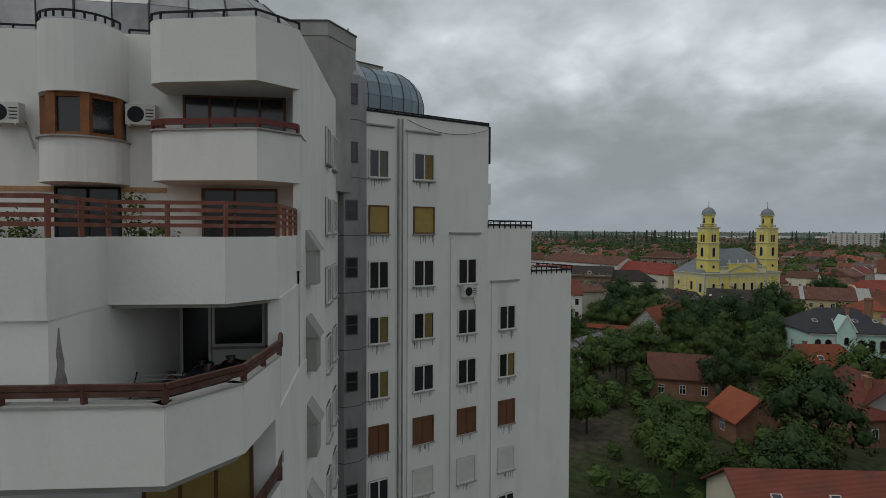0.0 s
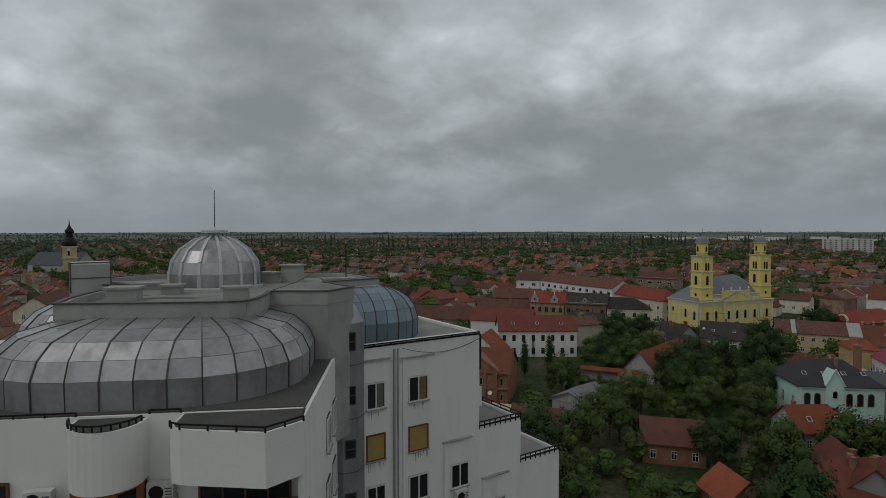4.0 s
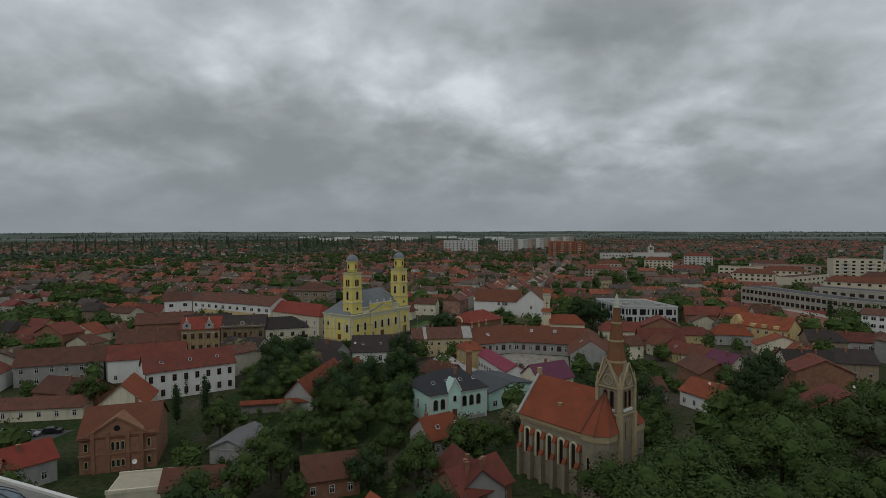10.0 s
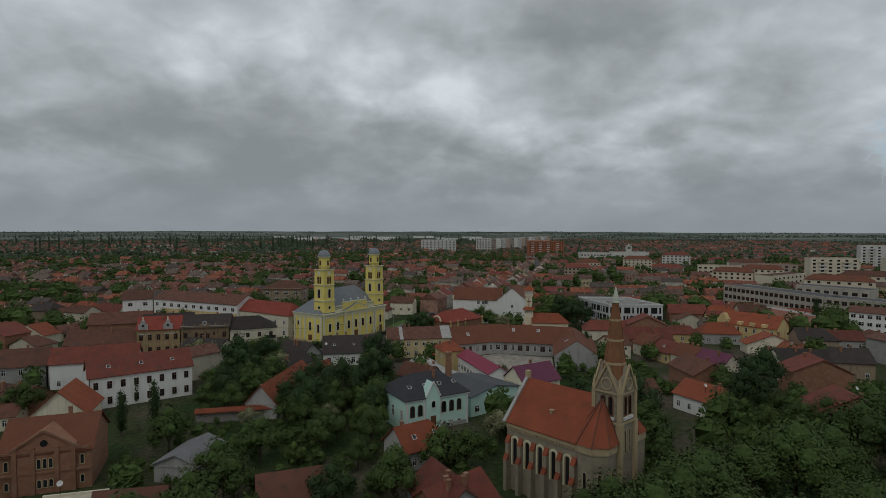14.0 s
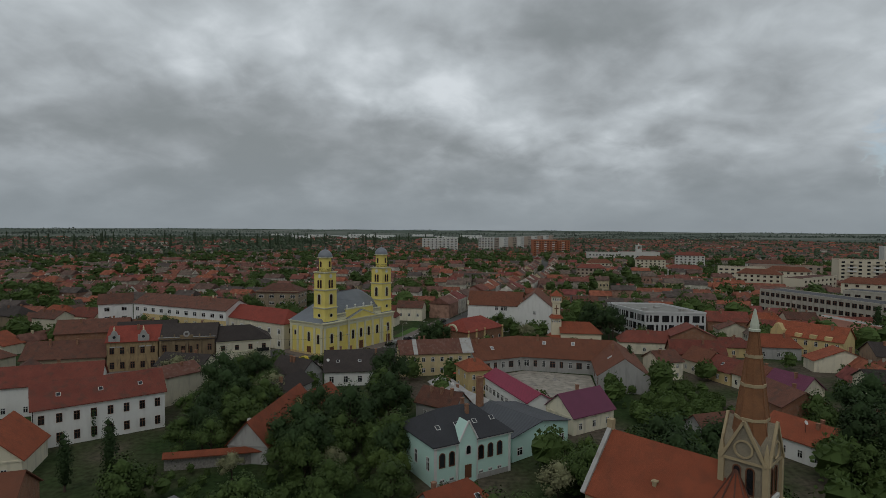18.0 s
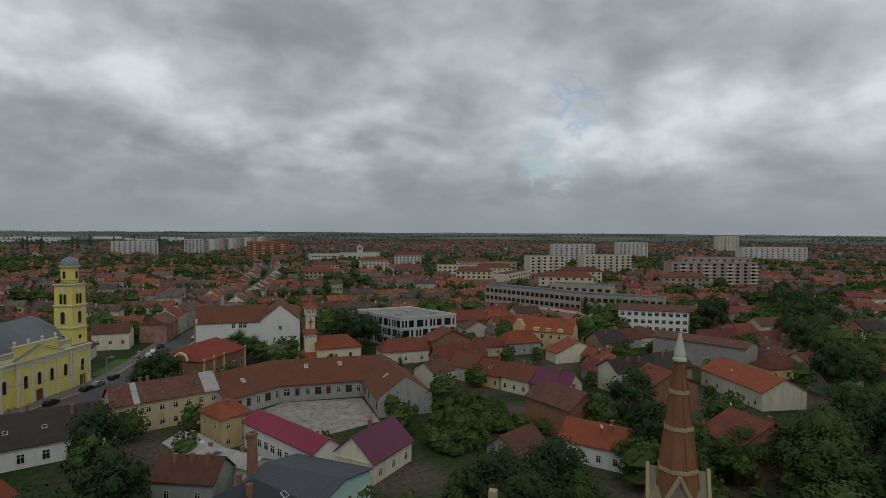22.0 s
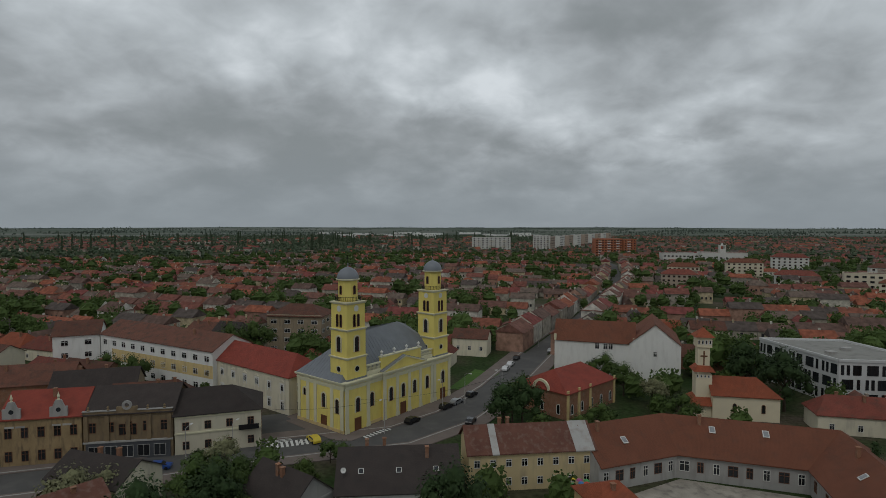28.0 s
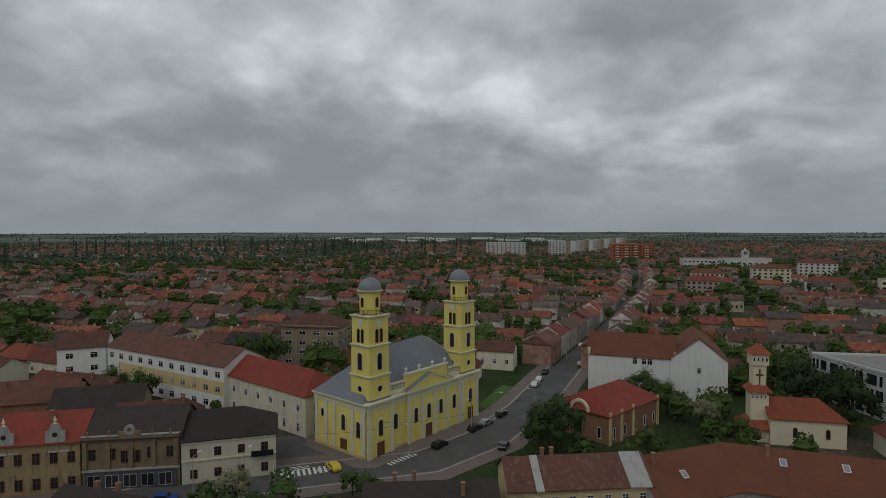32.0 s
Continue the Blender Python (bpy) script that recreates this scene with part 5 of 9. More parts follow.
for u, w, r in ((-2.5, -3.5, 0.42), (-1.75, -3.3, 0.5), (-1.0, -3.4, 0.48), (-1.4, -2.6, 0.5), (-0.7, -2.5, 0.42), (-2.1, -2.5, 0.45)):
    bg_ = thing("rubbish_bag", *fp(u, w), 24.12, rb.uniform(0, 360), "bulging black plastic rubbish bag on the balcony", "bag", "rubbish bags")
    sh = Shape().lathe([(0.0, 0.0), (r * 0.8, 0.02), (r, r * 0.5), (r * 0.85, r * 1.1), (r * 0.4, r * 1.5), (r * 0.12, r * 1.65), (r * 0.25, r * 1.9), (0.0, r * 1.85)], 14)
    sh.v = [(x * (1 + 0.16 * math.sin(5 * math.atan2(y, x) + z * 7)), y * (1 + 0.16 * math.sin(4 * math.atan2(y, x) + z * 5)), z) for x, y, z in sh.v]
    child("sack", sh.mesh("sack", BAG, True), bg_)
    child("tie", Shape().lathe([(r * 0.17, r * 1.6), (r * 0.19, r * 1.66), (r * 0.17, r * 1.72)], 8).mesh("tie", RAIL_RED), bg_)
for u, w, z, rx, rz in ((-1.75, -4.9, 24.55, 78, 20), (-1.2, -4.6, 24.5, 70, 50), (-0.9, -5.1, 24.12, 0, 0), (-0.95, -5.05, 24.36, 4, 0)):
    ty = thing("tyre", *fp(u, w), z, 0, "worn black car tyre piled on the balcony", "tyre", "tyres on the balcony")
    child("tread", Shape().lathe([(0.2, 0.0), (0.3, -0.02), (0.38, 0.03), (0.4, 0.1), (0.38, 0.19), (0.3, 0.24), (0.2, 0.22), (0.19, 0.11), (0.2, 0.0)], 20).mesh("tread", RUBBER, True), ty).matrix_basis = pose(0, 0, 0, rx, 0, rz)
# ---------------------------------------------------------------- yellow church
church = thing("church", -48.5, 233.1, 0, 55.45, "yellow twin-towered church with grey metal roof and balustrades", "church")
LC, DC, EC = 38.3, 16.9, 11.3
child("wall", Shape().box(0, 0.3, -0.5, LC, DC, EC).mesh("wall", STUCCO_YELLOW), church)
child("plinth", Shape().box(-0.2, 0.1, -0.5, LC + 0.2, DC + 0.2, 0.9).mesh("plinth", STUCCO_OCHRE), church)
child("risalit", Shape().box(12.2, -0.35, -0.5, 30.9, 0.3, EC).mesh("risalit", STUCCO_YELLOW), church)
for x0, x1 in ((0.4, 7.6), (31.4, 38.5)):
    child("tower_base", Shape().box(x0, -0.25, -0.5, x1, 7.0, EC).mesh("tower_base", STUCCO_YELLOW), church)


def ledge(sh, x0, y0, x1, y1, z, h=0.5, out=0.4, slot=0):
    """A stepped moulding round a block."""
    for k, (a, b) in enumerate(((0.35, 0.0), (0.7, 0.35), (1.0, 0.7))):
        o = out * a
        sh.box(x0 - o, y0 - o, z + h * b, x1 + o, y1 + o, z + h * (b + 0.32), slot)
    return sh


child("cornice", ledge(ledge(Shape(), 0, 0.0, LC, DC, EC - 0.2, 0.8, 0.6), 12.2, -0.35, 30.9, 0.5, EC - 0.2, 0.79, 0.6).mesh("cornice", TRIM_CREAM), church)
child("entablature", ledge(ledge(ledge(Shape(), 0.02, 0.05, LC - 0.02, DC - 0.02, EC - 1.25, 0.9, 0.3), 12.2, -0.36, 30.9, 0.5, EC - 1.24, 0.88, 0.3), 0.4, -0.26, 7.6, 0.5, EC - 1.23, 0.86, 0.3).mesh("entablature", TRIM_CREAM), church, label="pale moulded entablature")
child("entablature", ledge(Shape(), 31.4, -0.26, 38.5, 0.5, EC - 1.23, 0.86, 0.3).mesh("entablature", TRIM_CREAM), church)
for x0, x1 in ((0.4, 7.6), (31.4, 38.5)):
    child("tower_cornice", ledge(Shape(), x0, -0.26, x1, 1.0, EC - 0.19, 0.78, 0.65).mesh("tower_cornice", TRIM_CREAM), church)
for x in (0.6, 7.2, 12.6, 17.1, 21.5, 25.8, 30.5, 31.8, 38.0):
    y0 = -0.35 if 12 < x < 31 else -0.25
    sh = Shape().box(x - 0.5, y0 - 0.2, -0.5, x + 0.5, y0 + 0.05, EC - 0.2).box(x - 0.62, y0 - 0.28, 0, x + 0.62, y0, 1.1).box(x - 0.6, y0 - 0.27, EC - 1.1, x + 0.6, y0, EC - 0.7)
    child("pilaster", sh.mesh("pilaster", TRIM_CREAM), church)
for y in (0.7, 4.2, 10.2, 13.0, 16.4):
    child("pilaster", Shape().box(-0.2, y - 0.5, -0.5, 0.05, y + 0.5, EC - 0.2).mesh("pilaster", TRIM_CREAM), church)
# pediment, attic, balustrades, urns
sh = Shape()
sh.add([(12.2, -0.5, 12.0), (27.6, -0.5, 12.0), (19.9, -0.5, 14.6), (12.2, 0.6, 12.0), (27.6, 0.6, 12.0), (19.9, 0.6, 14.6)], [(0, 1, 2), (5, 4, 3), (0, 2, 5, 3), (1, 4, 5, 2)])
child("pediment", sh.mesh("pediment", STUCCO_YELLOW), church)
for a, b in (((11.6, 12.0), (19.9, 14.75)), ((19.9, 14.75), (28.2, 12.0))):
    child("pediment_moulding", Shape().beam((a[0], -0.25, a[1]), (b[0], -0.25, b[1]), 0.95, h=0.34).mesh("pediment_moulding", TRIM_CREAM), church)
    child("pediment_flashing", Shape().beam((a[0], -0.2, a[1] + 0.24), (b[0], -0.2, b[1] + 0.24), 1.1, h=0.08).mesh("pediment_flashing", ZINC), church)
child("attic", Shape().box(12.4, 0.7, 12, 27.2, 1.3, 15.4).mesh("attic", STUCCO_YELLOW), church)
child("attic_coping", Shape().box(12.2, 0.5, 15.4, 27.4, 1.5, 15.7).mesh("attic_coping", TRIM_CREAM), church)
urn = Shape().lathe([(0.0, 0), (0.34, 0), (0.34, 0.35), (0.14, 0.45), (0.2, 0.6), (0.42, 0.85), (0.42, 1.05), (0.22, 1.25), (0.1, 1.4), (0.0, 1.5)], 12).mesh("urn", FRAME_WHITE, True)
for x in (13.0, 17.4, 22.0, 26.6):
    child("urn", urn, church, (x, 1.0, 15.7))
bal = Shape().lathe([(0.1, 0), (0.1, 0.2), (0.16, 0.5), (0.08, 0.9), (0.12, 1.3)], 6).mesh("baluster", TRIM_CREAM)
for x0, x1 in ((7.5, 12.3), (27.3, 31.8)):
    child("balustrade_rail", Shape().box(x0, 0.5, 14.2, x1, 1.1, 14.5).mesh("balustrade_rail", TRIM_CREAM), church)
    child("balustrade_base", Shape().box(x0, 0.5, 12.0, x1, 1.1, 12.9).mesh("balustrade_base", TRIM_CREAM), church)
    for k in range(11):
        child("baluster", bal, church, (x0 + (x1 - x0) * (k + 0.5) / 11, 0.8, 12.9))
# roof
sh = Shape()
rv = [(-0.5, 0.6, 11.85), (LC + 0.5, 0.6, 11.85), (LC + 0.5, DC + 0.4, 11.85), (-0.5, DC + 0.4, 11.85), (10.5, 8.6, 20.6), (29.5, 8.6, 20.6), (13.5, 8.6, 21.6), (26.5, 8.6, 21.6)]
sh.add(rv, [(0, 1, 5, 7, 6, 4), (2, 3, 4, 6, 7, 5), (3, 0, 4), (1, 2, 5), (3, 2, 1, 0)])
child("roof", sh.mesh("roof", ZINC), church)
for k in range(36):
    x = 1 + k * 1.03
    top = min(1, max(0.08, min((x + 0.5) / 11.0, (LC + 0.5 - x) / 8.8)))
    child("standing_seam", Shape().beam((x, 0.65, 11.92), (x, 0.6 + 8.0 * top, 11.92 + 9.0 * top * (20.6 - 11.85) / 9.0), 0.07).mesh("standing_seam", ZINC), church)
for k in range(16):
    y = 1 + k * 1.0
    t_ = 1 - abs(y - 8.6) / 8.2
    child("standing_seam", Shape().beam((-0.45, y, 11.92), (-0.5 + 11 * t_, y, 11.9 + 8.75 * t_), 0.07).mesh("standing_seam", ZINC), church)


def arched_window(parent, x, y, z, w, h, rz, frame=None):
    return child("window", window_mesh(w, h, True, frame or FRAME_BROWN, 2, True, True), parent, (x, y, z), rz)


def surround(parent, x, y, z, w, h, rz):
    """A raised arched architrave."""
    sh = Shape()
    rings = [[(-r, 0)] + [(r * math.cos(radians(a)), h - w / 2 + r * math.sin(radians(a))) for a in range(180, -1, -15)] + [(r, 0)] for r in (w / 2 + 0.06, w / 2 + 0.34)]
    n = len(rings[0])
    sh.v = [(x, y_, z_) for ring in rings for y_ in (-0.16, 0.02) for x, z_ in ring]
    for k in range(n - 1):
        a0, a1, b0, b1 = k, n + k, 2 * n + k, 3 * n + k
        sh.f += [(a0, b0, b0 + 1, a0 + 1), (b0, b1, b1 + 1, b0 + 1), (a1, a0, a0 + 1, a1 + 1)]
    sh.f += [(0, n, 3 * n, 2 * n), (n - 1, 3 * n - 1, 4 * n - 1, 2 * n - 1)]
    sh.s = [0] * len(sh.f)
    child("window_surround", sh.mesh("window_surround", TRIM_CREAM), parent, (x, y, z), rz)


for x in (3.9, 8.9, 14.8, 19.2, 23.5, 28.5, 35.2):
    y = -0.37 if 12 < x < 31 else (-0.27 if x < 7.6 or x > 31 else 0.28)
    arched_window(church, x, y, 4.4, 1.25, 3.4, 0), surround(church, x, y, 4.4, 1.25, 3.4, 0)
for y, z, h, w in ((2.3, 4.4, 3.4, 1.2), (7.1, 5.0, 3.4, 1.2), (14.2, 6.6, 1.8, 0.9)):
    arched_window(church, -0.02, y, z, w, h, -90), surround(church, -0.02, y, z, w, h, -90)
door = Shape().box(-0.8, -0.06, 0, 0.8, 0.05, 2.9).box(-0.98, -0.14, 0, -0.8, 0.06, 3.05).box(0.8, -0.14, 0, 0.98, 0.06, 3.05).box(-0.98, -0.16, 2.9, 0.98, 0.06, 3.15).mesh("door", FRAME_BROWN)
for x, y, rz in ((3.9, -0.3, 0), (19.2, -0.4, 0), (35.2, -0.3, 0)):
    child("door", door, church, (x, y, 0), rz)
child("door", door, church, (-0.05, 7.1, 0), -90)
CLOCK_FACE = mat("clock_face", (0.62, 0.62, 0.58), 0.6, var=0.05)


def disc(r, n=20):
    pts = [(r * math.cos(2 * math.pi * k / n), 0, r * math.sin(2 * math.pi * k / n)) for k in range(n)]
    return pts


def tower(cx, cy):
    tw = child("tower", Shape().box(cx - 2.95, cy - 2.95, EC, cx + 2.95, cy + 2.95, 17.0).mesh("tower", STUCCO_YELLOW), church, label="yellow bell tower with clocks and a grey dome")
    child("stage", Shape().box(cx - 2.85, cy - 2.85, 17.0, cx + 2.85, cy + 2.85, 23.6).mesh("stage", STUCCO_YELLOW), tw)
    child("stage", Shape().box(cx - 2.75, cy - 2.75, 23.6, cx + 2.75, cy + 2.75, 30.0).mesh("stage", STUCCO_YELLOW), tw)
    oc = [(cx + 2.35 * math.cos(radians(a)), cy + 2.35 * math.sin(radians(a))) for a in (22.5 + 45 * k for k in range(8))]
    child("belfry", Shape().prism(oc, 30.0, 35.2).mesh("belfry", STUCCO_YELLOW), tw)
    for z, r in ((17.0, 2.9), (23.5, 2.8), (29.7, 2.75)):
        child("cornice", ledge(Shape(), cx - r, cy - r, cx + r, cy + r, z - 0.2, 0.5, 0.4).mesh("cornice", TRIM_CREAM), tw)
    child("flashing", Shape().box(cx - 3.1, cy - 3.1, EC + 0.5, cx + 3.1, cy + 3.1, EC + 1.0).mesh("flashing", ZINC), tw)
    child("cornice", Shape().lathe([(2.3, 34.9), (2.75, 35.0), (2.8, 35.25), (2.5, 35.3)], 24, cx, cy).mesh("cornice", TRIM_CREAM), tw)
    child("dome", Shape().lathe([(2.55, 35.3), (2.55, 35.6), (2.35, 36.4), (1.8, 37.2), (1.0, 37.75), (0.3, 37.98), (0.14, 38.1), (0.1, 38.5), (0.22, 38.62), (0.1, 38.8), (0.0, 39.0)], 24, cx, cy).mesh("dome", ZINC, True), tw, label="grey sheet-metal dome")
    fin = Shape().beam((cx, cy, 38.9), (cx, cy, 40.6), 0.09).beam((cx - 0.4, cy, 40.0), (cx + 0.4, cy, 40.0), 0.07)
    child("finial", fin.mesh("finial", DARK_IRON), tw)
    gal = Shape()
    for k in range(8):
        a, b = radians(22.5 + 45 * k), radians(67.5 + 45 * k)
        for z in (30.35, 31.15):
            gal.beam((cx + 3.15 * math.cos(a), cy + 3.15 * math.sin(a), z), (cx + 3.15 * math.cos(b), cy + 3.15 * math.sin(b), z), 0.07)
        for j in range(6):
            t_ = j / 6
            x, y = cx + 3.15 * (math.cos(a) * (1 - t_) + math.cos(b) * t_), cy + 3.15 * (math.sin(a) * (1 - t_) + math.sin(b) * t_)
            gal.beam((x, y, 30.2), (x, y, 31.15), 0.06)
    child("gallery_railing", gal.mesh("gallery_railing", DARK_IRON), tw)
    for rz, dx, dy in ((0, 0, -1), (90, 1, 0), (180, 0, 1), (-90, -1, 0)):
        # round window, arched window, pair of belfry windows, clock
        px, py = cx + dx * 2.97, cy + dy * 2.97
        child("round_window", Shape().add([(x, -0.02, z) for x, _, z in disc(0.6)], [tuple(range(20))]).mesh("round_window", GLASS_DARK), tw, (px, py, 14.4), rz)
        sh = Shape()
        pts = disc(0.72)
        for a, b in zip(pts, pts[1:] + pts[:1]):
            sh.beam(a, b, 0.16)
        child("window_surround", sh.mesh("window_surround", TRIM_CREAM), tw, (px, py, 14.4), rz)
        px, py = cx + dx * 2.87, cy + dy * 2.87
        arched_window(tw, px, py, 18.4, 1.3, 3.6, rz), surround(tw, px, py, 18.4, 1.3, 3.6, rz)
        px, py = cx + dx * 2.77, cy + dy * 2.77
        for s_ in (-0.62, 0.62):
            arched_window(tw, px + s_ * abs(dy), py + s_ * abs(dx), 24.2, 0.85, 3.0, rz)
        child("clock", Shape().add([(x, -0.05, z) for x, _, z in disc(0.72)], [tuple(range(20))]).beam((0, -0.08, 0), (0.3, -0.08, 0.3), 0.07).beam((0, -0.08, 0), (-0.05, -0.08, 0.55), 0.05).mesh("clock", [CLOCK_FACE]), tw, (px, py, 28.5), rz)
        px, py = cx + dx * 2.2, cy + dy * 2.2
        arched_window(tw, px, py, 31.7, 0.8, 2.1, rz)
    return tw


tower(4.2, 3.2)
tower(35.1, 3.2)

# ---------------------------------------------------------------- gothic church
gothic = thing("gothic_church", 11.7, 106.2, 0, -46.9, "grey brick gothic church with orange tile roof and a brick spire", "church")
STONE = mat("pale_grey_brick", (0.31, 0.265, 0.19), 0.92, var=0.2, scale=0.5, rows=6.0, dirt=(0.15, 0.14, 0.12), dirt_amount=0.4)
STONE_TRIM = mat("sandstone_trim", (0.38, 0.30, 0.18), 0.9, var=0.2, scale=0.6)
SPIRE = mat("spire_brick", (0.27, 0.125, 0.06), 0.9, var=0.25, scale=0.5, rows=5.0, dirt=(0.14, 0.08, 0.05), dirt_amount=0.4)
LN, WN, EN, RN = 14.8, 12.6, 12.3, 18.7
child("nave", wall_shape(LN, WN, EN, RN).mesh("nave", STONE), gothic)
child("roof", roof_shape(LN, WN, EN, RN, over=0.35).mesh("roof", TILE_ORANGE), gothic)
# stepped copper-grey coping on the far gable
for a, b in (((-0.35, -0.5, 12.1), (-0.35, 6.3, 19.2)), ((-0.35, 6.3, 19.2), (-0.35, 13.1, 12.1))):
    child("gable_coping", Shape().beam(a, b, 0.6, h=0.35).mesh("gable_coping", SHEET_PALE), gothic)
child("gable_pinnacle", Shape().box(-0.7, 5.9, 18.8, 0.1, 6.7, 20.2).mesh("gable_pinnacle", STONE_TRIM), gothic)
child("frieze", Shape().box(-0.1, -0.18, 11.35, LN, 0.0, 12.0).mesh("frieze", STONE_TRIM), gothic)
for k in range(26):
    child("corbel", Shape().box(k * 0.57 + 0.1, -0.26, 10.9, k * 0.57 + 0.35, 0.0, 11.35).mesh("corbel", STONE_TRIM), gothic)
for k in range(5):
    x = 1.9 + 2.75 * k
    arched_window(gothic, x, -0.03, 4.6, 1.05, 5.0, 0, STONE_TRIM), surround(gothic, x, -0.03, 4.6, 1.05, 5.0, 0)
for k in range(6):
    x = 0.5 + 2.75 * k
    b_ = child("buttress", Shape().box(x - 0.35, -1.3, -0.5, x + 0.35, 0, 5.6).box(x - 0.35, -0.75, 5.6, x + 0.35, 0, 8.6).mesh("buttress", STONE), gothic)
    for y0, z0 in ((-1.4, 5.6), (-0.85, 8.6)):
        child("cap", Shape().add([(x - 0.42, y0, z0), (x + 0.42, y0, z0), (x + 0.42, y0 + 0.8, z0 + 1.2), (x - 0.42, y0 + 0.8, z0 + 1.2), (x - 0.42, y0 + 0.8, z0), (x + 0.42, y0 + 0.8, z0)], [(0, 1, 2, 3), (0, 4, 5, 1), (0, 3, 4), (1, 5, 2)]).mesh("cap", TILE_ORANGE), b_)
child("chimney", Shape().box(7.6, 2.3, 12.5, 8.1, 2.8, 15.3).box(7.5, 2.2, 15.3, 8.2, 2.9, 15.5).mesh("chimney", STONE_TRIM), gothic)
# flanking chapels with faceted roofs
TX, TY = 17.0, 7.3
for sy in (0, 1):
    cy_ = 2.6 if sy == 0 else 11.9
    oc = [(16.4 + 3.3 * math.cos(radians(22.5 + 45 * k)), cy_ + 3.3 * math.sin(radians(22.5 + 45 * k))) for k in range(8)]
    ch = child("chapel", Shape().prism(oc, -0.5, EN).mesh("chapel", STONE), gothic)
    child("frieze", Shape().prism([(16.4 + (x - 16.4) * 1.05, cy_ + (y - cy_) * 1.05) for x, y in oc], 11.1, 12.4).mesh("frieze", STONE_TRIM), ch)
    ap = (16.2, TY + (-2.2 if sy == 0 else 2.2), 19.0)
    eave = [(16.4 + (x - 16.4) * 1.12, cy_ + (y - cy_) * 1.12, 12.35) for x, y in oc]
    child("roof", Shape().add(eave + [ap], [(k, (k + 1) % 8, 8) for k in range(8)] + [tuple(range(7, -1, -1))]).mesh("roof", TILE_ORANGE), ch)
    for k in range(8):
        child("hip_ridge", Shape().beam(eave[k], ap, 0.16).mesh("hip_ridge", TILE_BROWN), ch)
        a = radians(45 * k)
        if (sy == 0 and -0.9 < math.sin(a) < 0.5) or (sy == 0 and k == 6):
            arched_window(ch, 16.4 + 3.07 * math.cos(a), cy_ + 3.07 * math.sin(a), 5.0, 0.8, 3.2, 45 * k + 90, STONE_TRIM)
tw = child("tower", Shape().box(TX - 2.35, TY - 2.35, -0.5, TX + 2.35, TY + 2.35, 20.2).mesh("tower", STONE), gothic, label="pale brick bell tower")
for sx in (-1, 1):
    for sy in (-1, 1):
        x, y = TX + sx * 2.35, TY + sy * 2.35
        p_ = child("corner_buttress", Shape().box(x - 0.45, y - 0.45, -0.5, x + 0.45, y + 0.45, 15.2).box(x - 0.32, y - 0.32, 15.2, x + 0.32, y + 0.32, 20.6).mesh("corner_buttress", STONE_TRIM), tw)
        child("pinnacle", Shape().prism([(x - 0.3, y - 0.3), (x + 0.3, y - 0.3), (x + 0.3, y + 0.3), (x - 0.3, y + 0.3)], 20.6, 22.6, top=[(x - 0.03, y - 0.03), (x + 0.03, y - 0.03), (x + 0.03, y + 0.03), (x - 0.03, y + 0.03)]).mesh("pinnacle", STONE_TRIM), p_)
for z in (15.0, 19.9):
    child("string_course", Shape().box(TX - 2.6, TY - 2.6, z, TX + 2.6, TY + 2.6, z + 0.3).mesh("string_course", STONE_TRIM), tw)
for rz, dx, dy in ((0, 0, -1), (90, 1, 0), (180, 0, 1), (-90, -1, 0)):
    px, py = TX + dx * 2.38, TY + dy * 2.38
    for s_ in (-0.7, 0.7):
        arched_window(tw, px + s_ * abs(dy), py + s_ * abs(dx), 16.3, 0.95, 3.2, rz, FRAME_BROWN)
        arched_window(tw, px + s_ * abs(dy) * 0.9, py + s_ * abs(dx) * 0.9, 10.0, 0.6, 4.0, rz, STONE_TRIM)
    child("belfry_sill", Shape().box(-1.4, -0.3, 0, 1.4, 0, 0.45).mesh("belfry_sill", FRAME_WHITE), tw, (px, py, 15.7), rz)
    g = child("gable", Shape().add([(-2.3, -0.15, 0), (2.3, -0.15, 0), (0, -0.15, 4.3), (-2.3, 1.6, 0), (2.3, 1.6, 0), (0, 2.0, 4.3)], [(0, 1, 2), (0, 2, 5, 3), (1, 4, 5, 2), (5, 4, 3)]).mesh("gable", STONE), tw, (px, py, 20.1), rz)
    for s_ in (-1, 1):
        child("gable_edge", Shape().beam((s_ * 2.4, -0.25, -0.1), (0, -0.25, 4.5), 0.3).mesh("gable_edge", STONE_TRIM), g)
    pts = disc(0.95)
    sh = Shape()
    for a, b in zip(pts, pts[1:] + pts[:1]):
        sh.beam((a[0], -0.2, a[2] + 1.35), (b[0], -0.2, b[2] + 1.35), 0.2)
    child("clock_ring", sh.mesh("clock_ring", STONE_TRIM), g)
oc = lambda r: [(TX + r * math.cos(radians(22.5 + 45 * k)), TY + r * math.sin(radians(22.5 + 45 * k))) for k in range(8)]
child("spire", Shape().prism(oc(2.3), 20.3, 34.6, top=oc(0.42)).mesh("spire", SPIRE), tw, label="red-brown brick spire")
for z, r in ((24.4, 1.78), (28.2, 1.3), (31.5, 0.87)):
    child("spire_band", Shape().prism(oc(r + 0.06), z, z + 0.35).mesh("spire_band", STONE_TRIM), tw)
for k in range(8):
    a = radians(22.5 + 45 * k)
    child("spire_rib", Shape().beam((TX + 2.32 * math.cos(a), TY + 2.32 * math.sin(a), 20.3), (TX + 0.44 * math.cos(a), TY + 0.44 * math.sin(a), 34.6), 0.12).mesh("spire_rib", SPIRE), tw)
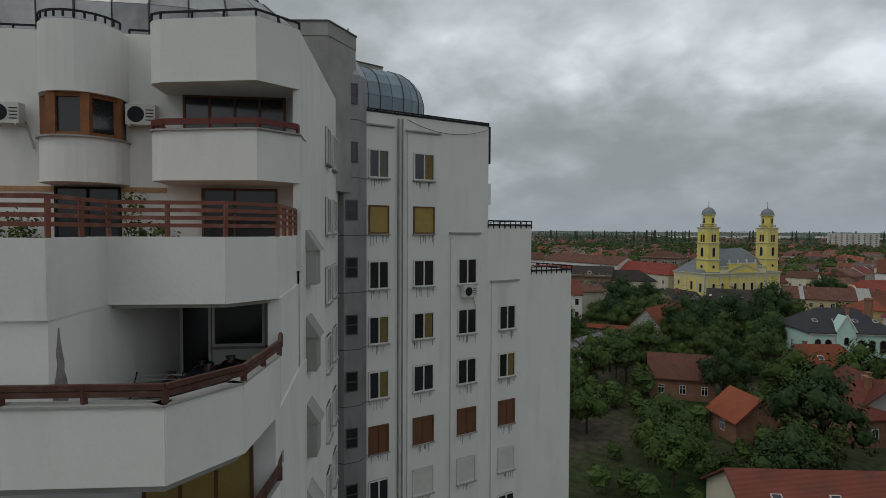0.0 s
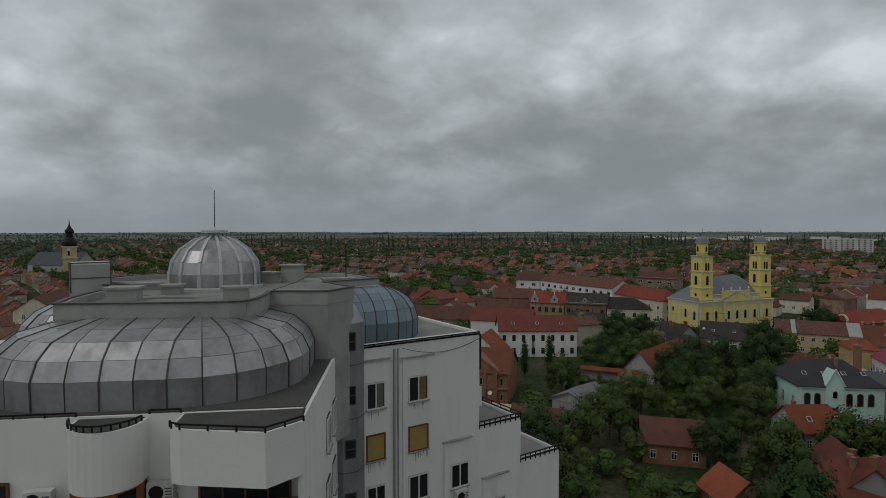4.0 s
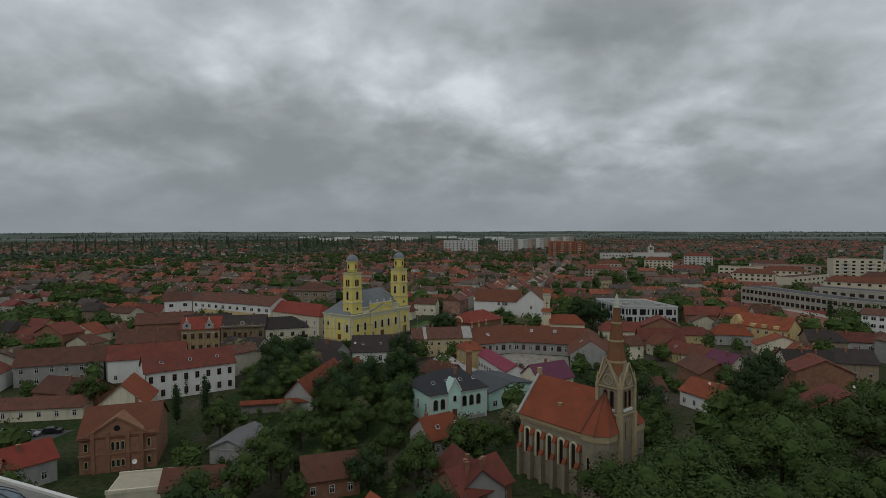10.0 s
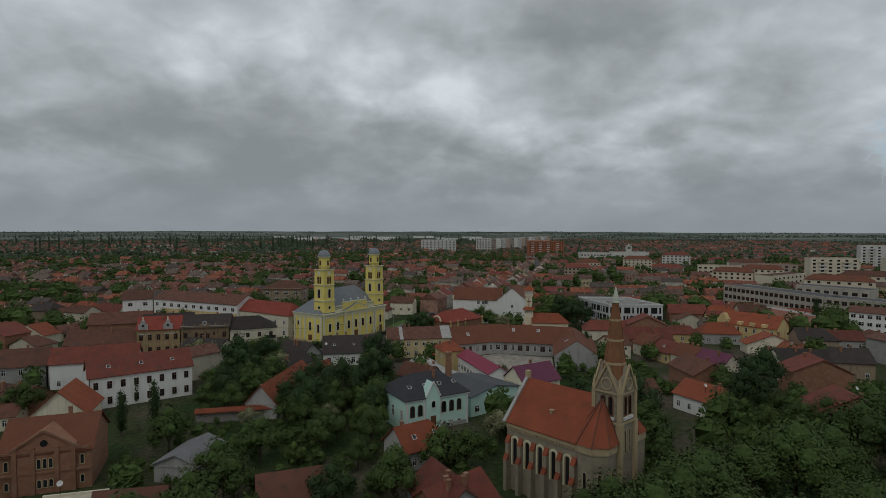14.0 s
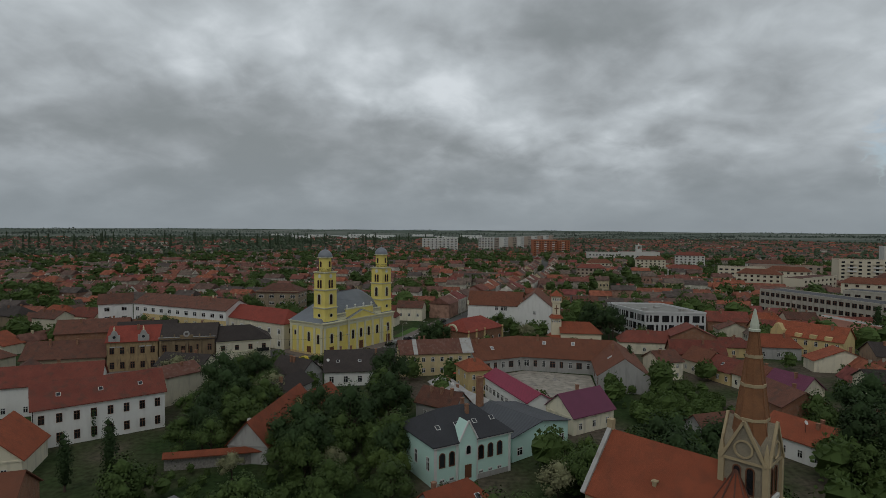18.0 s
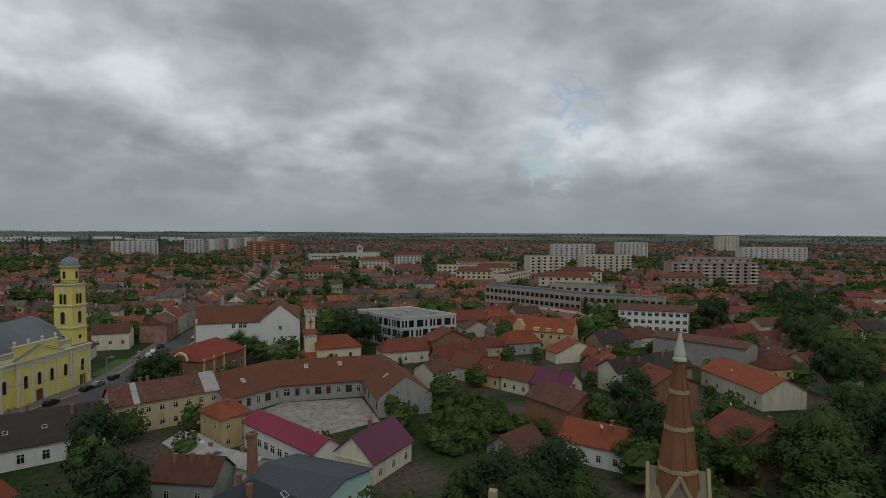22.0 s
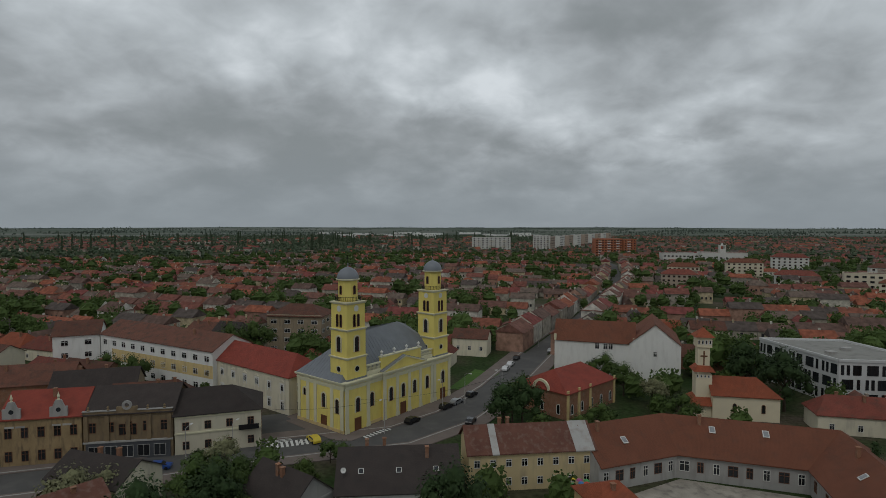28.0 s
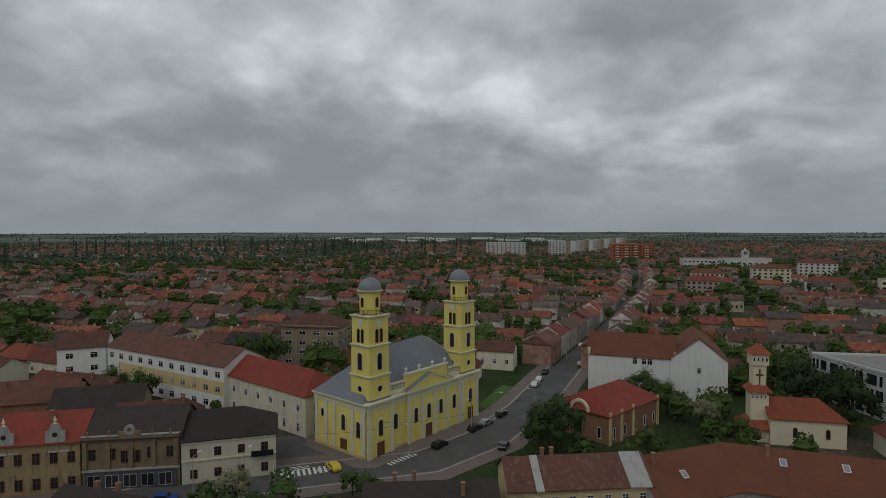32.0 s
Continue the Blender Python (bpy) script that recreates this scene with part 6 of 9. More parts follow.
child("spire_cap", Shape().lathe([(0.62, 34.5), (0.62, 34.75), (0.48, 34.8), (0.5, 35.2), (0.12, 37.0), (0.0, 37.1)], 12, TX, TY).mesh("spire_cap", mat("verdigris_cap", (0.50, 0.52, 0.42), 0.7, var=0.15)), tw, label="pale metal spire cap")
# ---------------------------------------------------------------- plots that are taken
FOOT = []


def taken(p, q, depth, grow=0.0):
    d = Vector((q[0] - p[0], q[1] - p[1]))
    L = d.length
    d.normalize()
    n = Vector((-d.y, d.x))
    c = (Vector(p) + Vector(q)) / 2 + n * depth / 2
    FOOT.append((c.x, c.y, d.x, d.y, L / 2 + grow, depth / 2 + grow))


def clear(x, y, r, road=True):
    for cx, cy, ux, uy, hl, hd in FOOT:
        dx, dy = x - cx, y - cy
        if abs(dx * ux + dy * uy) < hl + r and abs(-dx * uy + dy * ux) < hd + r:
            return False
    if road:
        for a, b in zip(MAIN, MAIN[1:]):
            ax, ay, bx, by = *a, *b
            u = max(0, min(1, ((x - ax) * (bx - ax) + (y - ay) * (by - ay)) / ((bx - ax) ** 2 + (by - ay) ** 2)))
            if math.hypot(x - ax - u * (bx - ax), y - ay - u * (by - ay)) < r + (6 if y < 300 else (9 if y < 760 else 1.5)):
                return False
    return True


def put(p, q, depth, *a, **k):
    taken(p, q, depth)
    return house(p, q, depth, *a, **k)


def flat_block(p, q, depth, h, wall, label, floors=4, bays=8, win=(1.6, 1.5), name="apartment_building", side=(0, 0), frame=None, roof=None, first=1.0, group="", piers=False, balconies=False):
    """A flat-roofed building with a parapet and windows floor by floor."""
    taken(p, q, depth)
    L = math.hypot(q[0] - p[0], q[1] - p[1])
    ob = thing(name, p[0], p[1], 0, math.degrees(math.atan2(q[1] - p[1], q[0] - p[0])), label, name.replace("_", " "), group)
    child("wall", Shape().box(0, 0, -0.5, L, depth, h).mesh("wall", wall), ob)
    child("roof", Shape().box(0.3, 0.3, h, L - 0.3, depth - 0.3, h + 0.12).mesh("roof", roof or CONCRETE), ob)
    child("parapet", Shape().box(-0.1, -0.1, h - 0.25, L + 0.1, 0.3, h + 0.4).mesh("parapet", wall), ob)
    child("parapet", Shape().box(-0.1, depth - 0.3, h - 0.25, L + 0.1, depth + 0.1, h + 0.4).mesh("parapet", wall), ob)
    fh = (h - 0.6) / floors
    wm = window_mesh(*win, frame=frame)
    if piers:
        for b in range(bays // 2 + 1):
            child("pier", Shape().box(-0.3, -0.35, -0.5, 0.3, 0, h - 0.3).mesh("pier", wall), ob, (b * 2 * L / bays, 0, 0))
    for fl in range(floors):
        z = fl * fh + min(first, fh - win[1])
        if balconies:
            for b in range(1, bays, 3):
                child("balcony", Shape().box(-L / bays * 0.55, -1.3, z - 1.0, L / bays * 0.55, 0, z - 0.85).box(-L / bays * 0.55, -1.3, z - 0.85, L / bays * 0.55, -1.2, z + 0.15).mesh("balcony", FRAME_WHITE if fl % 3 else BLOCK_C), ob, ((b + 0.5) * L / bays, 0, 0))
        for b in range(bays):
            child("window", wm, ob, ((b + 0.5) * L / bays, -0.02, z))
        for b in range(side[0]):
            child("window", wm, ob, (-0.02, (b + 0.5) * depth / side[0], z), -90)
        for b in range(side[1]):
            child("window", wm, ob, (L + 0.02, (b + 0.5) * depth / side[1], z), 90)
    return ob


taken((-60, -12), (0, -12), 62)
taken((-51, 232), (-27, 267), 19, 3)
taken((11, 108), (27, 89), 14, 3)
TILE_SCARLET = mat("roof_tiles_scarlet", (0.28, 0.055, 0.036), 0.8, var=0.22, scale=0.35, rows=5.0, bump=0.4, dirt=(0.15, 0.04, 0.03), dirt_amount=0.4)
TILE_RUSSET = mat("roof_tiles_russet", (0.185, 0.068, 0.038), 0.85, var=0.22, scale=0.3, rows=5.0, bump=0.4, dirt=(0.13, 0.06, 0.04), dirt_amount=0.5)
BLOCK_W = mat("block_white", (0.55, 0.54, 0.50), 0.9, var=0.12, scale=0.1)
BLOCK_C = mat("block_cream", (0.58, 0.52, 0.40), 0.9, var=0.12, scale=0.1)
BLOCK_B = mat("block_brown", (0.36, 0.29, 0.23), 0.9, var=0.15, scale=0.1)
BLOCK_R = mat("block_brickred", (0.34, 0.12, 0.06), 0.9, var=0.12, scale=0.1)
# ---------------------------------------------------------------- houses round the church
o = put((-92.5, 262), (-65.5, 244.8), 12, 9.8, 14, STUCCO_CREAM, TILE_SCARLET, "two-storey cream house with orange tile roof beside the church", hip=(0, 4), floors=2, bays=6, win=(1.2, 2.0), side=(0, 2), chimneys=0)
for k in range(6):
    for z in (1.0, 5.2):
        child("architrave", Shape().box(-0.85, -0.06, z - 0.15, -0.62, 0, z + 2.2).box(0.62, -0.06, z - 0.15, 0.85, 0, z + 2.2).box(-0.95, -0.1, z + 2.2, 0.95, 0, z + 2.5).mesh("architrave", FRAME_WHITE), o, ((k + 0.5) * 32 / 6, 0, 0))
    child("window_gablet", Shape().add([(-0.95, -0.2, 0), (0.95, -0.2, 0), (0, -0.2, 0.45), (-0.95, 0, 0), (0.95, 0, 0), (0, 0, 0.45)], [(0, 1, 2), (0, 2, 5, 3), (1, 4, 5, 2), (0, 3, 4, 1)]).mesh("window_gablet", STUCCO_CREAM), o, ((k + 0.5) * 32 / 6, 0, 8.1))
o = put((-142, 283), (-93, 260.5), 14, 12.2, 15.8, STUCCO_WHITE, TILE_BROWN, "long three-storey white and yellow school with brown roof", "school", floors=3, bays=11, win=(2.0, 1.7), chimneys=2)
child("painted_band", Shape().box(6, -0.025, 4.3, 53.9, 0.0, 8.0).mesh("painted_band", STUCCO_OCHRE), o, label="ochre painted middle storey")
put((-154, 277), (-142.5, 283), 14, 12.2, 15.8, STUCCO_WHITE, TILE_BROWN, "short white school wing with brown roof", "school", floors=3, bays=2, win=(2.0, 1.7))
SOOT = mat("sooty_render", (0.13, 0.10, 0.07), 0.92, var=0.3, scale=0.6, dirt=(0.05, 0.045, 0.04), dirt_amount=0.6, streak=1)
SOOT_O = mat("grimy_ochre_render", (0.20, 0.145, 0.085), 0.92, var=0.3, scale=0.5, dirt=(0.10, 0.08, 0.06), dirt_amount=0.7, streak=1)
OLD_OCHRE = mat("stained_ochre_render", (0.30, 0.215, 0.115), 0.92, var=0.3, scale=0.5, dirt=(0.09, 0.07, 0.05), dirt_amount=0.75, streak=1)
o = put((-97.3, 214.9), (-80.9, 219), 13, 9.6, 13.5, SOOT_O, TILE_DARK, "dark brown ornate two-storey shop house with balustrade", floors=2, bays=5, frame=FRAME_BROWN, win=(1.3, 2.1), chimneys=1)
child("attic_balustrade", Shape().box(0, -0.3, 9.5, 16.9, 0.1, 10.1).box(6.3, -0.35, 10.1, 10.3, 0.1, 10.9).mesh("attic_balustrade", SOOT_O), o)
child("cartouche", Shape().lathe([(0.45, 0), (0.95, 0), (0.95, 0.3), (0.45, 0.3), (0.45, 0)], 18).mesh("cartouche", STUCCO_GREY), o).matrix_basis = pose(8.3, -0.1, 11.2, 90)
child("coping", Shape().box(-0.1, -0.45, 10.1, 6.3, 0.2, 10.25).box(10.3, -0.45, 10.1, 17.0, 0.2, 10.25).mesh("coping", STUCCO_GREY), o)
child("string_course", Shape().box(-0.05, -0.35, 3.6, 16.95, 0, 3.95).mesh("string_course", STUCCO_GREY), o)
child("wide_window", window_mesh(3.4, 2.3, panes=4, frame=FRAME_BROWN), o, (8.3, -0.05, 5.0))
child("shopfront", Shape().box(0.4, -0.2, 0, 16.4, 0.0, 3.6).mesh("shopfront", SLATE), o)
for k in range(5):
    child("pilaster", Shape().box(0.1 + 3.95 * k, -0.3, 3.7, 0.9 + 3.95 * k, 0.0, 9.2).mesh("pilaster", SOOT_O), o)
    child("shop_window", window_mesh(2.3, 2.4, panes=2, frame=STUCCO_GREY, bar=False), o, (2.0 + 3.1 * k, -0.22, 0.5))
for x in (1.0, 4.7, 12.2, 15.4):
    child("acroterion", Shape().lathe([(0.25, 0), (0.3, 0.3), (0.12, 0.5), (0.25, 0.8), (0, 1.1)], 10).mesh("acroterion", SOOT_O), o, (x, -0.1, 10.1))
o = put((-80.6, 219.1), (-64.8, 225.5), 12, 8.4, 12.2, STUCCO_CREAM, TILE_DARK, "cream two-storey corner house with dark hipped roof", hip=(0, 6), floors=2, bays=4, win=(1.3, 1.7), side=(0, 2), frame=FRAME_BROWN, chimneys=0)
for z, h in ((4.3, 0.3), (7.7, 0.35)):
    child("string_course", Shape().box(-0.05, -0.2, z, 17.1, 0, z + h).mesh("string_course", TRIM_CREAM), o)
child("balcony", Shape().box(12.5, -1.0, 4.3, 16.6, 0.0, 4.5).box(12.5, -1.0, 4.5, 16.6, -0.92, 5.4).mesh("balcony", DARK_IRON), o)
o = put((-111.5, 210.7), (-97.6, 214.8), 12, 9.6, 13.5, OLD_OCHRE, TILE_SCARLET, "ochre two-storey house with red tile roof and shaped gablets", floors=2, bays=5, frame=FRAME_BROWN, win=(1.3, 2.1), chimneys=1)
put((-134, 204.5), (-112, 210.5), 13, 5.2, 9.4, STUCCO_BROWN, TILE_BROWN, "low brown town house with an old brown roof", bays=5, chimneys=2)
for x in (2.2, 10.5):
    for k in range(2):
        child("architrave", Shape().box(x - 1.3 + 1.9 * k, -0.09, 7.7, x + 0.3 + 1.9 * k, 0, 8.05).mesh("architrave", STUCCO_GREY), o)
    g = child("gablet", Shape().box(x - 1.6, -0.25, 9.5, x + 1.6, 0.15, 11.6).prism([(x - 1.1, -0.25), (x + 1.1, -0.25), (x + 1.1, 0.15), (x - 1.1, 0.15)], 11.6, 13.0, top=[(x - 0.5, -0.25), (x + 0.5, -0.25), (x + 0.5, 0.15), (x - 0.5, 0.15)]).mesh("gablet", STUCCO_GREY), o)
    child("oculus", Shape().add([(x + px, -0.27, pz + 11.0) for px, _, pz in disc(0.45)], [tuple(range(20))]).mesh("oculus", GLASS_DARK), g)
    child("finial", Shape().lathe([(0.3, 13.0), (0.15, 13.3), (0.3, 13.6), (0, 14.6)], 8, x, 0).mesh("finial", TRIM_CREAM), g)
put((-147, 239), (-125, 247), 12, 6.6, 10.6, BRICK, TILE_BROWN, "old brick town house with a broad brown roof", bays=3, chimneys=2)
put((-124, 238), (-106, 245), 12, 6.0, 10.2, STUCCO_BROWN, TILE_DARK, "brown house with a dark sagging roof", bays=4, chimneys=2)
put((-105, 234), (-89, 240), 9, 5.6, 9.0, BRICK, TILE_BROWN, "brick yard house with a brown tile roof", bays=3, chimneys=1, hip=(0, 3))
o = put((-19.4, 207.6), (3.4, 212.0), 10, 7, 10.3, mat("straw_render", (0.55, 0.44, 0.25), 0.92, var=0.15, scale=0.3, dirt=(0.28, 0.23, 0.17), dirt_amount=0.5, streak=1), RUST_SHEET, "long yellow two-storey house under rusty sheet roof with pale strips", floors=2, bays=8, win=(1.1, 1.4), chimneys=2)
for x, w in ((4.2, 1.3), (19.6, 3.6)):
    child("roof_strip", Shape().add([(x, -0.5, 6.9), (x + w, -0.5, 6.9), (x + w, 5, 10.55), (x, 5, 10.55), (x, -0.5, 6.7), (x + w, -0.5, 6.7)], [(0, 1, 2, 3), (4, 5, 1, 0)]).mesh("roof_strip", SHEET_PALE), o, label="pale zinc strip")
o = put((-46, 190), (-41.3, 197.5), 12, 4.6, 8.3, STUCCO_GREY, TILE_DARK, "low grey house with long dark tiled roof", axis="y", bays=1, chimneys=2)
put((-40.5, 196.3), (-20.5, 199.5), 16, 4.3, 8.8, STUCCO_WHITE, TILE_DARK, "long low house with big dark tile roof and white front", bays=5, win=(1.3, 1.9), chimneys=3, dormers=3)
put((-36.5, 161.5), (-31.8, 172.5), 6, 5, 7.6, STUCCO_OCHRE, TILE_ORANGE, "small ochre yellow house with orange roof", bays=2, chimneys=0)
put((-47, 172), (-42, 187), 7, 4.4, 7.0, STUCCO_GREY, TILE_DARK, "old grey row house with patched dark roof", bays=2, chimneys=2)
# red synagogue-like hall and white hall
o = put((3.3, 246.5), (18.2, 262.5), 15, 6.6, 10.4, BRICK, TILE_SCARLET, "small ornate brick hall with red hipped roof", "hall", hip=(5, 5), bays=5, win=(1.1, 2.6), arched=True, side=(3, 0), chimneys=0)
child("arched_gable", Shape().lathe([(2.6, 0), (2.6, 0.5), (2.0, 0.5), (2.0, 0)], 20, 0, 0, 0, 180).mesh("arched_gable", TRIM_CREAM), o).matrix_basis = pose(-0.1, 7.5, 6.4, 90, 0, -90)
for x in (0.3, 5.0, 10.0, 21.5):
    child("pilaster", Shape().box(x - 0.4, -0.3, 0, x + 0.4, 0, 7.3).mesh("pilaster", STUCCO_OCHRE), o)
taken((5, 286), (42, 279), 20)
hall = thing("hall", 5.3, 288.3, 0, -13.5, "large white hall with red tile roof and two blank gables", "hall")
child("wall", wall_shape(24, 13, 11.8, 17.1).mesh("wall", STUCCO_WHITE), hall)
child("roof", roof_shape(24, 13, 11.8, 17.1, over=0.4).mesh("roof", TILE_RUSSET), hall)
child("cross_wing", wall_shape(14.5, 22, 12.1, 18.0, axis="y").mesh("cross_wing", STUCCO_WHITE), hall, (22.5, -1.0, 0))
child("cross_roof", roof_shape(14.5, 22, 12.1, 18.0, over=0.35, axis="y").mesh("cross_roof", TILE_RUSSET), hall, (22.5, -1.0, 0))
for x, z in ((29.8, 6.8),):
    child("window", window_mesh(1.0, 1.5), hall, (x, -1.03, z + 1.6))
for x in (13.0, 15.5, 17.0):
    child("window", window_mesh(1.3, 1.8), hall, (x, -0.03, 9.5))
for x in (0.2, 23.8):
    child("gable_coping", Shape().box(x - 0.35, -0.4, 11.6, x + 0.35, 0.5, 13.4).mesh("gable_coping", TRIM_CREAM), hall)
# small church with a crenellated tower
chapel = thing("small_church", 39.4, 250.8, 0, -7, "small cream church with orange roofs and a square tower", "church")
taken((33, 249), (56, 247), 14)
CREAM_L = mat("pale_cream_wall", (0.66, 0.58, 0.42), 0.9, var=0.1, scale=0.3)
child("nave", wall_shape(15.2, 9, 6.2, 9.6, (0, 3)).mesh("nave", CREAM_L), chapel)
child("roof", roof_shape(15.2, 9, 6.2, 9.6, (0, 4), over=0.5).mesh("roof", TILE_ORANGE), chapel)
child("porch", Shape().box(-4.6, 1.0, -0.5, 0, 7.5, 3.6).mesh("porch", CREAM_L), chapel)
child("porch_roof", roof_shape(5.6, 6.5, 3.6, 6.4, (2.8, 0), over=0.8).mesh("porch_roof", TILE_ORANGE), chapel, (-4.6, 1.0, 0))
tw = child("tower", Shape().box(-3.0, 2.6, 0, -0.2, 5.4, 19.0).mesh("tower", CREAM_L), chapel)
child("base", Shape().box(-3.5, 2.1, 0, 0.3, 5.9, 10.4).mesh("base", CREAM_L), tw)
child("skirt_roof", Shape().prism([(-4.2, 1.4), (1.0, 1.4), (1.0, 6.6), (-4.2, 6.6)], 11.2, 12.6, top=[(-3.1, 2.5), (-0.1, 2.5), (-0.1, 5.5), (-3.1, 5.5)]).mesh("skirt_roof", TILE_ORANGE), tw)
child("belfry", Shape().box(-3.4, 2.2, 17.2, 0.2, 5.8, 19.8).mesh("belfry", CREAM_L), tw)
for k in range(4):
    child("belfry_arch", window_mesh(0.6, 1.1, True), tw, (-2.9 + 0.87 * k, 2.18, 18.0))
    child("frieze_arch", window_mesh(0.55, 0.8, True), tw, (-3.1 + 0.87 * k, 2.08, 9.6))
child("spire_roof", Shape().prism([(-4.0, 1.6), (0.8, 1.6), (0.8, 6.4), (-4.0, 6.4)], 19.8, 22.0, top=[(-1.7, 3.9), (-1.5, 3.9), (-1.5, 4.1), (-1.7, 4.1)]).mesh("spire_roof", TILE_ORANGE), tw)
child("cross", Shape().box(-1.75, 2.45, 12.7, -1.45, 2.6, 16.3).box(-2.4, 2.45, 14.8, -0.8, 2.6, 15.15).mesh("cross", FRAME_BROWN), tw)
for x in (5.0, 11.5):
    child("window", window_mesh(0.9, 2.2, True, FRAME_BROWN), chapel, (x, -0.03, 2.0))
taken((-14, 224), (36, 226), 18)
# courtyard school in three wings, its paved yard
yard_school = thing("school", 0, 0, 0, 0, "single-storey school bent round a yard under one russet tile roof", "school")
FRONT = [Vector(p) for p in ((3.8, 209.3), (19.6, 216.6), (41.0, 211.4), (37.6, 192.3))]


def bent(off):
    """The front line pushed outwards by off, mitred at its bends."""
    out = []
    for k, p in enumerate(FRONT):
        n = []
        for a, b in ((k - 1, k), (k, k + 1)):
            if 0 <= a and b < len(FRONT):
                d = (FRONT[b] - FRONT[a]).normalized()
                n.append(Vector((-d.y, d.x)))
        m_ = sum(n, Vector((0, 0))).normalized()
        out.append(p + m_ * (off / m_.dot(n[0])))
    return out


EV, RG, BK, LO, BO = bent(0), bent(7.0), bent(14.0), bent(-0.6), bent(14.6)
for k in range(3):
    a, b = k, k + 1
    taken(FRONT[a], FRONT[b], 14)
    vs = [(*EV[a], -0.3), (*EV[b], -0.3), (*BK[b], -0.3), (*BK[a], -0.3), (*EV[a], 5.0), (*EV[b], 5.0), (*BK[b], 5.0), (*BK[a], 5.0), (*RG[a], 9.7), (*RG[b], 9.7)]
    child("wall", Shape().add(vs, [(0, 1, 5, 4), (2, 3, 7, 6), (3, 0, 4, 8, 7), (1, 2, 6, 9, 5)]).mesh("wall", STUCCO_GREY), yard_school)
    vs = [(*LO[a], 4.65), (*LO[b], 4.65), (*RG[b], 9.95), (*RG[a], 9.95), (*BO[b], 4.65), (*BO[a], 4.65)]
    vs += [(x, y, z - 0.2) for x, y, z in vs]
    child("roof", Shape().add(vs, [(0, 1, 2, 3), (3, 2, 4, 5), (7, 6, 9, 8), (8, 9, 11, 10), (6, 7, 1, 0), (4, 10, 11, 5), (1, 7, 8, 2), (2, 8, 10, 4), (9, 6, 0, 3), (11, 9, 3, 5)]).mesh("roof", TILE_RUSSET), yard_school)
    d = FRONT[b] - FRONT[a]
    ang = math.degrees(math.atan2(d.y, d.x))
    nb = (6, 8, 4)[k]
    for i in range(nb):
        p = FRONT[a] + d * ((i + 0.5) / nb)
        child("window", window_mesh(1.7 if (i + k) % 3 == 1 else 1.1, 2.0, frame=FRAME_WHITE if (i * 2 + k) % 5 < 2 else FRAME_BROWN), yard_school, (p.x, p.y, 1.5), ang)
    up = Vector((-d.y, d.x)).normalized()
    for u, v in (((0.45, 3.2),), ((0.3, 4.6), (0.72, 4.8)), ((0.5, 4.0),))[k]:
        p = FRONT[a] + d * u + up * v
        o2 = child("skylight", Shape().box(-0.55, -0.75, -0.03, 0.55, 0.75, 0.08, 0).box(-0.42, -0.6, 0.08, 0.42, 0.6, 0.1, 1).mesh("skylight", [FRAME_WHITE, GLASS_SKY]), yard_school)
        o2.matrix_basis = pose(p.x, p.y, 5.0 + v * 0.672 + 0.27, 0, 0, ang) @ pose(0, 0, 0, 33.9)
    p = FRONT[a] + d * 0.2 + up * 5.6
    child("chimney", Shape().box(-0.3, -0.3, 8, 0.3, 0.3, 10.6).box(-0.38, -0.38, 10.6, 0.38, 0.38, 10.75).mesh("chimney", BRICK), yard_school, (p.x, p.y, 0), ang)
child("yard", Shape().prism([(5, 206), (12, 185), (37, 190), (40, 210), (20, 216)], -0.3, 0.07).mesh("yard", mat("yard_slabs", (0.31, 0.28, 0.235), 0.92, var=0.45, scale=0.35, dirt=(0.13, 0.115, 0.10), dirt_amount=0.8)), tagged(thing("school_yard"), "cracked pale concrete school yard", "yard", kind="structure"))
taken((5, 184), (38, 184), 30)
for k, (x, y) in enumerate(((14, 193), (20, 200), (28, 206), (30, 195), (24, 190))):
    ru = random.Random(k)
    pts = [((0.7 + 0.5 * (k % 3)) * ru.uniform(0.4, 1.3) * math.cos(0.628 * a) * 1.8, ru.uniform(0.3, 0.9) * math.sin(0.628 * a)) for a in range(10)]
    child("stain", Shape().prism(pts, 0.05, 0.075).mesh("stain", PLASTER_BARE), bpy.data.objects["school_yard"], (x, y, 0), 40 * k)
put((0.5, 188.5), (7.0, 190.8), 9, 6.8, 9.0, STUCCO_OCHRE, TILE_ORANGE, "yellow two-storey house with orange roof", bays=2, floors=2, win=(0.9, 1.4), side=(2, 0), chimneys=1, hip=(2, 2))
o = put((5.2, 188.2), (13.2, 164.5), 6.5, 5.6, 7.4, STUCCO_WHITE, SHEET_MAGENTA, "long building with a crimson sheet-metal roof", bays=10, win=(1.5, 1.6), first=2.8, chimneys=0)
put((17.5, 166.5), (22.5, 158.5), 13, 4.2, 8.2, STUCCO_CREAM, SHEET_PURPLE, "house with a purple-red sheet-metal roof", axis="y", bays=0, side=(0, 3), chimneys=1)
put((-2.5, 156), (7.0, 144.0), 17, 5.0, 6.6, STUCCO_MINT, SLATE, "low mint building under a large flat slate roof", bays=0, side=(0, 4), win=(1.5, 1.6), chimneys=0)
stack = thing("brick_chimney", 1.7, 160.2, 0, 0, "tall round red-brick chimney stack", "chimney")
child("shaft", Shape().lathe([(0.95, 0), (0.9, 7), (0.8, 12.2), (0.95, 12.3), (0.95, 12.8), (0.6, 12.8), (0.6, 12.0)], 16).mesh("shaft", BRICK), stack)
child("plinth", Shape().box(-1.2, -1.2, 0, 1.2, 1.2, 2.5).mesh("plinth", BRICK), stack)
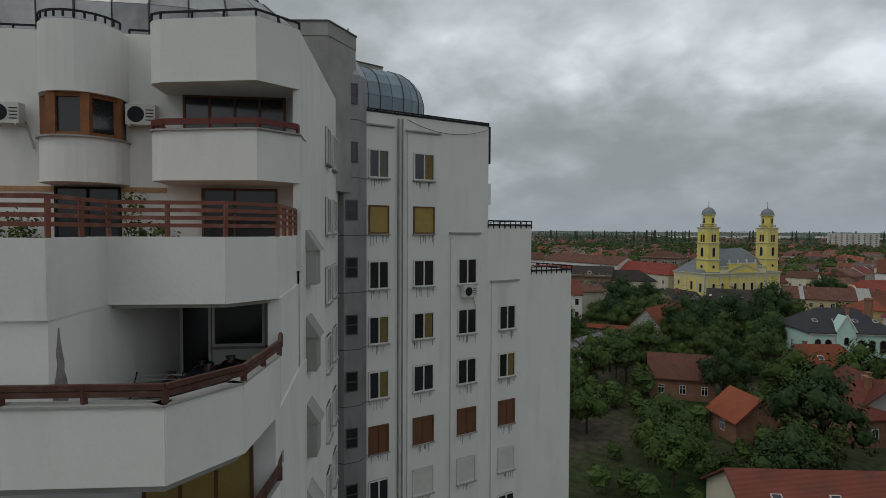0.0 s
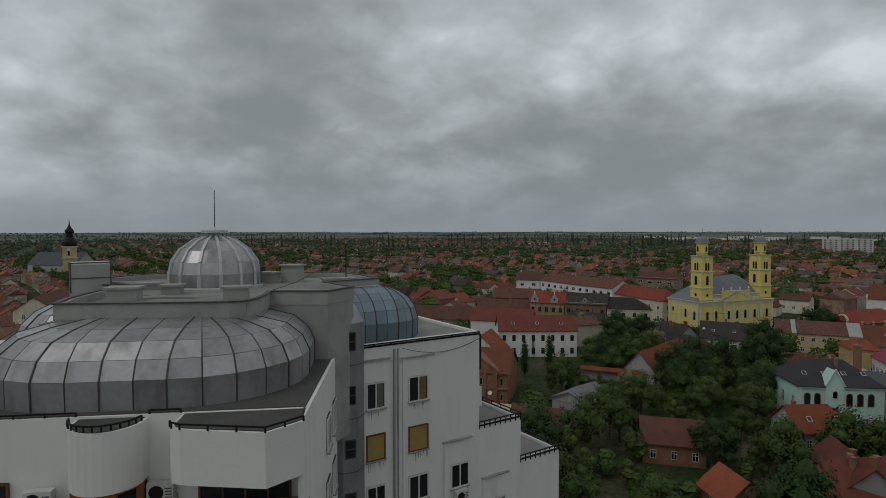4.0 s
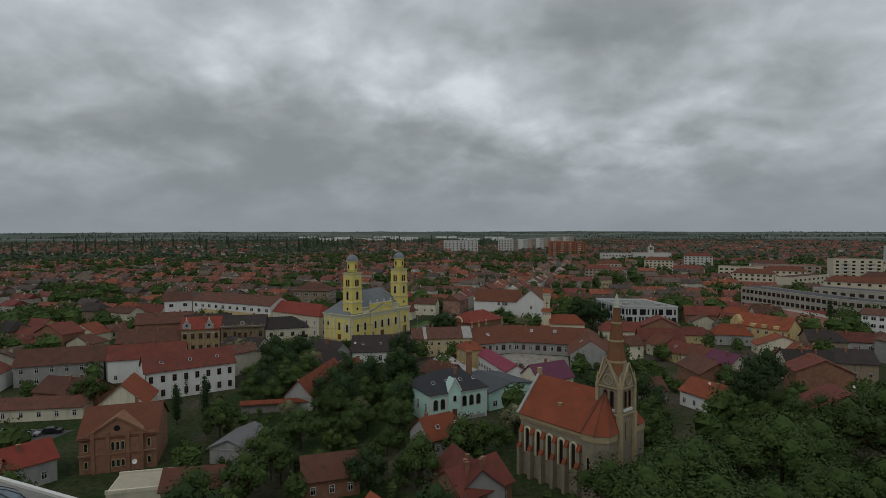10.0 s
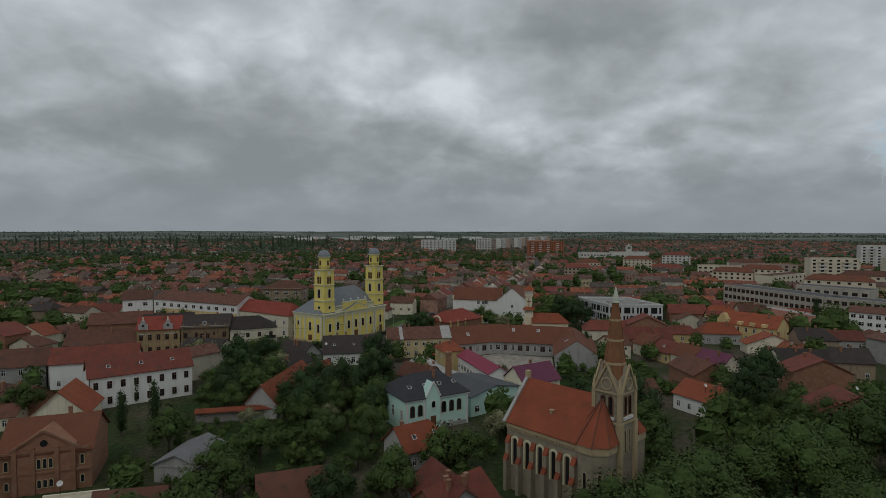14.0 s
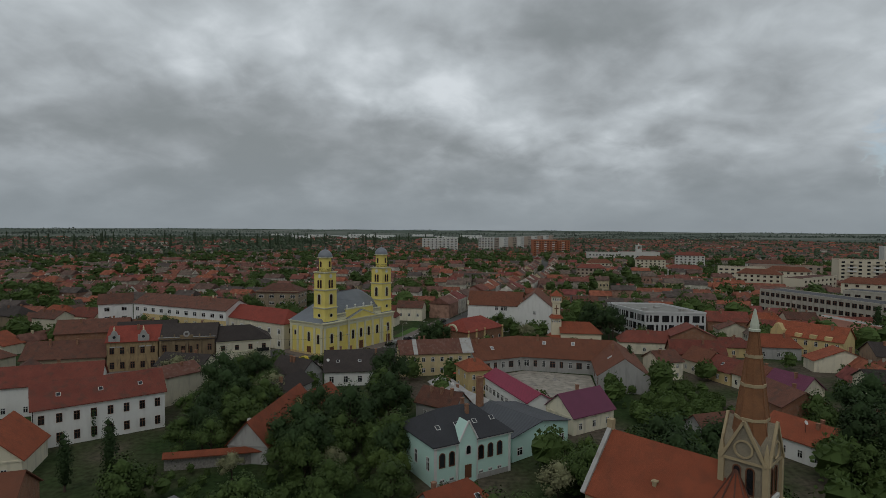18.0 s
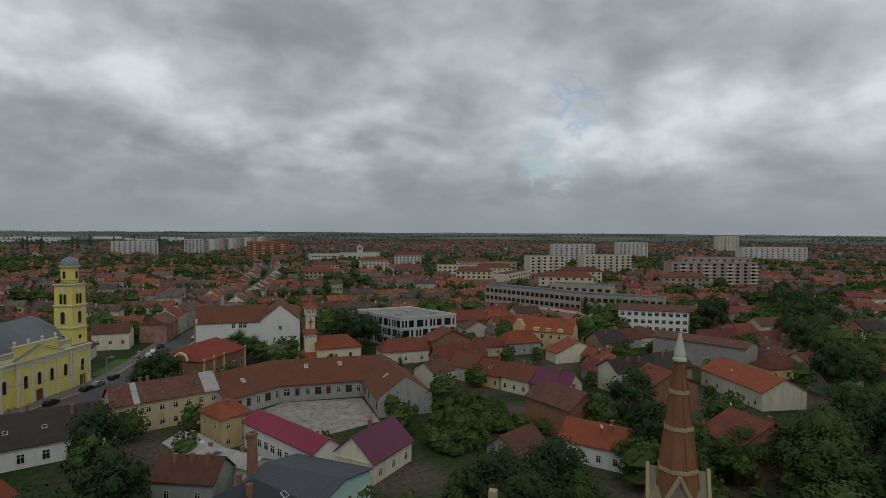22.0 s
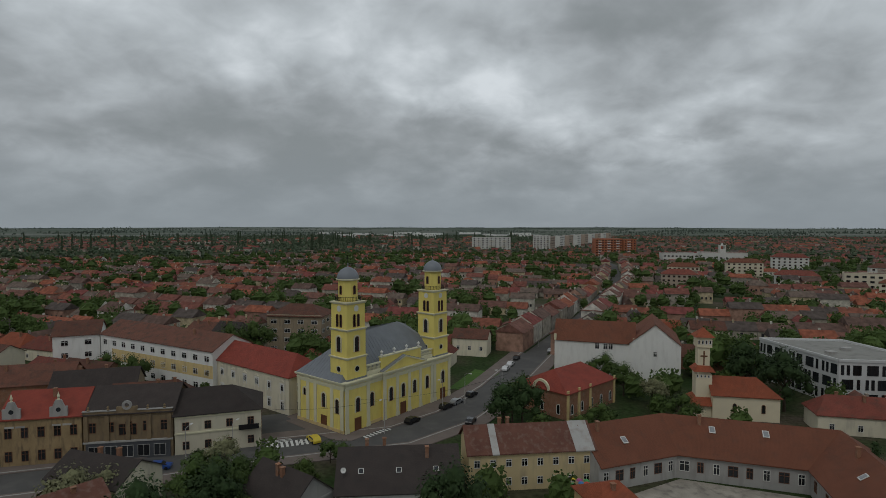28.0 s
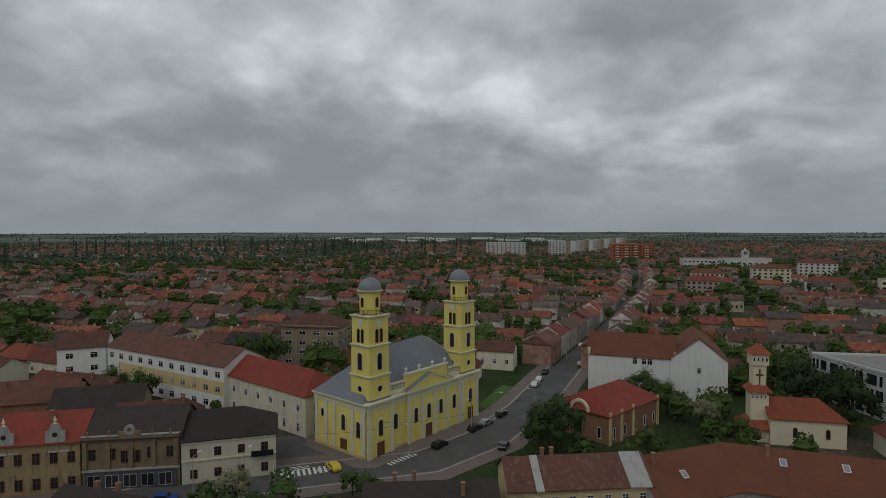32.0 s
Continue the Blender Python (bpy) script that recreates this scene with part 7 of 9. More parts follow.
put((-10, 187), (-5.5, 173.5), 6.5, 4.2, 5.4, STUCCO_GREY, SHEET_PALE, "shed row with pale corrugated sheet roof", bays=0, chimneys=3)
put((-3, 174.5), (2.5, 166.5), 5, 4.0, 5.2, STUCCO_WHITE, SHEET_PALE, "low white annex with pale sheet roof", bays=2, chimneys=1)
put((-13, 170), (-4, 163.5), 7, 4.2, 7.2, STUCCO_GREY, TILE_BROWN, "old brown-roofed house behind the villa", bays=2, chimneys=3)
SLATE_DARK = mat("roof_slate_dark", (0.045, 0.045, 0.05), 0.75, var=0.2, scale=0.4, rows=4.0)
# mint villa
villa = put((-8.2, 132.2), (6.2, 140.6), 13.5, 7.8, 11.8, STUCCO_MINT, SLATE_DARK, "mint green villa with slate roof, white trim and a stepped gable", "villa", hip=(4.5, 4.5), floors=1, bays=0, side=(3, 0), win=(1.1, 2.5), first=3.5, chimneys=2, dormers=4)
for x in (1.6, 3.6, 9.9, 12.0, 14.1):
    child("window", window_mesh(1.25, 2.7, True, FRAME_BROWN), villa, (x, -0.03, 3.6))
    child("basement_window", window_mesh(0.9, 0.6), villa, (x, -0.03, 1.0))
child("gable_bay", Shape().box(5.0, -0.5, -0.5, 8.6, 2.0, 8.0).mesh("gable_bay", STUCCO_MINT), villa)
child("gable_top", Shape().add([(5.0, -0.5, 8.0), (8.6, -0.5, 8.0), (6.8, -0.5, 11.2), (5.0, 2.6, 8.0), (8.6, 2.6, 8.0), (6.8, 2.6, 11.2)], [(0, 1, 2), (0, 2, 5, 3), (1, 4, 5, 2), (5, 4, 3)]).mesh("gable_top", STUCCO_MINT), villa)
for s_ in (-1, 1):
    child("gable_trim", Shape().beam((6.8 + s_ * 1.95, -0.6, 7.9), (6.8, -0.6, 11.4), 0.26).mesh("gable_trim", FRAME_WHITE), villa)
child("oculus", window_mesh(1.2, 1.8, True), villa, (6.8, -0.53, 5.2))
child("entrance", Shape().box(6.1, -0.56, 0.9, 7.5, -0.4, 3.4).mesh("entrance", FRAME_BROWN), villa)
child("eave_trim", Shape().box(-0.2, -0.35, 7.3, 17, 0, 7.7).mesh("eave_trim", FRAME_WHITE), villa)
for x in (0.2, 4.7, 8.9, 16.4):
    child("quoin", Shape().box(x - 0.25, -0.14, 0, x + 0.25, 0, 7.3).mesh("quoin", FRAME_WHITE), villa)
child("plinth", Shape().box(-0.08, -0.1, -0.5, 16.75, 0, 0.95).mesh("plinth", STUCCO_GREY), villa)
put((-6.8, 112), (2.0, 118.5), 8.5, 4.0, 7.6, STUCCO_GREY, TILE_ORANGE, "orange-roofed house with skylights and chimney", bays=3, chimneys=1, dormers=2, hip=(0, 3))
put((-5.8, 98.5), (-0.8, 87), 9, 4.0, 7.8, STUCCO_GREY, TILE_RED, "red-roofed house with pale verges", bays=3, chimneys=2)
put((0.3, 85.5), (9, 93.5), 9, 4.0, 7.6, BRICK, TILE_RED, "brick house with dark red roof and chimneys", bays=3, chimneys=3)
put((-28.5, 92), (-19, 95.5), 7, 3.8, 7.0, BRICK, TILE_BROWN, "small brick cottage with brown tile roof", bays=3, chimneys=0)
put((-6.8, 44.8), (10, 56), 9, 4.6, 7.4, STUCCO_CREAM, TILE_RED, "long red tile roof with small dormer windows", bays=4, chimneys=0, dormers=4)
# white two-storey house and yard range behind it
o = put((-90.2, 148.6), (-70.3, 163.2), 10.5, 8.4, 12.4, STUCCO_WHITE, TILE_RED, "white two-storey house with a dark red tile roof", floors=2, bays=8, win=(1.1, 1.9), frame=FRAME_BROWN, chimneys=0, dormers=3)
child("downpipe", Shape().beam((0.15, -0.12, 0), (0.15, -0.12, 8.2), 0.14).mesh("downpipe", DARK_IRON), o)
lf = Shape()
leaf_cloud(random.Random(12), [(0, 0, 1.0 + 0.75 * k, 0.35) for k in range(8)], 260, 0.16, lf)
child("creeper", lf.mesh("creeper", LEAF_DARK), o, (10.7, -0.3, 0))
put((-113, 167), (-92, 175), 8, 7.6, 11.4, STUCCO_WHITE, TILE_RED, "rear range with dark red tile roof", bays=5, chimneys=1)
put((-88, 178), (-80.5, 172.5), 16, 7.4, 9.4, STUCCO_CREAM, RUST_SHEET, "rear wing under a patched rusty sheet roof", axis="y", bays=0, chimneys=1)
put((-139, 161), (-116.5, 170.5), 13, 6.6, 10.6, STUCCO_GREY, TILE_BROWN, "grey two-storey town house with a gateway", floors=2, bays=6, win=(1.1, 1.7), chimneys=1)
put((-116, 170.7), (-105.5, 175.5), 11, 6.6, 10.8, STUCCO_GREY, TILE_BROWN, "grey gabled town house with brown roof", axis="y", floors=2, bays=3, chimneys=0)
put((-150, 152), (-139.5, 155.5), 10, 5.6, 9.0, STUCCO_WHITE, TILE_RED, "white gabled house with red roof", axis="y", bays=1, chimneys=1)
put((-127, 128.5), (-98.5, 134.5), 6, 3.4, 5.4, STUCCO_CREAM, TILE_BROWN, "long low outbuilding with brown tile roof", bays=7, chimneys=1)
put((-93, 131.5), (-82, 134.8), 12, 4.2, 9.4, STUCCO_CREAM, TILE_ORANGE, "house with a steep orange tile roof and bare gable", axis="y", bays=2, chimneys=0)
# derelict brick barn with a gabled front
barn = put((-76.5, 101.5), (-63.3, 106.3), 14, 7.2, 11.6, BRICK, TILE_RUSSET, "derelict red-brick building with pale arched windows", "barn", axis="x", bays=0, chimneys=1)
child("gable_front", Shape().add([(2.2, -0.35, -0.5), (11.6, -0.35, -0.5), (11.6, -0.35, 8.2), (6.9, -0.35, 11.0), (2.2, -0.35, 8.2), (2.2, 3, -0.5), (11.6, 3, -0.5), (11.6, 3, 8.2), (6.9, 5.5, 11.0), (2.2, 3, 8.2)], [(0, 1, 2, 3, 4), (1, 6, 7, 2), (5, 0, 4, 9), (4, 3, 8, 9), (3, 2, 7, 8)]).mesh("gable_front", mat("flaking_plaster", (0.27, 0.135, 0.085), 0.95, var=0.3, scale=0.7, dirt=(0.22, 0.10, 0.06), dirt_amount=0.8)), barn)
for x in (2.5, 5.2, 8.8, 11.3):
    child("lesene", Shape().box(x - 0.35, -0.55, 0, x + 0.35, -0.3, 8.3).mesh("lesene", BRICK), barn)
for z in (3.6, 7.4):
    child("string_course", Shape().box(-0.1, -0.5, z, 13.9, -0.3, z + 0.35).mesh("string_course", BRICK), barn)
for x in (1.2, 6.1, 7.0, 7.9, 12.6):
    child("window", window_mesh(0.8, 1.9, True, STONE_TRIM), barn, (x, -0.38 if 2 < x < 12 else -0.03, 4.4))
    child("window", window_mesh(0.8, 1.6, True, STONE_TRIM), barn, (x, -0.38 if 2 < x < 12 else -0.03, 1.0))
child("oculus", Shape().add([(x, -0.37, z + 8.9) for x, _, z in disc(0.6)], [tuple(range(20))]).mesh("oculus", GLASS_DARK), barn, (6.9, 0, 0))
for s_ in (-1, 1):
    child("verge", Shape().beam((6.9 + s_ * 5.2, -0.45, 7.9), (6.9, -0.45, 11.2), 0.35).mesh("verge", BRICK), barn)
put((-84.5, 92), (-79.3, 99.2), 9, 4.6, 7.4, STUCCO_GREY, TILE_SCARLET, "lean house with bright red-orange roof", bays=2, chimneys=1)
put((-92, 84), (-83, 88), 9, 4.2, 7.0, STUCCO_CREAM, TILE_ORANGE, "house with bright red tile roof by the car park", bays=2, chimneys=0)
flat_block((-62, 87.5), (-53, 90), 8, 3.2, STUCCO_CREAM, "low garage with a pale flat roof", floors=1, bays=0, name="garage", roof=mat("pale_roof_felt", (0.45, 0.40, 0.30), 0.9, var=0.2))
put((-52.8, 88.5), (-43, 90.5), 6, 3.4, 6.0, STUCCO_GREY, TILE_BROWN, "low brown tiled shed beside the garage", bays=2, chimneys=0)
put((-53, 108), (-44.5, 107), 11, 3.4, 5.2, STUCCO_GREY, mat("grey_fibre_roof", (0.17, 0.165, 0.17), 0.9, var=0.2, scale=0.5, dirt=(0.12, 0.12, 0.11), dirt_amount=0.5), "long grey shed with a fibre-cement roof", bays=0, axis="y", chimneys=0)
put((-48.5, 143.5), (-40.5, 142.5), 27, 3.8, 8.2, STUCCO_GREY, TILE_ORANGE, "narrow house with a steep orange tile roof", axis="y", bays=1, chimneys=0)
wall = thing("garden_wall", -59, 139.4, 0, 13, "long low brick garden wall with red tile coping", "wall")
child("wall", Shape().box(0, 0, -0.3, 20, 0.5, 2.6).mesh("wall", PLASTER_BARE), wall)
child("coping", roof_shape(20, 1.6, 2.6, 3.3, over=0.2).mesh("coping", TILE_ORANGE), wall, (0, -0.55, 0))
# ---------------------------------------------------------------- right of the church
office = thing("office_building", 0, 0, 0, 0, "pale grey modern office block with wide dark windows and flat roof", "office building")
OA, OB, OC = Vector((76.4, 263.5)), Vector((100.5, 262.0)), Vector((69.5, 292.0))
OD = OB + OC - OA
taken(OA, OB, 29)
OFFICE_WALL = mat("office_render", (0.52, 0.52, 0.51), 0.85, var=0.06, scale=0.2)
child("wall", Shape().prism([OA, OB, OD, OC], -0.5, 12).mesh("wall", OFFICE_WALL), office)
child("roof", Shape().prism([OA * 0.97 + OD * 0.03, OB * 0.97 + OC * 0.03, OD * 0.97 + OA * 0.03, OC * 0.97 + OB * 0.03], 12, 12.1).mesh("roof", ROOF_FELT), office)
for a, b in ((OA, OB), (OB, OD), (OD, OC), (OC, OA)):
    child("parapet", Shape().beam((*a, 12.2), (*b, 12.2), 0.5, h=0.7).mesh("parapet", OFFICE_WALL), office)
for a, b, n in ((OA, OB, 4), (OC, OA, 5)):
    d = b - a
    ang = math.degrees(math.atan2(d.y, d.x))
    for fl in range(3):
        for k in range(n):
            for u, w in ((0.36, 0.46), (0.80, 0.13)) if (k + fl) % 2 else ((0.15, 0.13), (0.38, 0.13), (0.74, 0.34)):
                p = a + d * ((k + u) / n)
                child("window", window_mesh(w * d.length / n, 2.7, panes=1 if w < 0.2 else 3, frame=DARK_IRON, bar=False), office, (p.x, p.y, 0.7 + 3.8 * fl), ang)
for u, v in ((0.2, 0.3), (0.55, 0.5), (0.8, 0.25)):
    p = OA + (OB - OA) * u + (OC - OA) * v
    child("roof_plant", Shape().box(-1.3, -0.9, 12.1, 1.3, 0.9, 12.9).mesh("roof_plant", SHEET_PALE), office, (p.x, p.y, 0), 20)
o = put((118.5, 247), (132.5, 228.5), 12, 7.2, 11.6, STUCCO_OCHRE, TILE_ORANGE, "yellow house with orange roof and rounded dormers", floors=2, bays=7, win=(1.1, 1.7), chimneys=1)
child("end_gable", Shape().box(0.0, -1.0, -0.5, 4.4, 2, 9.0).prism([(0.4, -1.0), (4.0, -1.0), (4.0, 2), (0.4, 2)], 9.0, 11.2, top=[(1.6, -1.0), (2.8, -1.0), (2.8, 2), (1.6, 2)]).mesh("end_gable", STUCCO_OCHRE), o)
for k in range(3):
    child("dormer", Shape().box(8 + 4.8 * k, -0.3, 7.0, 10.2 + 4.8 * k, 1.6, 8.4).mesh("dormer", STUCCO_OCHRE), o)
put((72, 217.5), (75.0, 208.5), 9, 4.4, 7.8, STUCCO_CREAM, TILE_RUSSET, "low cream row house with russet tile roof", bays=3, chimneys=1)
put((75.2, 208.1), (78.3, 199.0), 8.5, 3.9, 7.2, STUCCO_OCHRE, TILE_RED, "low ochre row house with red tile roof", bays=3, chimneys=1, dormers=1)
put((78.5, 198.6), (81.5, 189.5), 9, 4.3, 7.5, STUCCO_CREAM, TILE_RUSSET, "low cream row house with mottled tile roof", bays=3, chimneys=2)
put((82, 188.5), (86, 178.5), 9, 4.2, 7.6, STUCCO_CREAM, SHEET_PURPLE, "row house with purple-red roof and a solar panel", bays=3, chimneys=1)
put((59.8, 204.6), (67.5, 206.6), 9, 5.6, 8.2, STUCCO_CREAM, TILE_BROWN, "cream two-storey house with peeling gable wall", floors=2, bays=2, win=(0.9, 1.2), chimneys=1)
put((67, 171.5), (68.5, 158), 11, 7.0, 10.0, BRICK, TILE_BROWN, "bare brick house with brown roof", bays=0, chimneys=1)
put((60.5, 152), (66.5, 140.5), 10, 4.2, 7.2, STUCCO_WHITE, TILE_ORANGE, "white cottage with mottled orange tile roof", bays=4, chimneys=2)
put((48, 150), (57.4, 152.8), 7, 3.8, 6.6, STUCCO_GREY, TILE_BROWN, "weathered cottage in the garden", bays=2, chimneys=0)
put((136, 175), (127, 150.5), 13, 5, 8.2, STUCCO_CREAM, TILE_ORANGE, "long hall with bright orange tile roof", bays=5, chimneys=0)
put((152, 207), (160, 176.5), 12, 8.2, 9.6, CONCRETE, RUST_SHEET, "grey concrete warehouse with rusty sheet roof", "warehouse", bays=0, chimneys=0)
FACTORY_WALL = mat("factory_concrete", (0.40, 0.37, 0.31), 0.92, var=0.15, scale=0.3, dirt=(0.22, 0.2, 0.18), dirt_amount=0.5, streak=1)
FACTORY_ROOF = mat("factory_roof_felt", (0.085, 0.085, 0.09), 0.9, var=0.2)
o = flat_block((171, 347), (189, 285), 14, 13.2, FACTORY_WALL, "long grey concrete factory with rows of windows", 3, 20, (2.2, 2.1), "factory", frame=FRAME_BROWN, roof=FACTORY_ROOF, first=1.6, piers=True)
flat_block((189.5, 284), (212, 252), 14, 13.2, FACTORY_WALL, "grey concrete factory end with rows of windows", 3, 12, (2.2, 2.1), "factory", frame=FRAME_BROWN, roof=FACTORY_ROOF, first=1.6, piers=True)
flat_block((196, 318), (216, 290), 12, 16, FACTORY_WALL, "taller grey concrete factory hall", 4, 8, (2.4, 1.8), "factory", frame=FRAME_BROWN, roof=FACTORY_ROOF)
flat_block((160, 287), (166.5, 254), 7, 7.8, PINK, "salmon pink blank warehouse wall", 1, 0, name="warehouse")
o = put((170, 240.5), (190, 221), 11, 12.6, 14.6, STUCCO_WHITE, RUST_SHEET, "white four-storey school block with rusty roof", "school", floors=4, bays=10, win=(1.7, 1.6), chimneys=0)
flat_block((-98, 313), (-77, 311.5), 14, 14, STUCCO_BROWN, "brown four-storey block with balconies", 4, 4, (2.4, 1.5), side=(0, 3))
roof_o = child("hip_roof", roof_shape(21, 14, 14.0, 17.5, (6, 6), over=0.6).mesh("hip_roof", TILE_BROWN), [o2 for o2 in scene.objects if o2.get("label", "").startswith("brown four-storey")][0])
# ---------------------------------------------------------------- left edge
put((-232, 70), (-214.5, 65.5), 11, 8.0, 11.4, STUCCO_OCHRE, TILE_BROWN, "yellow two-storey house with brown roof", floors=2, bays=4, side=(0, 2), chimneys=1)
put((-268, 84), (-243, 66), 13, 11.5, 16, STUCCO_CREAM, TILE_BROWN, "tall cream corner house with a brown roof", floors=3, bays=6, side=(0, 2), chimneys=2)
put((-163.5, 98.4), (-143, 103.0), 13, 11.6, 15.2, STUCCO_WHITE, TILE_RED, "tall house with a blank white fire wall and red roof", bays=0, hip=(0, 4), chimneys=2)
put((-136, 103), (-121, 120), 12, 4.6, 8.6, STUCCO_CREAM, TILE_SCARLET, "long low house with a bright red tile roof", bays=5, chimneys=1)
put((-262, 112), (-243, 118), 9, 5.5, 6.3, STUCCO_WHITE, SHEET_PALE, "pale flat-pitched workshop with a light sheet roof", bays=4, chimneys=1)
put((-206, 96), (-186, 84), 10, 3.6, 7.4, BRICK, TILE_BROWN, "ruined low brick range with brown roof", bays=3, chimneys=0)
put((-171, 138), (-151, 152), 11, 6.6, 10.4, STUCCO_MINT, TILE_ORANGE, "pale green house with orange roof and gateway", floors=2, bays=5, win=(1.1, 1.6))
put((-170, 38), (-158, 56), 14, 5.6, 9.4, STUCCO_GREY, TILE_BROWN, "low house with a wide brown tile roof", bays=4, chimneys=2)
# ---------------------------------------------------------------- landmarks far off
clock = thing("clock_tower", -502, 182, 0, 60, "ochre baroque church tower with a dark onion spire", "church tower")
child("shaft", Shape().box(-4.2, -4.2, 0, 4.2, 4.2, 27).mesh("shaft", STUCCO_OCHRE), clock)
child("cornice", ledge(Shape(), -4.2, -4.2, 4.2, 4.2, 18, 0.9, 0.8).mesh("cornice", TRIM_CREAM), clock)
child("cornice", ledge(Shape(), -4.2, -4.2, 4.2, 4.2, 27, 0.9, 0.8).mesh("cornice", TRIM_CREAM), clock)
child("spire", Shape().lathe([(4.6, 27.8), (5.2, 29.5), (5.0, 31.5), (3.6, 34), (2.4, 35), (2.3, 38), (3.2, 39), (3.0, 40.5), (1.6, 42.5), (0.6, 44.5), (0.3, 47), (0, 50)], 12).mesh("spire", DARK_IRON), clock)
for rz, dx, dy in ((0, 0, -1), (90, 1, 0), (-90, -1, 0)):
    child("window", window_mesh(1.8, 4.5, True), clock, (dx * 4.23, dy * 4.23, 20.5), rz)
    child("clock", Shape().add([(x * 1.6, -0.05, z * 1.6) for x, _, z in disc(0.8)], [tuple(range(20))]).mesh("clock", CLOCK_FACE), clock, (dx * 4.23, dy * 4.23, 25.6), rz)
put((-560, 172), (-508, 188), 20, 12, 22, STUCCO_GREY, SLATE, "long church nave with a steep slate roof", "church", bays=6, win=(1.5, 4), chimneys=0)
for p, q, d, h, m_, lab, fl, b in (
        ((-40, 1088), (26, 1092), 20, 26, BLOCK_W, "ten-storey white slab with dark balconies", 8, 9),
        ((65, 1095), (92, 1090), 24, 29, BLOCK_W, "rounded white apartment tower with balconies", 9, 5),
        ((150, 985), (190, 985), 26, 27, BLOCK_R, "orange-red and white hotel block", 7, 9),
        ((192, 983), (212, 990), 22, 26, BLOCK_R, "brick-red hotel wing with windows", 7, 4),
        ((195, 803), (235, 800), 20, 14, BLOCK_W, "white building with a magenta roof", 3, 9),
        ((238, 800), (288, 792), 24, 15, BLOCK_W, "white curved civic building with windows", 2, 8),
        ((470, 640), (520, 617), 18, 29, BLOCK_W, "white high-rise slab with balconies", 9, 8),
        ((640, 690), (682, 671), 18, 29, BLOCK_W, "white high-rise slab with dark strips", 8, 7),
        ((322, 499), (358, 490), 14, 22, BLOCK_C, "cream apartment block with pink edges", 7, 6),
        ((385, 492), (437, 479), 14, 22, BLOCK_C, "cream apartment block with balconies", 7, 8),
        ((356, 364), (419, 334), 14, 22, BLOCK_B, "brown-grey apartment block with balconies", 8, 11),
        ((1105, 846), (1147, 829), 20, 37, BLOCK_C, "tall cream tower block with windows", 9, 5),
        ((730, 548), (817, 509), 18, 25, BLOCK_W, "long white high-rise slab with windows", 7, 12),
        ((255, 440), (300, 470), 14, 11, BLOCK_C, "low cream block with pale roof", 3, 8),
        ((235, 525), (268, 510), 12, 14, BLOCK_C, "yellowish apartment block with balconies", 4, 8),
        ((285, 560), (340, 545), 14, 13, BLOCK_B, "grey-brown apartment block with balconies", 4, 9),
        ((440, 420), (500, 390), 14, 22, BLOCK_B, "brown apartment block in a row", 6, 9)):
    flat_block(p, q, d, h, m_, lab, fl, b, (2.4, 1.5), group="distant apartment blocks", frame=GLASS_DARK, balconies=h > 20, roof=TILE_BROWN if h < 26 else None)
for k in range(9):
    x, y = 96 + 26 * k, 1120 + 62 * k
    flat_block((x, y), (x + 14, y + 40), 14, 27, BLOCK_W if k % 2 else BLOCK_B, "apartment block along the far boulevard", 6, 5, (3.0, 1.6), group="boulevard blocks", frame=GLASS_DARK)
wt = thing("white_bell_tower", 262, 800, 0, 0, "slender white modern bell tower", "tower")
child("shaft", Shape().box(-3.4, -2.6, 0, 3.4, 2.6, 19).mesh("shaft", BLOCK_W), wt)
for x in (-3.4, 2.2):
    child("pylon", Shape().box(x, -2.6, 19, x + 1.2, 2.6, 23).mesh("pylon", BLOCK_W), wt)
child("cap", Shape().box(-3.4, -2.6, 23, 3.4, 2.6, 24.2).prism([(-1.2, -1.0), (1.2, -1.0), (1.2, 1.0), (-1.2, 1.0)], 24.2, 27, top=[(-0.2, -0.2), (0.2, -0.2), (0.2, 0.2), (-0.2, 0.2)]).mesh("cap", BLOCK_W), wt)


for p, q, fl, wl, rf in (((222, 470), (246, 452), 4, BLOCK_C, TILE_RUSSET), ((262, 500), (290, 484), 4, BLOCK_C, TILE_RUSSET), ((205, 560), (232, 548), 3, BLOCK_W, TILE_RED), ((300, 430), (330, 412), 4, BLOCK_C, TILE_BROWN),
                          ((250, 395), (282, 372), 4, BLOCK_C, TILE_RUSSET), ((300, 600), (332, 585), 4, BLOCK_W, TILE_BROWN), ((210, 660), (240, 652), 4, BLOCK_C, TILE_RUSSET), ((330, 350), (356, 330), 4, BLOCK_B, TILE_BROWN),
                          ((120, 560), (145, 553), 3, BLOCK_B, TILE_RED), ((270, 700), (300, 688), 5, BLOCK_W, TILE_RED), ((150, 640), (176, 634), 3, BLOCK_C, TILE_RUSSET), ((365, 560), (400, 545), 5, BLOCK_C, TILE_RUSSET)):
    put(p, q, 12, 3.0 * fl + 0.8, 3.0 * fl + 4.2, wl, rf, "cream mid-rise apartment block with a low tiled roof", "apartment_building", hip=(5, 5), floors=fl, bays=7, win=(1.8, 1.5), first=0.9, chimneys=1, cornice=False, group="mid-rise blocks", frame=FRAME_BROWN)
put((-17.2, 81.5), (-13.0, 76.8), 6.5, 3.2, 6.0, BRICK, TILE_ORANGE, "tiny brick cottage with a patchy orange tile roof", bays=1, chimneys=0)
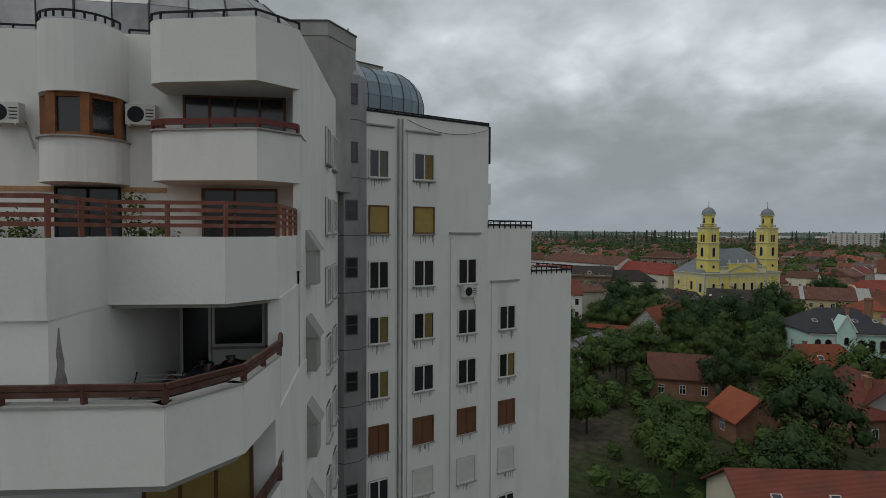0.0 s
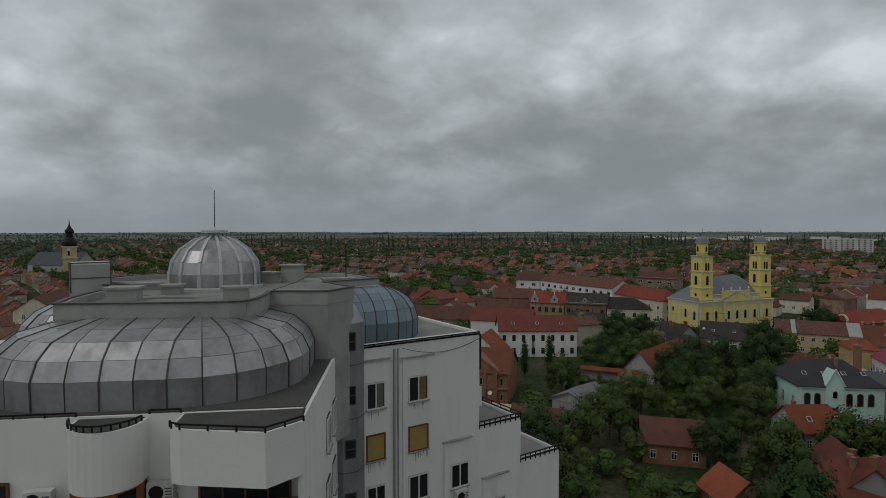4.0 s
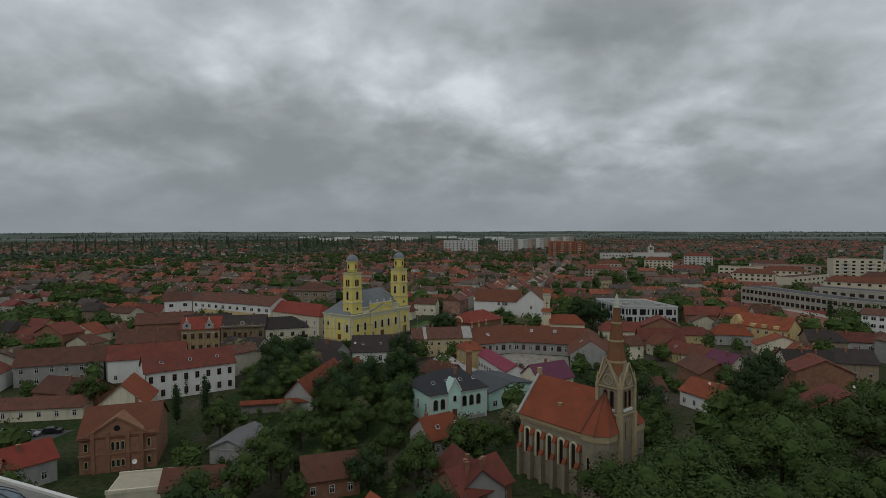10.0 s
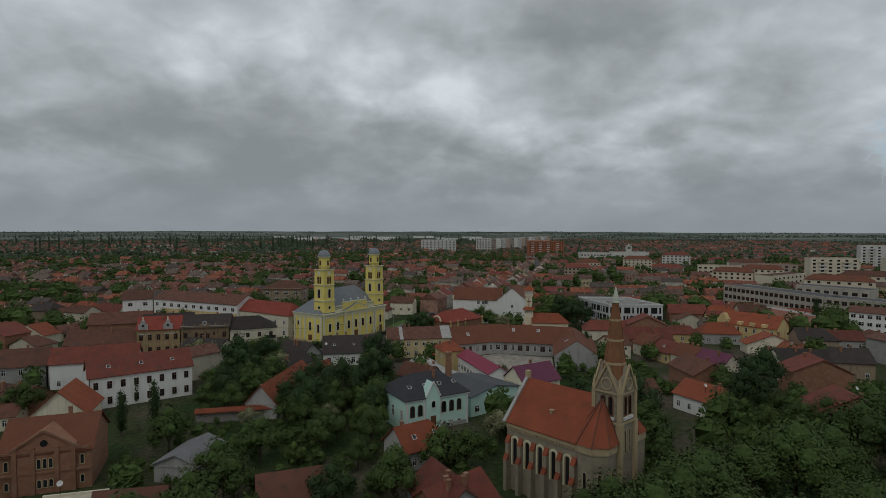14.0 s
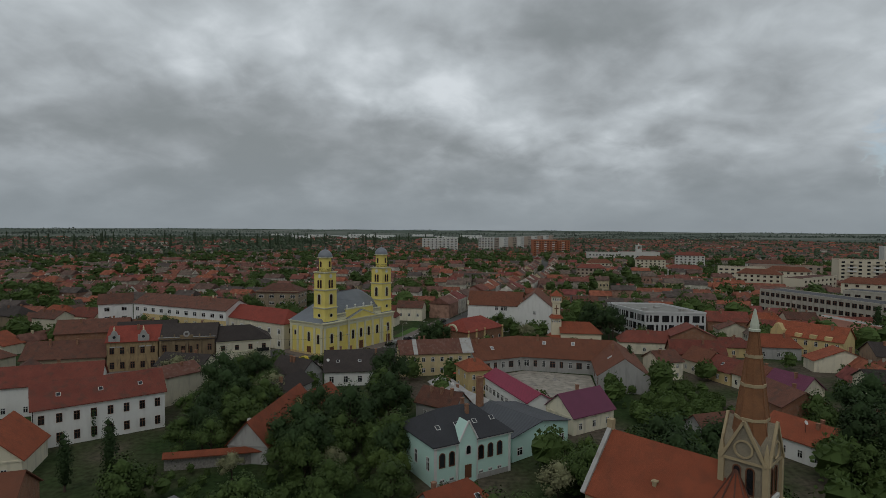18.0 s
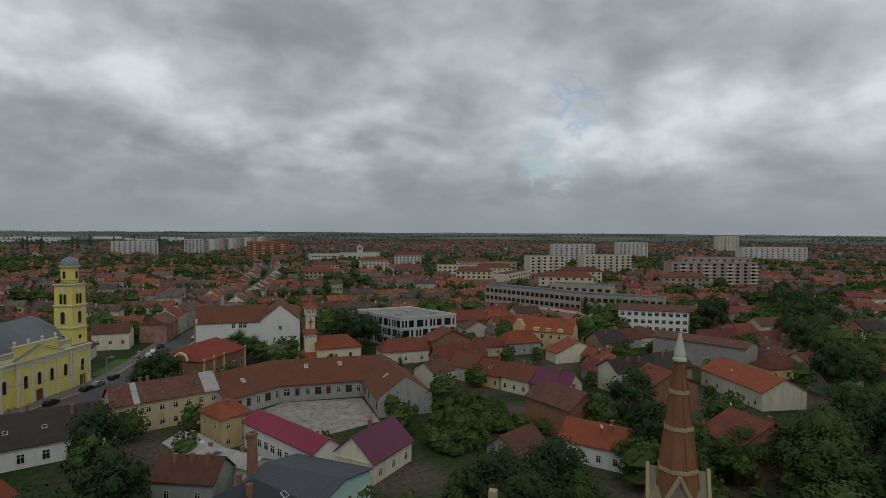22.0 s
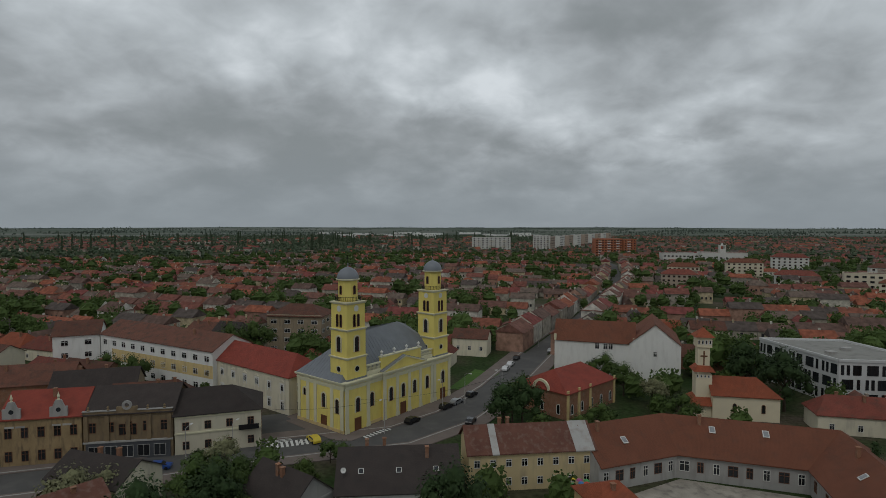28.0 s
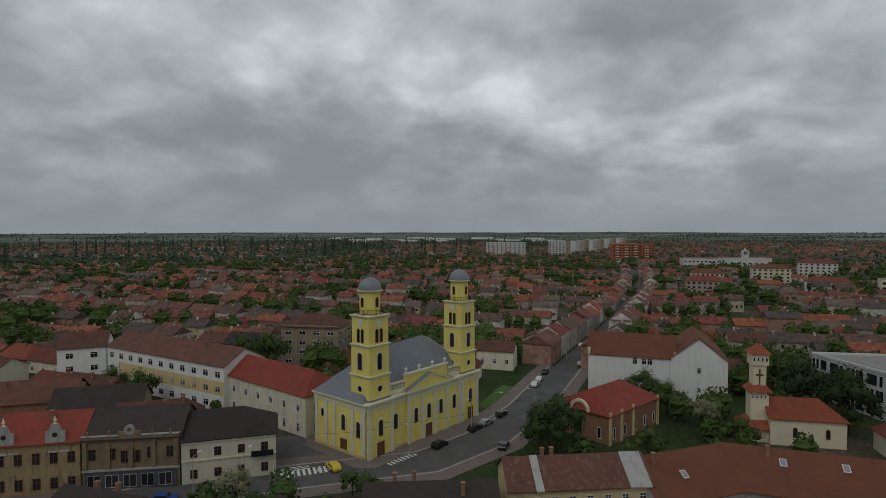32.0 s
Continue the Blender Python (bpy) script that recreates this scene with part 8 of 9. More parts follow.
# ---------------------------------------------------------------- gardens, trees
GARDENS = [(-62, 44, 22, 132), (-60, 132, -14, 165), (14, 112, 46, 140), (24, 60, 112, 128), (40, 162, 66, 196), (-66, 165, -48, 205), (66, 125, 84, 160), (-130, 60, -64, 84)]


def in_garden(x, y, grow=0):
    return any(a - grow < x < c + grow and b - grow < y < d + grow for a, b, c, d in GARDENS)


KINDS = [tree_proto(1, 9, 4.4, LEAF, 2500, 0.19), tree_proto(2, 12, 5.4, LEAF_DARK, 3000, 0.215), tree_proto(3, 8, 3.8, LEAF_BRIGHT, 2100, 0.175),
         tree_proto(4, 15, 1.7, LEAF_DARK, 1500, 0.24, tall=True), tree_proto(5, 8.5, 3.9, LEAF_PALE, 2300, 0.19), tree_proto(6, 13.5, 6.8, LEAF, 6000, 0.21), tree_proto(7, 4.0, 2.4, LEAF, 1000, 0.17)]
LABELS = ["leafy green garden tree with an uneven crown", "large dark green broad-leaved tree", "fresh light green fruit tree", "slender dark green poplar tree", "small tree in pale spring blossom", "very large spreading green tree", "low rounded green garden shrub"]
for o, lab in zip(KINDS, LABELS):
    tagged(o, lab, "shrub" if "shrub" in lab else "tree")
first_used = [False] * len(KINDS)
rt = random.Random(21)
TREE_SPOTS = []
OPEN = [(1, 66, 21, 104), (-13, 114, 15, 134), (-57, 90, -41, 121), (-61, 122, -38, 143), (-30, 82, -18, 92.5), (-20, 68, -8, 80), (-9, 76, 11, 90), (-88, 88, -60, 102), (-95, 138, -72, 150)]


def open_plot(x, y):
    return any(a < x < c and b < y < d for a, b, c, d in OPEN)



def plant_tree(k, x, y, sc=1.0):
    TREE_SPOTS.append((x, y))
    m_ = pose(x, y, 0, 0, 0, rt.uniform(0, 360)) @ Matrix.Diagonal((sc, sc, sc * rt.uniform(0.9, 1.1), 1))
    if not first_used[k]:
        first_used[k] = True
        KINDS[k].matrix_basis = m_
    else:
        copy_thing(KINDS[k], m_)


for k, x, y, sc in ((1, 73.4, 141.4, 1.1), (1, 85.9, 155, 1.15), (1, 55, 270, 1.1), (1, 60, 258, 1.15), (1, 66, 272, 1.0), (0, 19, 278, 1.1), (4, 27, 256, 1.1), (0, 22, 268, 1.0), (1, -12.5, 237.5, 0.95), (1, -7.9, 240, 0.9), (0, -10, 245, 1.0),
                    (0, 10, 238, 0.8), (6, 24, 240, 1.2), (0, 30, 243, 0.9), (6, -4, 233, 1.3), (2, 4, 231, 0.8), (6, -44.3, 216, 1.1), (6, -47.5, 218, 1.0), (6, -70.7, 210, 1.2), (4, -66, 211, 0.9), (4, -77, 193, 1.1), (4, -79, 188, 1.2), (0, -59, 201, 0.8), (1, -20.8, 188, 0.95), (0, -22, 182, 1.0), (4, -50, 178, 1.1),
                    (3, 170.5, 262, 0.95), (3, 53.5, 214, 0.6), (4, -26.9, 136.5, 0.7), (4, 12.5, 127, 0.9), (4, -45, 136, 0.65), (4, 71, 290, 0.8), (0, -98, 300, 1.5), (0, -104, 295, 1.4), (1, -68, 312, 0.9),
                    (0, -119, 264, 1.0), (0, -131, 270, 1.0), (3, -66, 134, 0.7), (3, -72, 131, 0.65), (0, -112, 180, 1.0), (0, -100, 140, 1.0), (2, 200, 290, 1.3), (1, 212, 226, 1.2), (1, 222, 232, 1.2), (1, -185, 85, 1.1), (1, -198, 92, 1.2), (0, -205, 80, 1.1)):
    plant_tree(k, x, y, sc)
# the great trees in front of the gothic church
for x, y in ((33, 87), (41, 93), (50, 97), (60, 98), (70, 103), (80, 110), (92, 118), (104, 122), (29, 77), (38, 76), (48, 79), (58, 82), (69, 87), (80, 92), (92, 100), (34, 66), (46, 66), (60, 68), (74, 74), (90, 82), (24, 72), (110, 108), (120, 118), (24, 84), (29, 86), (34, 82), (38, 86)):
    if clear(x, y, 1.0):
        plant_tree(5, x + rt.uniform(-1.5, 1.5), y + rt.uniform(-1.5, 1.5), rt.uniform(0.88, 1.1))
# tree belt at the right edge
for k in range(52):
    u = rt.random()
    x, y = 92 + 255 * u + rt.uniform(-7, 9), 106 + 168 * u + rt.uniform(-14, 6)
    if clear(x, y, 2):
        plant_tree(rt.choice((1, 5)), x, y, rt.uniform(0.85, 1.15))
for _ in range(2600):
    a, b, c, d = rt.choice(GARDENS[:3] + GARDENS[5:])
    x, y = rt.uniform(a, c), rt.uniform(b, d)
    if clear(x, y, 1.2) and all((x - p) ** 2 + (y - q) ** 2 > 8 for p, q in TREE_SPOTS) and not open_plot(x, y):
        plant_tree(rt.choice((0, 0, 1, 2, 0, 0, 6, 2)), x, y, rt.uniform(0.6, 1.05))
    if len(TREE_SPOTS) > 383:
        break

UNDER = []
for _ in range(1500):
    a, b, c, d = rt.choice(GARDENS[:1] * 4 + GARDENS[1:] + GARDENS[4:5] * 2)
    x, y = rt.uniform(a, c), rt.uniform(b, d)
    if clear(x, y, 0.6) and noise.noise((x / 12, y / 12, 0.0)) > -0.25:
        UNDER.append((x, y, rt.uniform(1.6, 4.2)))
# ---------------------------------------------------------------- the old town
rnd = random.Random(5)
WALLS = (STUCCO_CREAM, STUCCO_CREAM, STUCCO_OCHRE, STUCCO_GREY, STUCCO_GREY, STUCCO_BROWN, BRICK)
ROOFS = (TILE_RED, TILE_RED, TILE_RED, TILE_BROWN, TILE_BROWN, TILE_BROWN, TILE_ORANGE, TILE_DARK)
NAMES = {TILE_RED.name: "red", TILE_BROWN.name: "brown", TILE_ORANGE.name: "orange", TILE_DARK.name: "dark"}
WNAME = {STUCCO_WHITE.name: "white", STUCCO_CREAM.name: "cream", STUCCO_OCHRE.name: "ochre", STUCCO_GREY.name: "grey", BRICK.name: "brick", STUCCO_BROWN.name: "brown"}
PROTO = []
for k in range(18):
    L, D, e = rnd.uniform(11, 18), rnd.uniform(7.5, 10.5), rnd.choice((3.4, 3.8, 4.2, 4.6, 6.6, 7.2))
    wl, rf = rnd.choice(WALLS), ROOFS[k % len(ROOFS)]
    PROTO.append((L, D, house((0, 0), (L, 0), D, e, e + rnd.uniform(2.6, 3.9), wl, rf, "%s old town house with %s tile roof" % (WNAME[wl.name], NAMES[rf.name]),
                              bays=3, floors=1, win=(1.1, 1.5), first=1.0 if e < 5 else e - 2.4, chimneys=1 + k % 2, cornice=False, hip=((0, 0), (0, 0), (3, 0), (0, 0), (3, 3))[k % 5], seed=k, axis="x" if k % 6 else "y")))
used = [False] * len(PROTO)
FAR_HOUSES, FAR_TREES = [], []
# plots with no houses of the rows: gardens, yards, the open corners beside the barn and the white house
NO_ROWS = [(-92, 88, -40, 148), (-70, 140, -34, 212), (-60, 60, 30, 132), (-126, 104, -92, 130), (36, 160, 68, 200), (-72, 205, -38, 232), (-140, 178, -96, 206), (-16, 220, 62, 300), (-150, 222, -66, 262)]


def lay(gx, gy):
    """A point of the street plan, whose blocks bend gently, in the world."""
    wx = gx + 26 * math.sin(gy / 210 + 0.6) + 14 * math.sin(gy / 83)
    wy = gy + 30 * math.sin(gx / 260 + 1.1) + 10 * math.sin(gx / 97)
    return wx * 0.951 + wy * 0.309 - 10, -wx * 0.309 + wy * 0.951 + 60


def free(x, y, L, D, a):
    c, s_ = math.cos(a), math.sin(a)
    return all(clear(x + u * L * c - v * D * s_, y + u * L * s_ + v * D * c, 1.0) for u in (-0.45, 0, 0.45) for v in (-0.4, 0.4)) and not any(p - 3 < x < r + 3 and q - 3 < y < t + 3 for p, q, r, t in NO_ROWS) and not (in_garden(x, y, 2) and math.hypot(x, y - 60) < 420)


near_count, rim = 0, []
for j in range(-46, 46):
    street = j * 56.0
    for i in range(-28, 28):
        g0 = i * 118 + 31 * (j % 3)
        mx_, my_ = lay(g0 + 55, street + 28)
        dist, bear = math.hypot(mx_ + 10, my_ - 30), math.degrees(math.atan2(mx_ + 10, my_ - 30))
        if not -90 < bear < 82 or dist > 2450:
            continue
        green = noise.noise((mx_ / 260, my_ / 260, 3.0)) + max(0, dist - 700) / 1500 * (0.75 if bear < 8 else 0.42)
        if bear < -6 and 830 < dist < 1500:
            green += 0.3
        for side in (0, 1):
            u = g0 + 3.0
            while u < g0 + 109:
                L = rnd.uniform(9.5, 18)
                D = rnd.uniform(7.5, 10)
                v = street + (4.5 + D / 2 if side == 0 else 51.5 - D / 2)
                x, y = lay(u + L / 2, v)
                x2, y2 = lay(u + L / 2 + 1.0, v)
                ang = math.atan2(y2 - y, x2 - x) + (math.pi if side else 0)
                d = math.hypot(x + 10, y - 30)
                u += L + (rnd.uniform(0, 0.3) if rnd.random() < 0.7 else rnd.uniform(2, 5))
                if d < 60:
                    continue
                if green + rnd.uniform(-0.25, 0.25) > 0.36:
                    if rnd.random() < 0.95:
                        FAR_TREES.append((x + rnd.uniform(-5, 5), y + rnd.uniform(-5, 5), rnd.uniform(5, 11)))
                    continue
                if rnd.random() < 0.06 or not free(x, y, L, D, ang):
                    if clear(x, y, 2) and d < 500 and not in_garden(x, y) and rnd.random() < 0.6:
                        FAR_TREES.append((x, y, rnd.uniform(4, 8)))
                    continue
                tall = rnd.random() < (0.22 if d < 600 else 0.1)
                row = (x, y, L, D, rnd.choice((6.4, 7.0, 7.6)) if tall else rnd.choice((3.4, 3.8, 4.2, 4.6)), ang, rnd.random() * (0.44 if rnd.random() < 0.8 else 1.0))
                if d < 330:
                    rim.append((d, row))
                else:
                    FAR_HOUSES.append(row)
                # a lower wing along the edge of the yard, trees in the yard
                back = 1 if side == 0 else -1
                if rnd.random() < 0.62:
                    wl_, wd_ = rnd.uniform(7, 17), rnd.uniform(4.5, 6)
                    x, y = lay(u - L * rnd.choice((0.2, 0.85)), v + back * (D / 2 + wl_ / 2 - 0.5))
                    if free(x, y, wd_, wl_, ang):
                        FAR_HOUSES.append((x, y, wl_, wd_, rnd.uniform(2.6, 3.6), ang + math.pi / 2, rnd.random() * 0.44))
                for _ in range(2 if d < 1200 else 1):
                    if rnd.random() < (0.75 if d < 700 else 0.9):
                        x, y = lay(u - L * rnd.random(), v + back * (D / 2 + rnd.uniform(7, 19)))
                        if clear(x, y, 2) and not any(p < x < r and q < y < t for p, q, r, t in OPEN):
                            FAR_TREES.append((x, y, rnd.uniform(5, 10.5) if d < 700 else rnd.uniform(6.5, 12.5)))
# groves of taller trees in the larger yards
for _ in range(170):
    a_, r_ = radians(rnd.uniform(-84, 72)), rnd.uniform(230, 1100)
    gx_, gy_ = r_ * math.sin(a_) - 10, 60 + r_ * math.cos(a_)
    for _ in range(rnd.randrange(4, 11)):
        x, y = gx_ + rnd.gauss(0, 9), gy_ + rnd.gauss(0, 6)
        if clear(x, y, 3):
            FAR_TREES.append((x, y, rnd.uniform(8, 14)))
FAR_TREES += [(8, 270, 7), (13, 274, 8), (26, 250, 6), (30, 262, 9), (35, 268, 8), (24, 264, 8), (42, 242, 6), (29, 239, 6), (47, 262, 9), (-6, 262, 7)]
rim.sort()
for d, (x, y, L0, D0, e, ang, r) in rim:
    if near_count < 190:
        k = min(range(len(PROTO)), key=lambda q: abs(PROTO[q][0] - L0) + 9 * rnd.random())
        L, D, ob = PROTO[k]
        m_ = pose(x, y, 0, 0, 0, math.degrees(ang)) @ Matrix.Translation((-L / 2, -D / 2, 0))
        if used[k]:
            copy_thing(ob, m_)
        else:
            used[k], ob.matrix_basis = True, m_
        near_count += 1
    else:
        FAR_HOUSES.append((x, y, L0, D0, e, ang, r))
# taller terraces lining the street out of town
for a, b in zip(MAIN[6:10], MAIN[7:11]):
    d = Vector((b[0] - a[0], b[1] - a[1]))
    n_ = Vector((-d.y, d.x)).normalized()
    steps = int(d.length / 15.5)
    for k in range(steps):
        for side in (1, -1):
            if rnd.random() < 0.9:
                p = Vector(a) + d * ((k + 0.5) / steps) + n_ * side * rnd.uniform(9.6, 10.6)
                if math.hypot(p.x - 20, p.y - 280) > 30:
                    FAR_HOUSES.append((p.x, p.y, rnd.uniform(13.5, 15.4), rnd.uniform(9, 11), rnd.choice((4.6, 6.8, 7.4, 8.0)), math.atan2(d.y, d.x) + (0 if side < 0 else math.pi), rnd.random()))
for k, (L, D, ob) in enumerate(PROTO):
    if not used[k]:
        for o2 in list(ob.children_recursive) + [ob]:
            bpy.data.objects.remove(o2)


def island_mat(name, colors, rough=0.88):
    """A surface whose tint changes from house to house of a joined quarter."""
    mt = bpy.data.materials.new(name)
    mt.use_nodes = True
    nt = mt.node_tree
    N, L = nt.nodes.new, nt.links.new
    b = nt.nodes["Principled BSDF"]
    b.inputs["Roughness"].default_value = rough
    b.inputs["Specular IOR Level"].default_value = 0.2
    g, r = N("ShaderNodeNewGeometry"), N("ShaderNodeValToRGB")
    L(g.outputs["Random Per Island"], r.inputs[0])
    r.color_ramp.interpolation = "CONSTANT"
    for k, c in enumerate(colors):
        e = r.color_ramp.elements[k] if k < 2 else r.color_ramp.elements.new(k / len(colors))
        e.position, e.color = k / len(colors), (*c, 1)
    tc, n, mr, mx = N("ShaderNodeTexCoord"), N("ShaderNodeTexNoise"), N("ShaderNodeMapRange"), N("ShaderNodeVectorMath")
    n.inputs["Scale"].default_value, n.inputs["Detail"].default_value = 0.5, 4
    L(tc.outputs["Object"], n.inputs["Vector"]), L(n.outputs[0], mr.inputs[0])
    mr.inputs[1].default_value, mr.inputs[2].default_value, mr.inputs[3].default_value, mr.inputs[4].default_value = 0.3, 0.7, 0.65, 1.35
    mx.operation = "SCALE"
    L(r.outputs[0], mx.inputs[0]), L(mr.outputs[0], mx.inputs["Scale"]), L(mx.outputs[0], b.inputs["Base Color"])
    return mt


TOWN_ROOF = island_mat("town_roofs", [(0.17, 0.066, 0.050), (0.14, 0.070, 0.055), (0.20, 0.074, 0.048), (0.115, 0.072, 0.058), (0.16, 0.078, 0.060), (0.085, 0.068, 0.06), (0.25, 0.085, 0.050), (0.18, 0.056, 0.048), (0.14, 0.105, 0.085)])
TOWN_WALL = island_mat("town_walls", [(0.46, 0.43, 0.36), (0.36, 0.32, 0.26), (0.54, 0.51, 0.45), (0.44, 0.37, 0.24), (0.28, 0.25, 0.21), (0.32, 0.19, 0.14)])
TOWN_GLASS = island_mat("town_windows", [(0.03, 0.03, 0.032), (0.05, 0.05, 0.05), (0.02, 0.02, 0.022), (0.08, 0.08, 0.08)], 0.3)


def quarter(name, houses, windows):
    sh = Shape()
    for x, y, L, D, e, a, r in houses:
        c, s_ = math.cos(a), math.sin(a)

        def w(u, v, z):
            return (x + (u - L / 2) * c - (v - D / 2) * s_, y + (u - L / 2) * s_ + (v - D / 2) * c, z)

        h = e + 2.4 + 1.4 * r
        sh.add([w(0, 0, 0), w(L, 0, 0), w(L, D, 0), w(0, D, 0), w(0, 0, e), w(L, 0, e), w(L, D, e), w(0, D, e), w(0, D / 2, h), w(L, D / 2, h)],
               [(0, 1, 5, 4), (1, 2, 6, 9, 5), (2, 3, 7, 6), (3, 0, 4, 8, 7)], 0)
        i0, i1 = (3, L - 3) if r > 0.45 else (-0.3, L + 0.3)
        sh.add([w(-0.4, -0.5, e - 0.1), w(L + 0.4, -0.5, e - 0.1), w(L + 0.4, D + 0.5, e - 0.1), w(-0.4, D + 0.5, e - 0.1), w(i0, D / 2, h + 0.15), w(i1, D / 2, h + 0.15)],
               [(0, 1, 5, 4), (2, 3, 4, 5), (3, 0, 4), (1, 2, 5)], 1)
        if windows:
            u = L * (0.25 + 0.5 * r)
            sh.add([w(u, D * 0.4, h - 1.2), w(u + 0.7, D * 0.4, h - 1.2), w(u + 0.7, D * 0.4 + 0.7, h - 1.2), w(u, D * 0.4 + 0.7, h - 1.2), w(u, D * 0.4, h + 0.8), w(u + 0.7, D * 0.4, h + 0.8), w(u + 0.7, D * 0.4 + 0.7, h + 0.8), w(u, D * 0.4 + 0.7, h + 0.8)],
                   [(0, 1, 5, 4), (1, 2, 6, 5), (2, 3, 7, 6), (3, 0, 4, 7), (4, 5, 6, 7)], 0)
            for k in range(4):
                u = L * (k + 0.5) / 4
                sh.add([w(u - 0.55, -0.04, e * 0.35), w(u + 0.55, -0.04, e * 0.35), w(u + 0.55, -0.04, e * 0.35 + 1.5), w(u - 0.55, -0.04, e * 0.35 + 1.5)], [(0, 1, 2, 3)], 2)
    ob = new(name, sh.mesh(name, [TOWN_WALL, TOWN_ROOF, TOWN_GLASS]))
    return tagged(ob, "crowded red-roofed old town houses in the distance", "houses", kind="stuff")


quarter("distant_houses", [h for h in FAR_HOUSES if h[1] < 900 and abs(h[0]) < 800], True)
quarter("far_houses", [h for h in FAR_HOUSES if not (h[1] < 900 and abs(h[0]) < 800)], False)


def woods(name, spots, count, size, material, label):
    rr = random.Random(len(spots))
    sh = Shape()
    for x, y, h, *base in spots:
        z0, q = base[0] if base else 0, 6 if count > 30 else 5
        for _ in range(2 if count > 30 else 1):
            ox, oy, oz, rr_ = x + rr.uniform(-0.14, 0.14) * h, y + rr.uniform(-0.14, 0.14) * h, z0 + h * rr.uniform(0.42, 0.58), h * rr.uniform(0.26, 0.34)
            vs = [(ox, oy, oz - rr_)] + [(ox + rr_ * w * math.cos(6.2832 * k / q + zz) * rr.uniform(0.8, 1.2), oy + rr_ * w * math.sin(6.2832 * k / q + zz) * rr.uniform(0.8, 1.2), oz + rr_ * zz * 1.15) for zz, w in ((-0.5, 0.85), (0.35, 0.95), (0.8, 0.55)) for k in range(q)] + [(ox, oy, oz + 1.15 * rr_)]
            sh.add(vs, [(0, 1 + (k + 1) % q, 1 + k) for k in range(q)] + [(1 + j * q + k, 1 + j * q + (k + 1) % q, 1 + (j + 1) * q + (k + 1) % q, 1 + (j + 1) * q + k) for j in range(2) for k in range(q)] + [(len(vs) - 1, 1 + 2 * q + k, 1 + 2 * q + (k + 1) % q) for k in range(q)])
        for _ in range(count):
            a, u = rr.uniform(0, 6.28), rr.random()
            rad = h * 0.42 * math.sqrt(rr.random()) * (1.05 - 0.75 * abs(u - 0.4))
            c = Vector((x + rad * math.cos(a), y + rad * math.sin(a), h * (0.18 + 0.8 * u) + (base[0] if base else 0)))
            k = size * rr.uniform(0.6, 1.3) * (h / 7) ** 0.5
            p, q = Vector((rr.uniform(-1, 1), rr.uniform(-1, 1), rr.uniform(-0.4, 0.4))).normalized() * k, Vector((rr.uniform(-0.5, 0.5), rr.uniform(-0.5, 0.5), rr.uniform(0.3, 1))).normalized() * k
            sh.add([c - p, c - q * 0.8, c + p, c + q], [(0, 1, 2, 3)])
    tagged(new(name, sh.mesh(name, material)), label, "trees", kind="stuff")


# distance haze put into the leaf colour: paler, greyer greens for the far trees
LEAF_FAR_HAZED = leaf_mat("leaves_far_hazed", (0.062, 0.085, 0.050))
LEAF_HAZE = leaf_mat("leaves_horizon_hazed", (0.080, 0.102, 0.080))
dn = lambda t: math.hypot(t[0] + 10, t[1] - 60)
woods("undergrowth", UNDER[:900], 130, 0.24, LEAF, "tangled green bushes and undergrowth in the gardens")
woods("street_trees", [t for t in FAR_TREES if dn(t) < 380], 210, 0.38, LEAF, "green garden trees between the town houses")
woods("distant_trees", [t for t in FAR_TREES if 380 <= dn(t) < 900], 34, 0.8, LEAF, "green trees among distant houses")
woods("far_woods", [t for t in FAR_TREES if dn(t) >= 900], 2, 1.8, LEAF_FAR_HAZED, "dark green woods on the far plain")
belt = []
for k in range(330):
    a, r = radians(rnd.uniform(-88, 80)), 2150 + 2500 * rnd.random() ** 0.8
    cx_, cy_, turn, n_ = r * math.sin(a), 150 + r * math.cos(a), rnd.uniform(-0.35, 0.35) - a, rnd.randrange(5, 26)
    for i in range(n_):
        off = (i - n_ / 2) * 15
        px, py = cx_ + off * math.cos(turn) + rnd.uniform(-6, 6), cy_ + off * math.sin(turn) + rnd.uniform(-10, 10)
        rr0 = math.hypot(px, py - 150)
        if rr0 < 4700:
            belt.append((px, py, rnd.uniform(6, 13), 24 * (max(0, rr0 - 2200) / 2700) ** 1.3))
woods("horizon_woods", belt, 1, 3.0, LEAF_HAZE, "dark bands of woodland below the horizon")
pop = []
for k in range(70):
    a, r = radians(rnd.uniform(-60, 2)), rnd.uniform(1000, 1900)
    pop.append((r * math.sin(a), 60 + r * math.cos(a)))
sh = Shape()
for x, y in pop:
    for _ in range(60):
        u, a = rnd.random(), rnd.uniform(0, 6.28)
        c = Vector((x + 1.8 * math.cos(a) * (1.1 - u), y + 1.8 * math.sin(a) * (1.1 - u), 3 + 27 * u))
        sh.add([c + Vector((-1.2, 0, -0.6)), c + Vector((0.9, 0.3, -0.9)), c + Vector((1.1, 0, 0.8)), c + Vector((-0.6, -0.3, 1.5))], [(0, 1, 2, 3)])
tagged(new("poplar_row", sh.mesh("poplar_row", LEAF_FAR_HAZED)), "rows of slender dark poplars far off", "trees", kind="stuff")
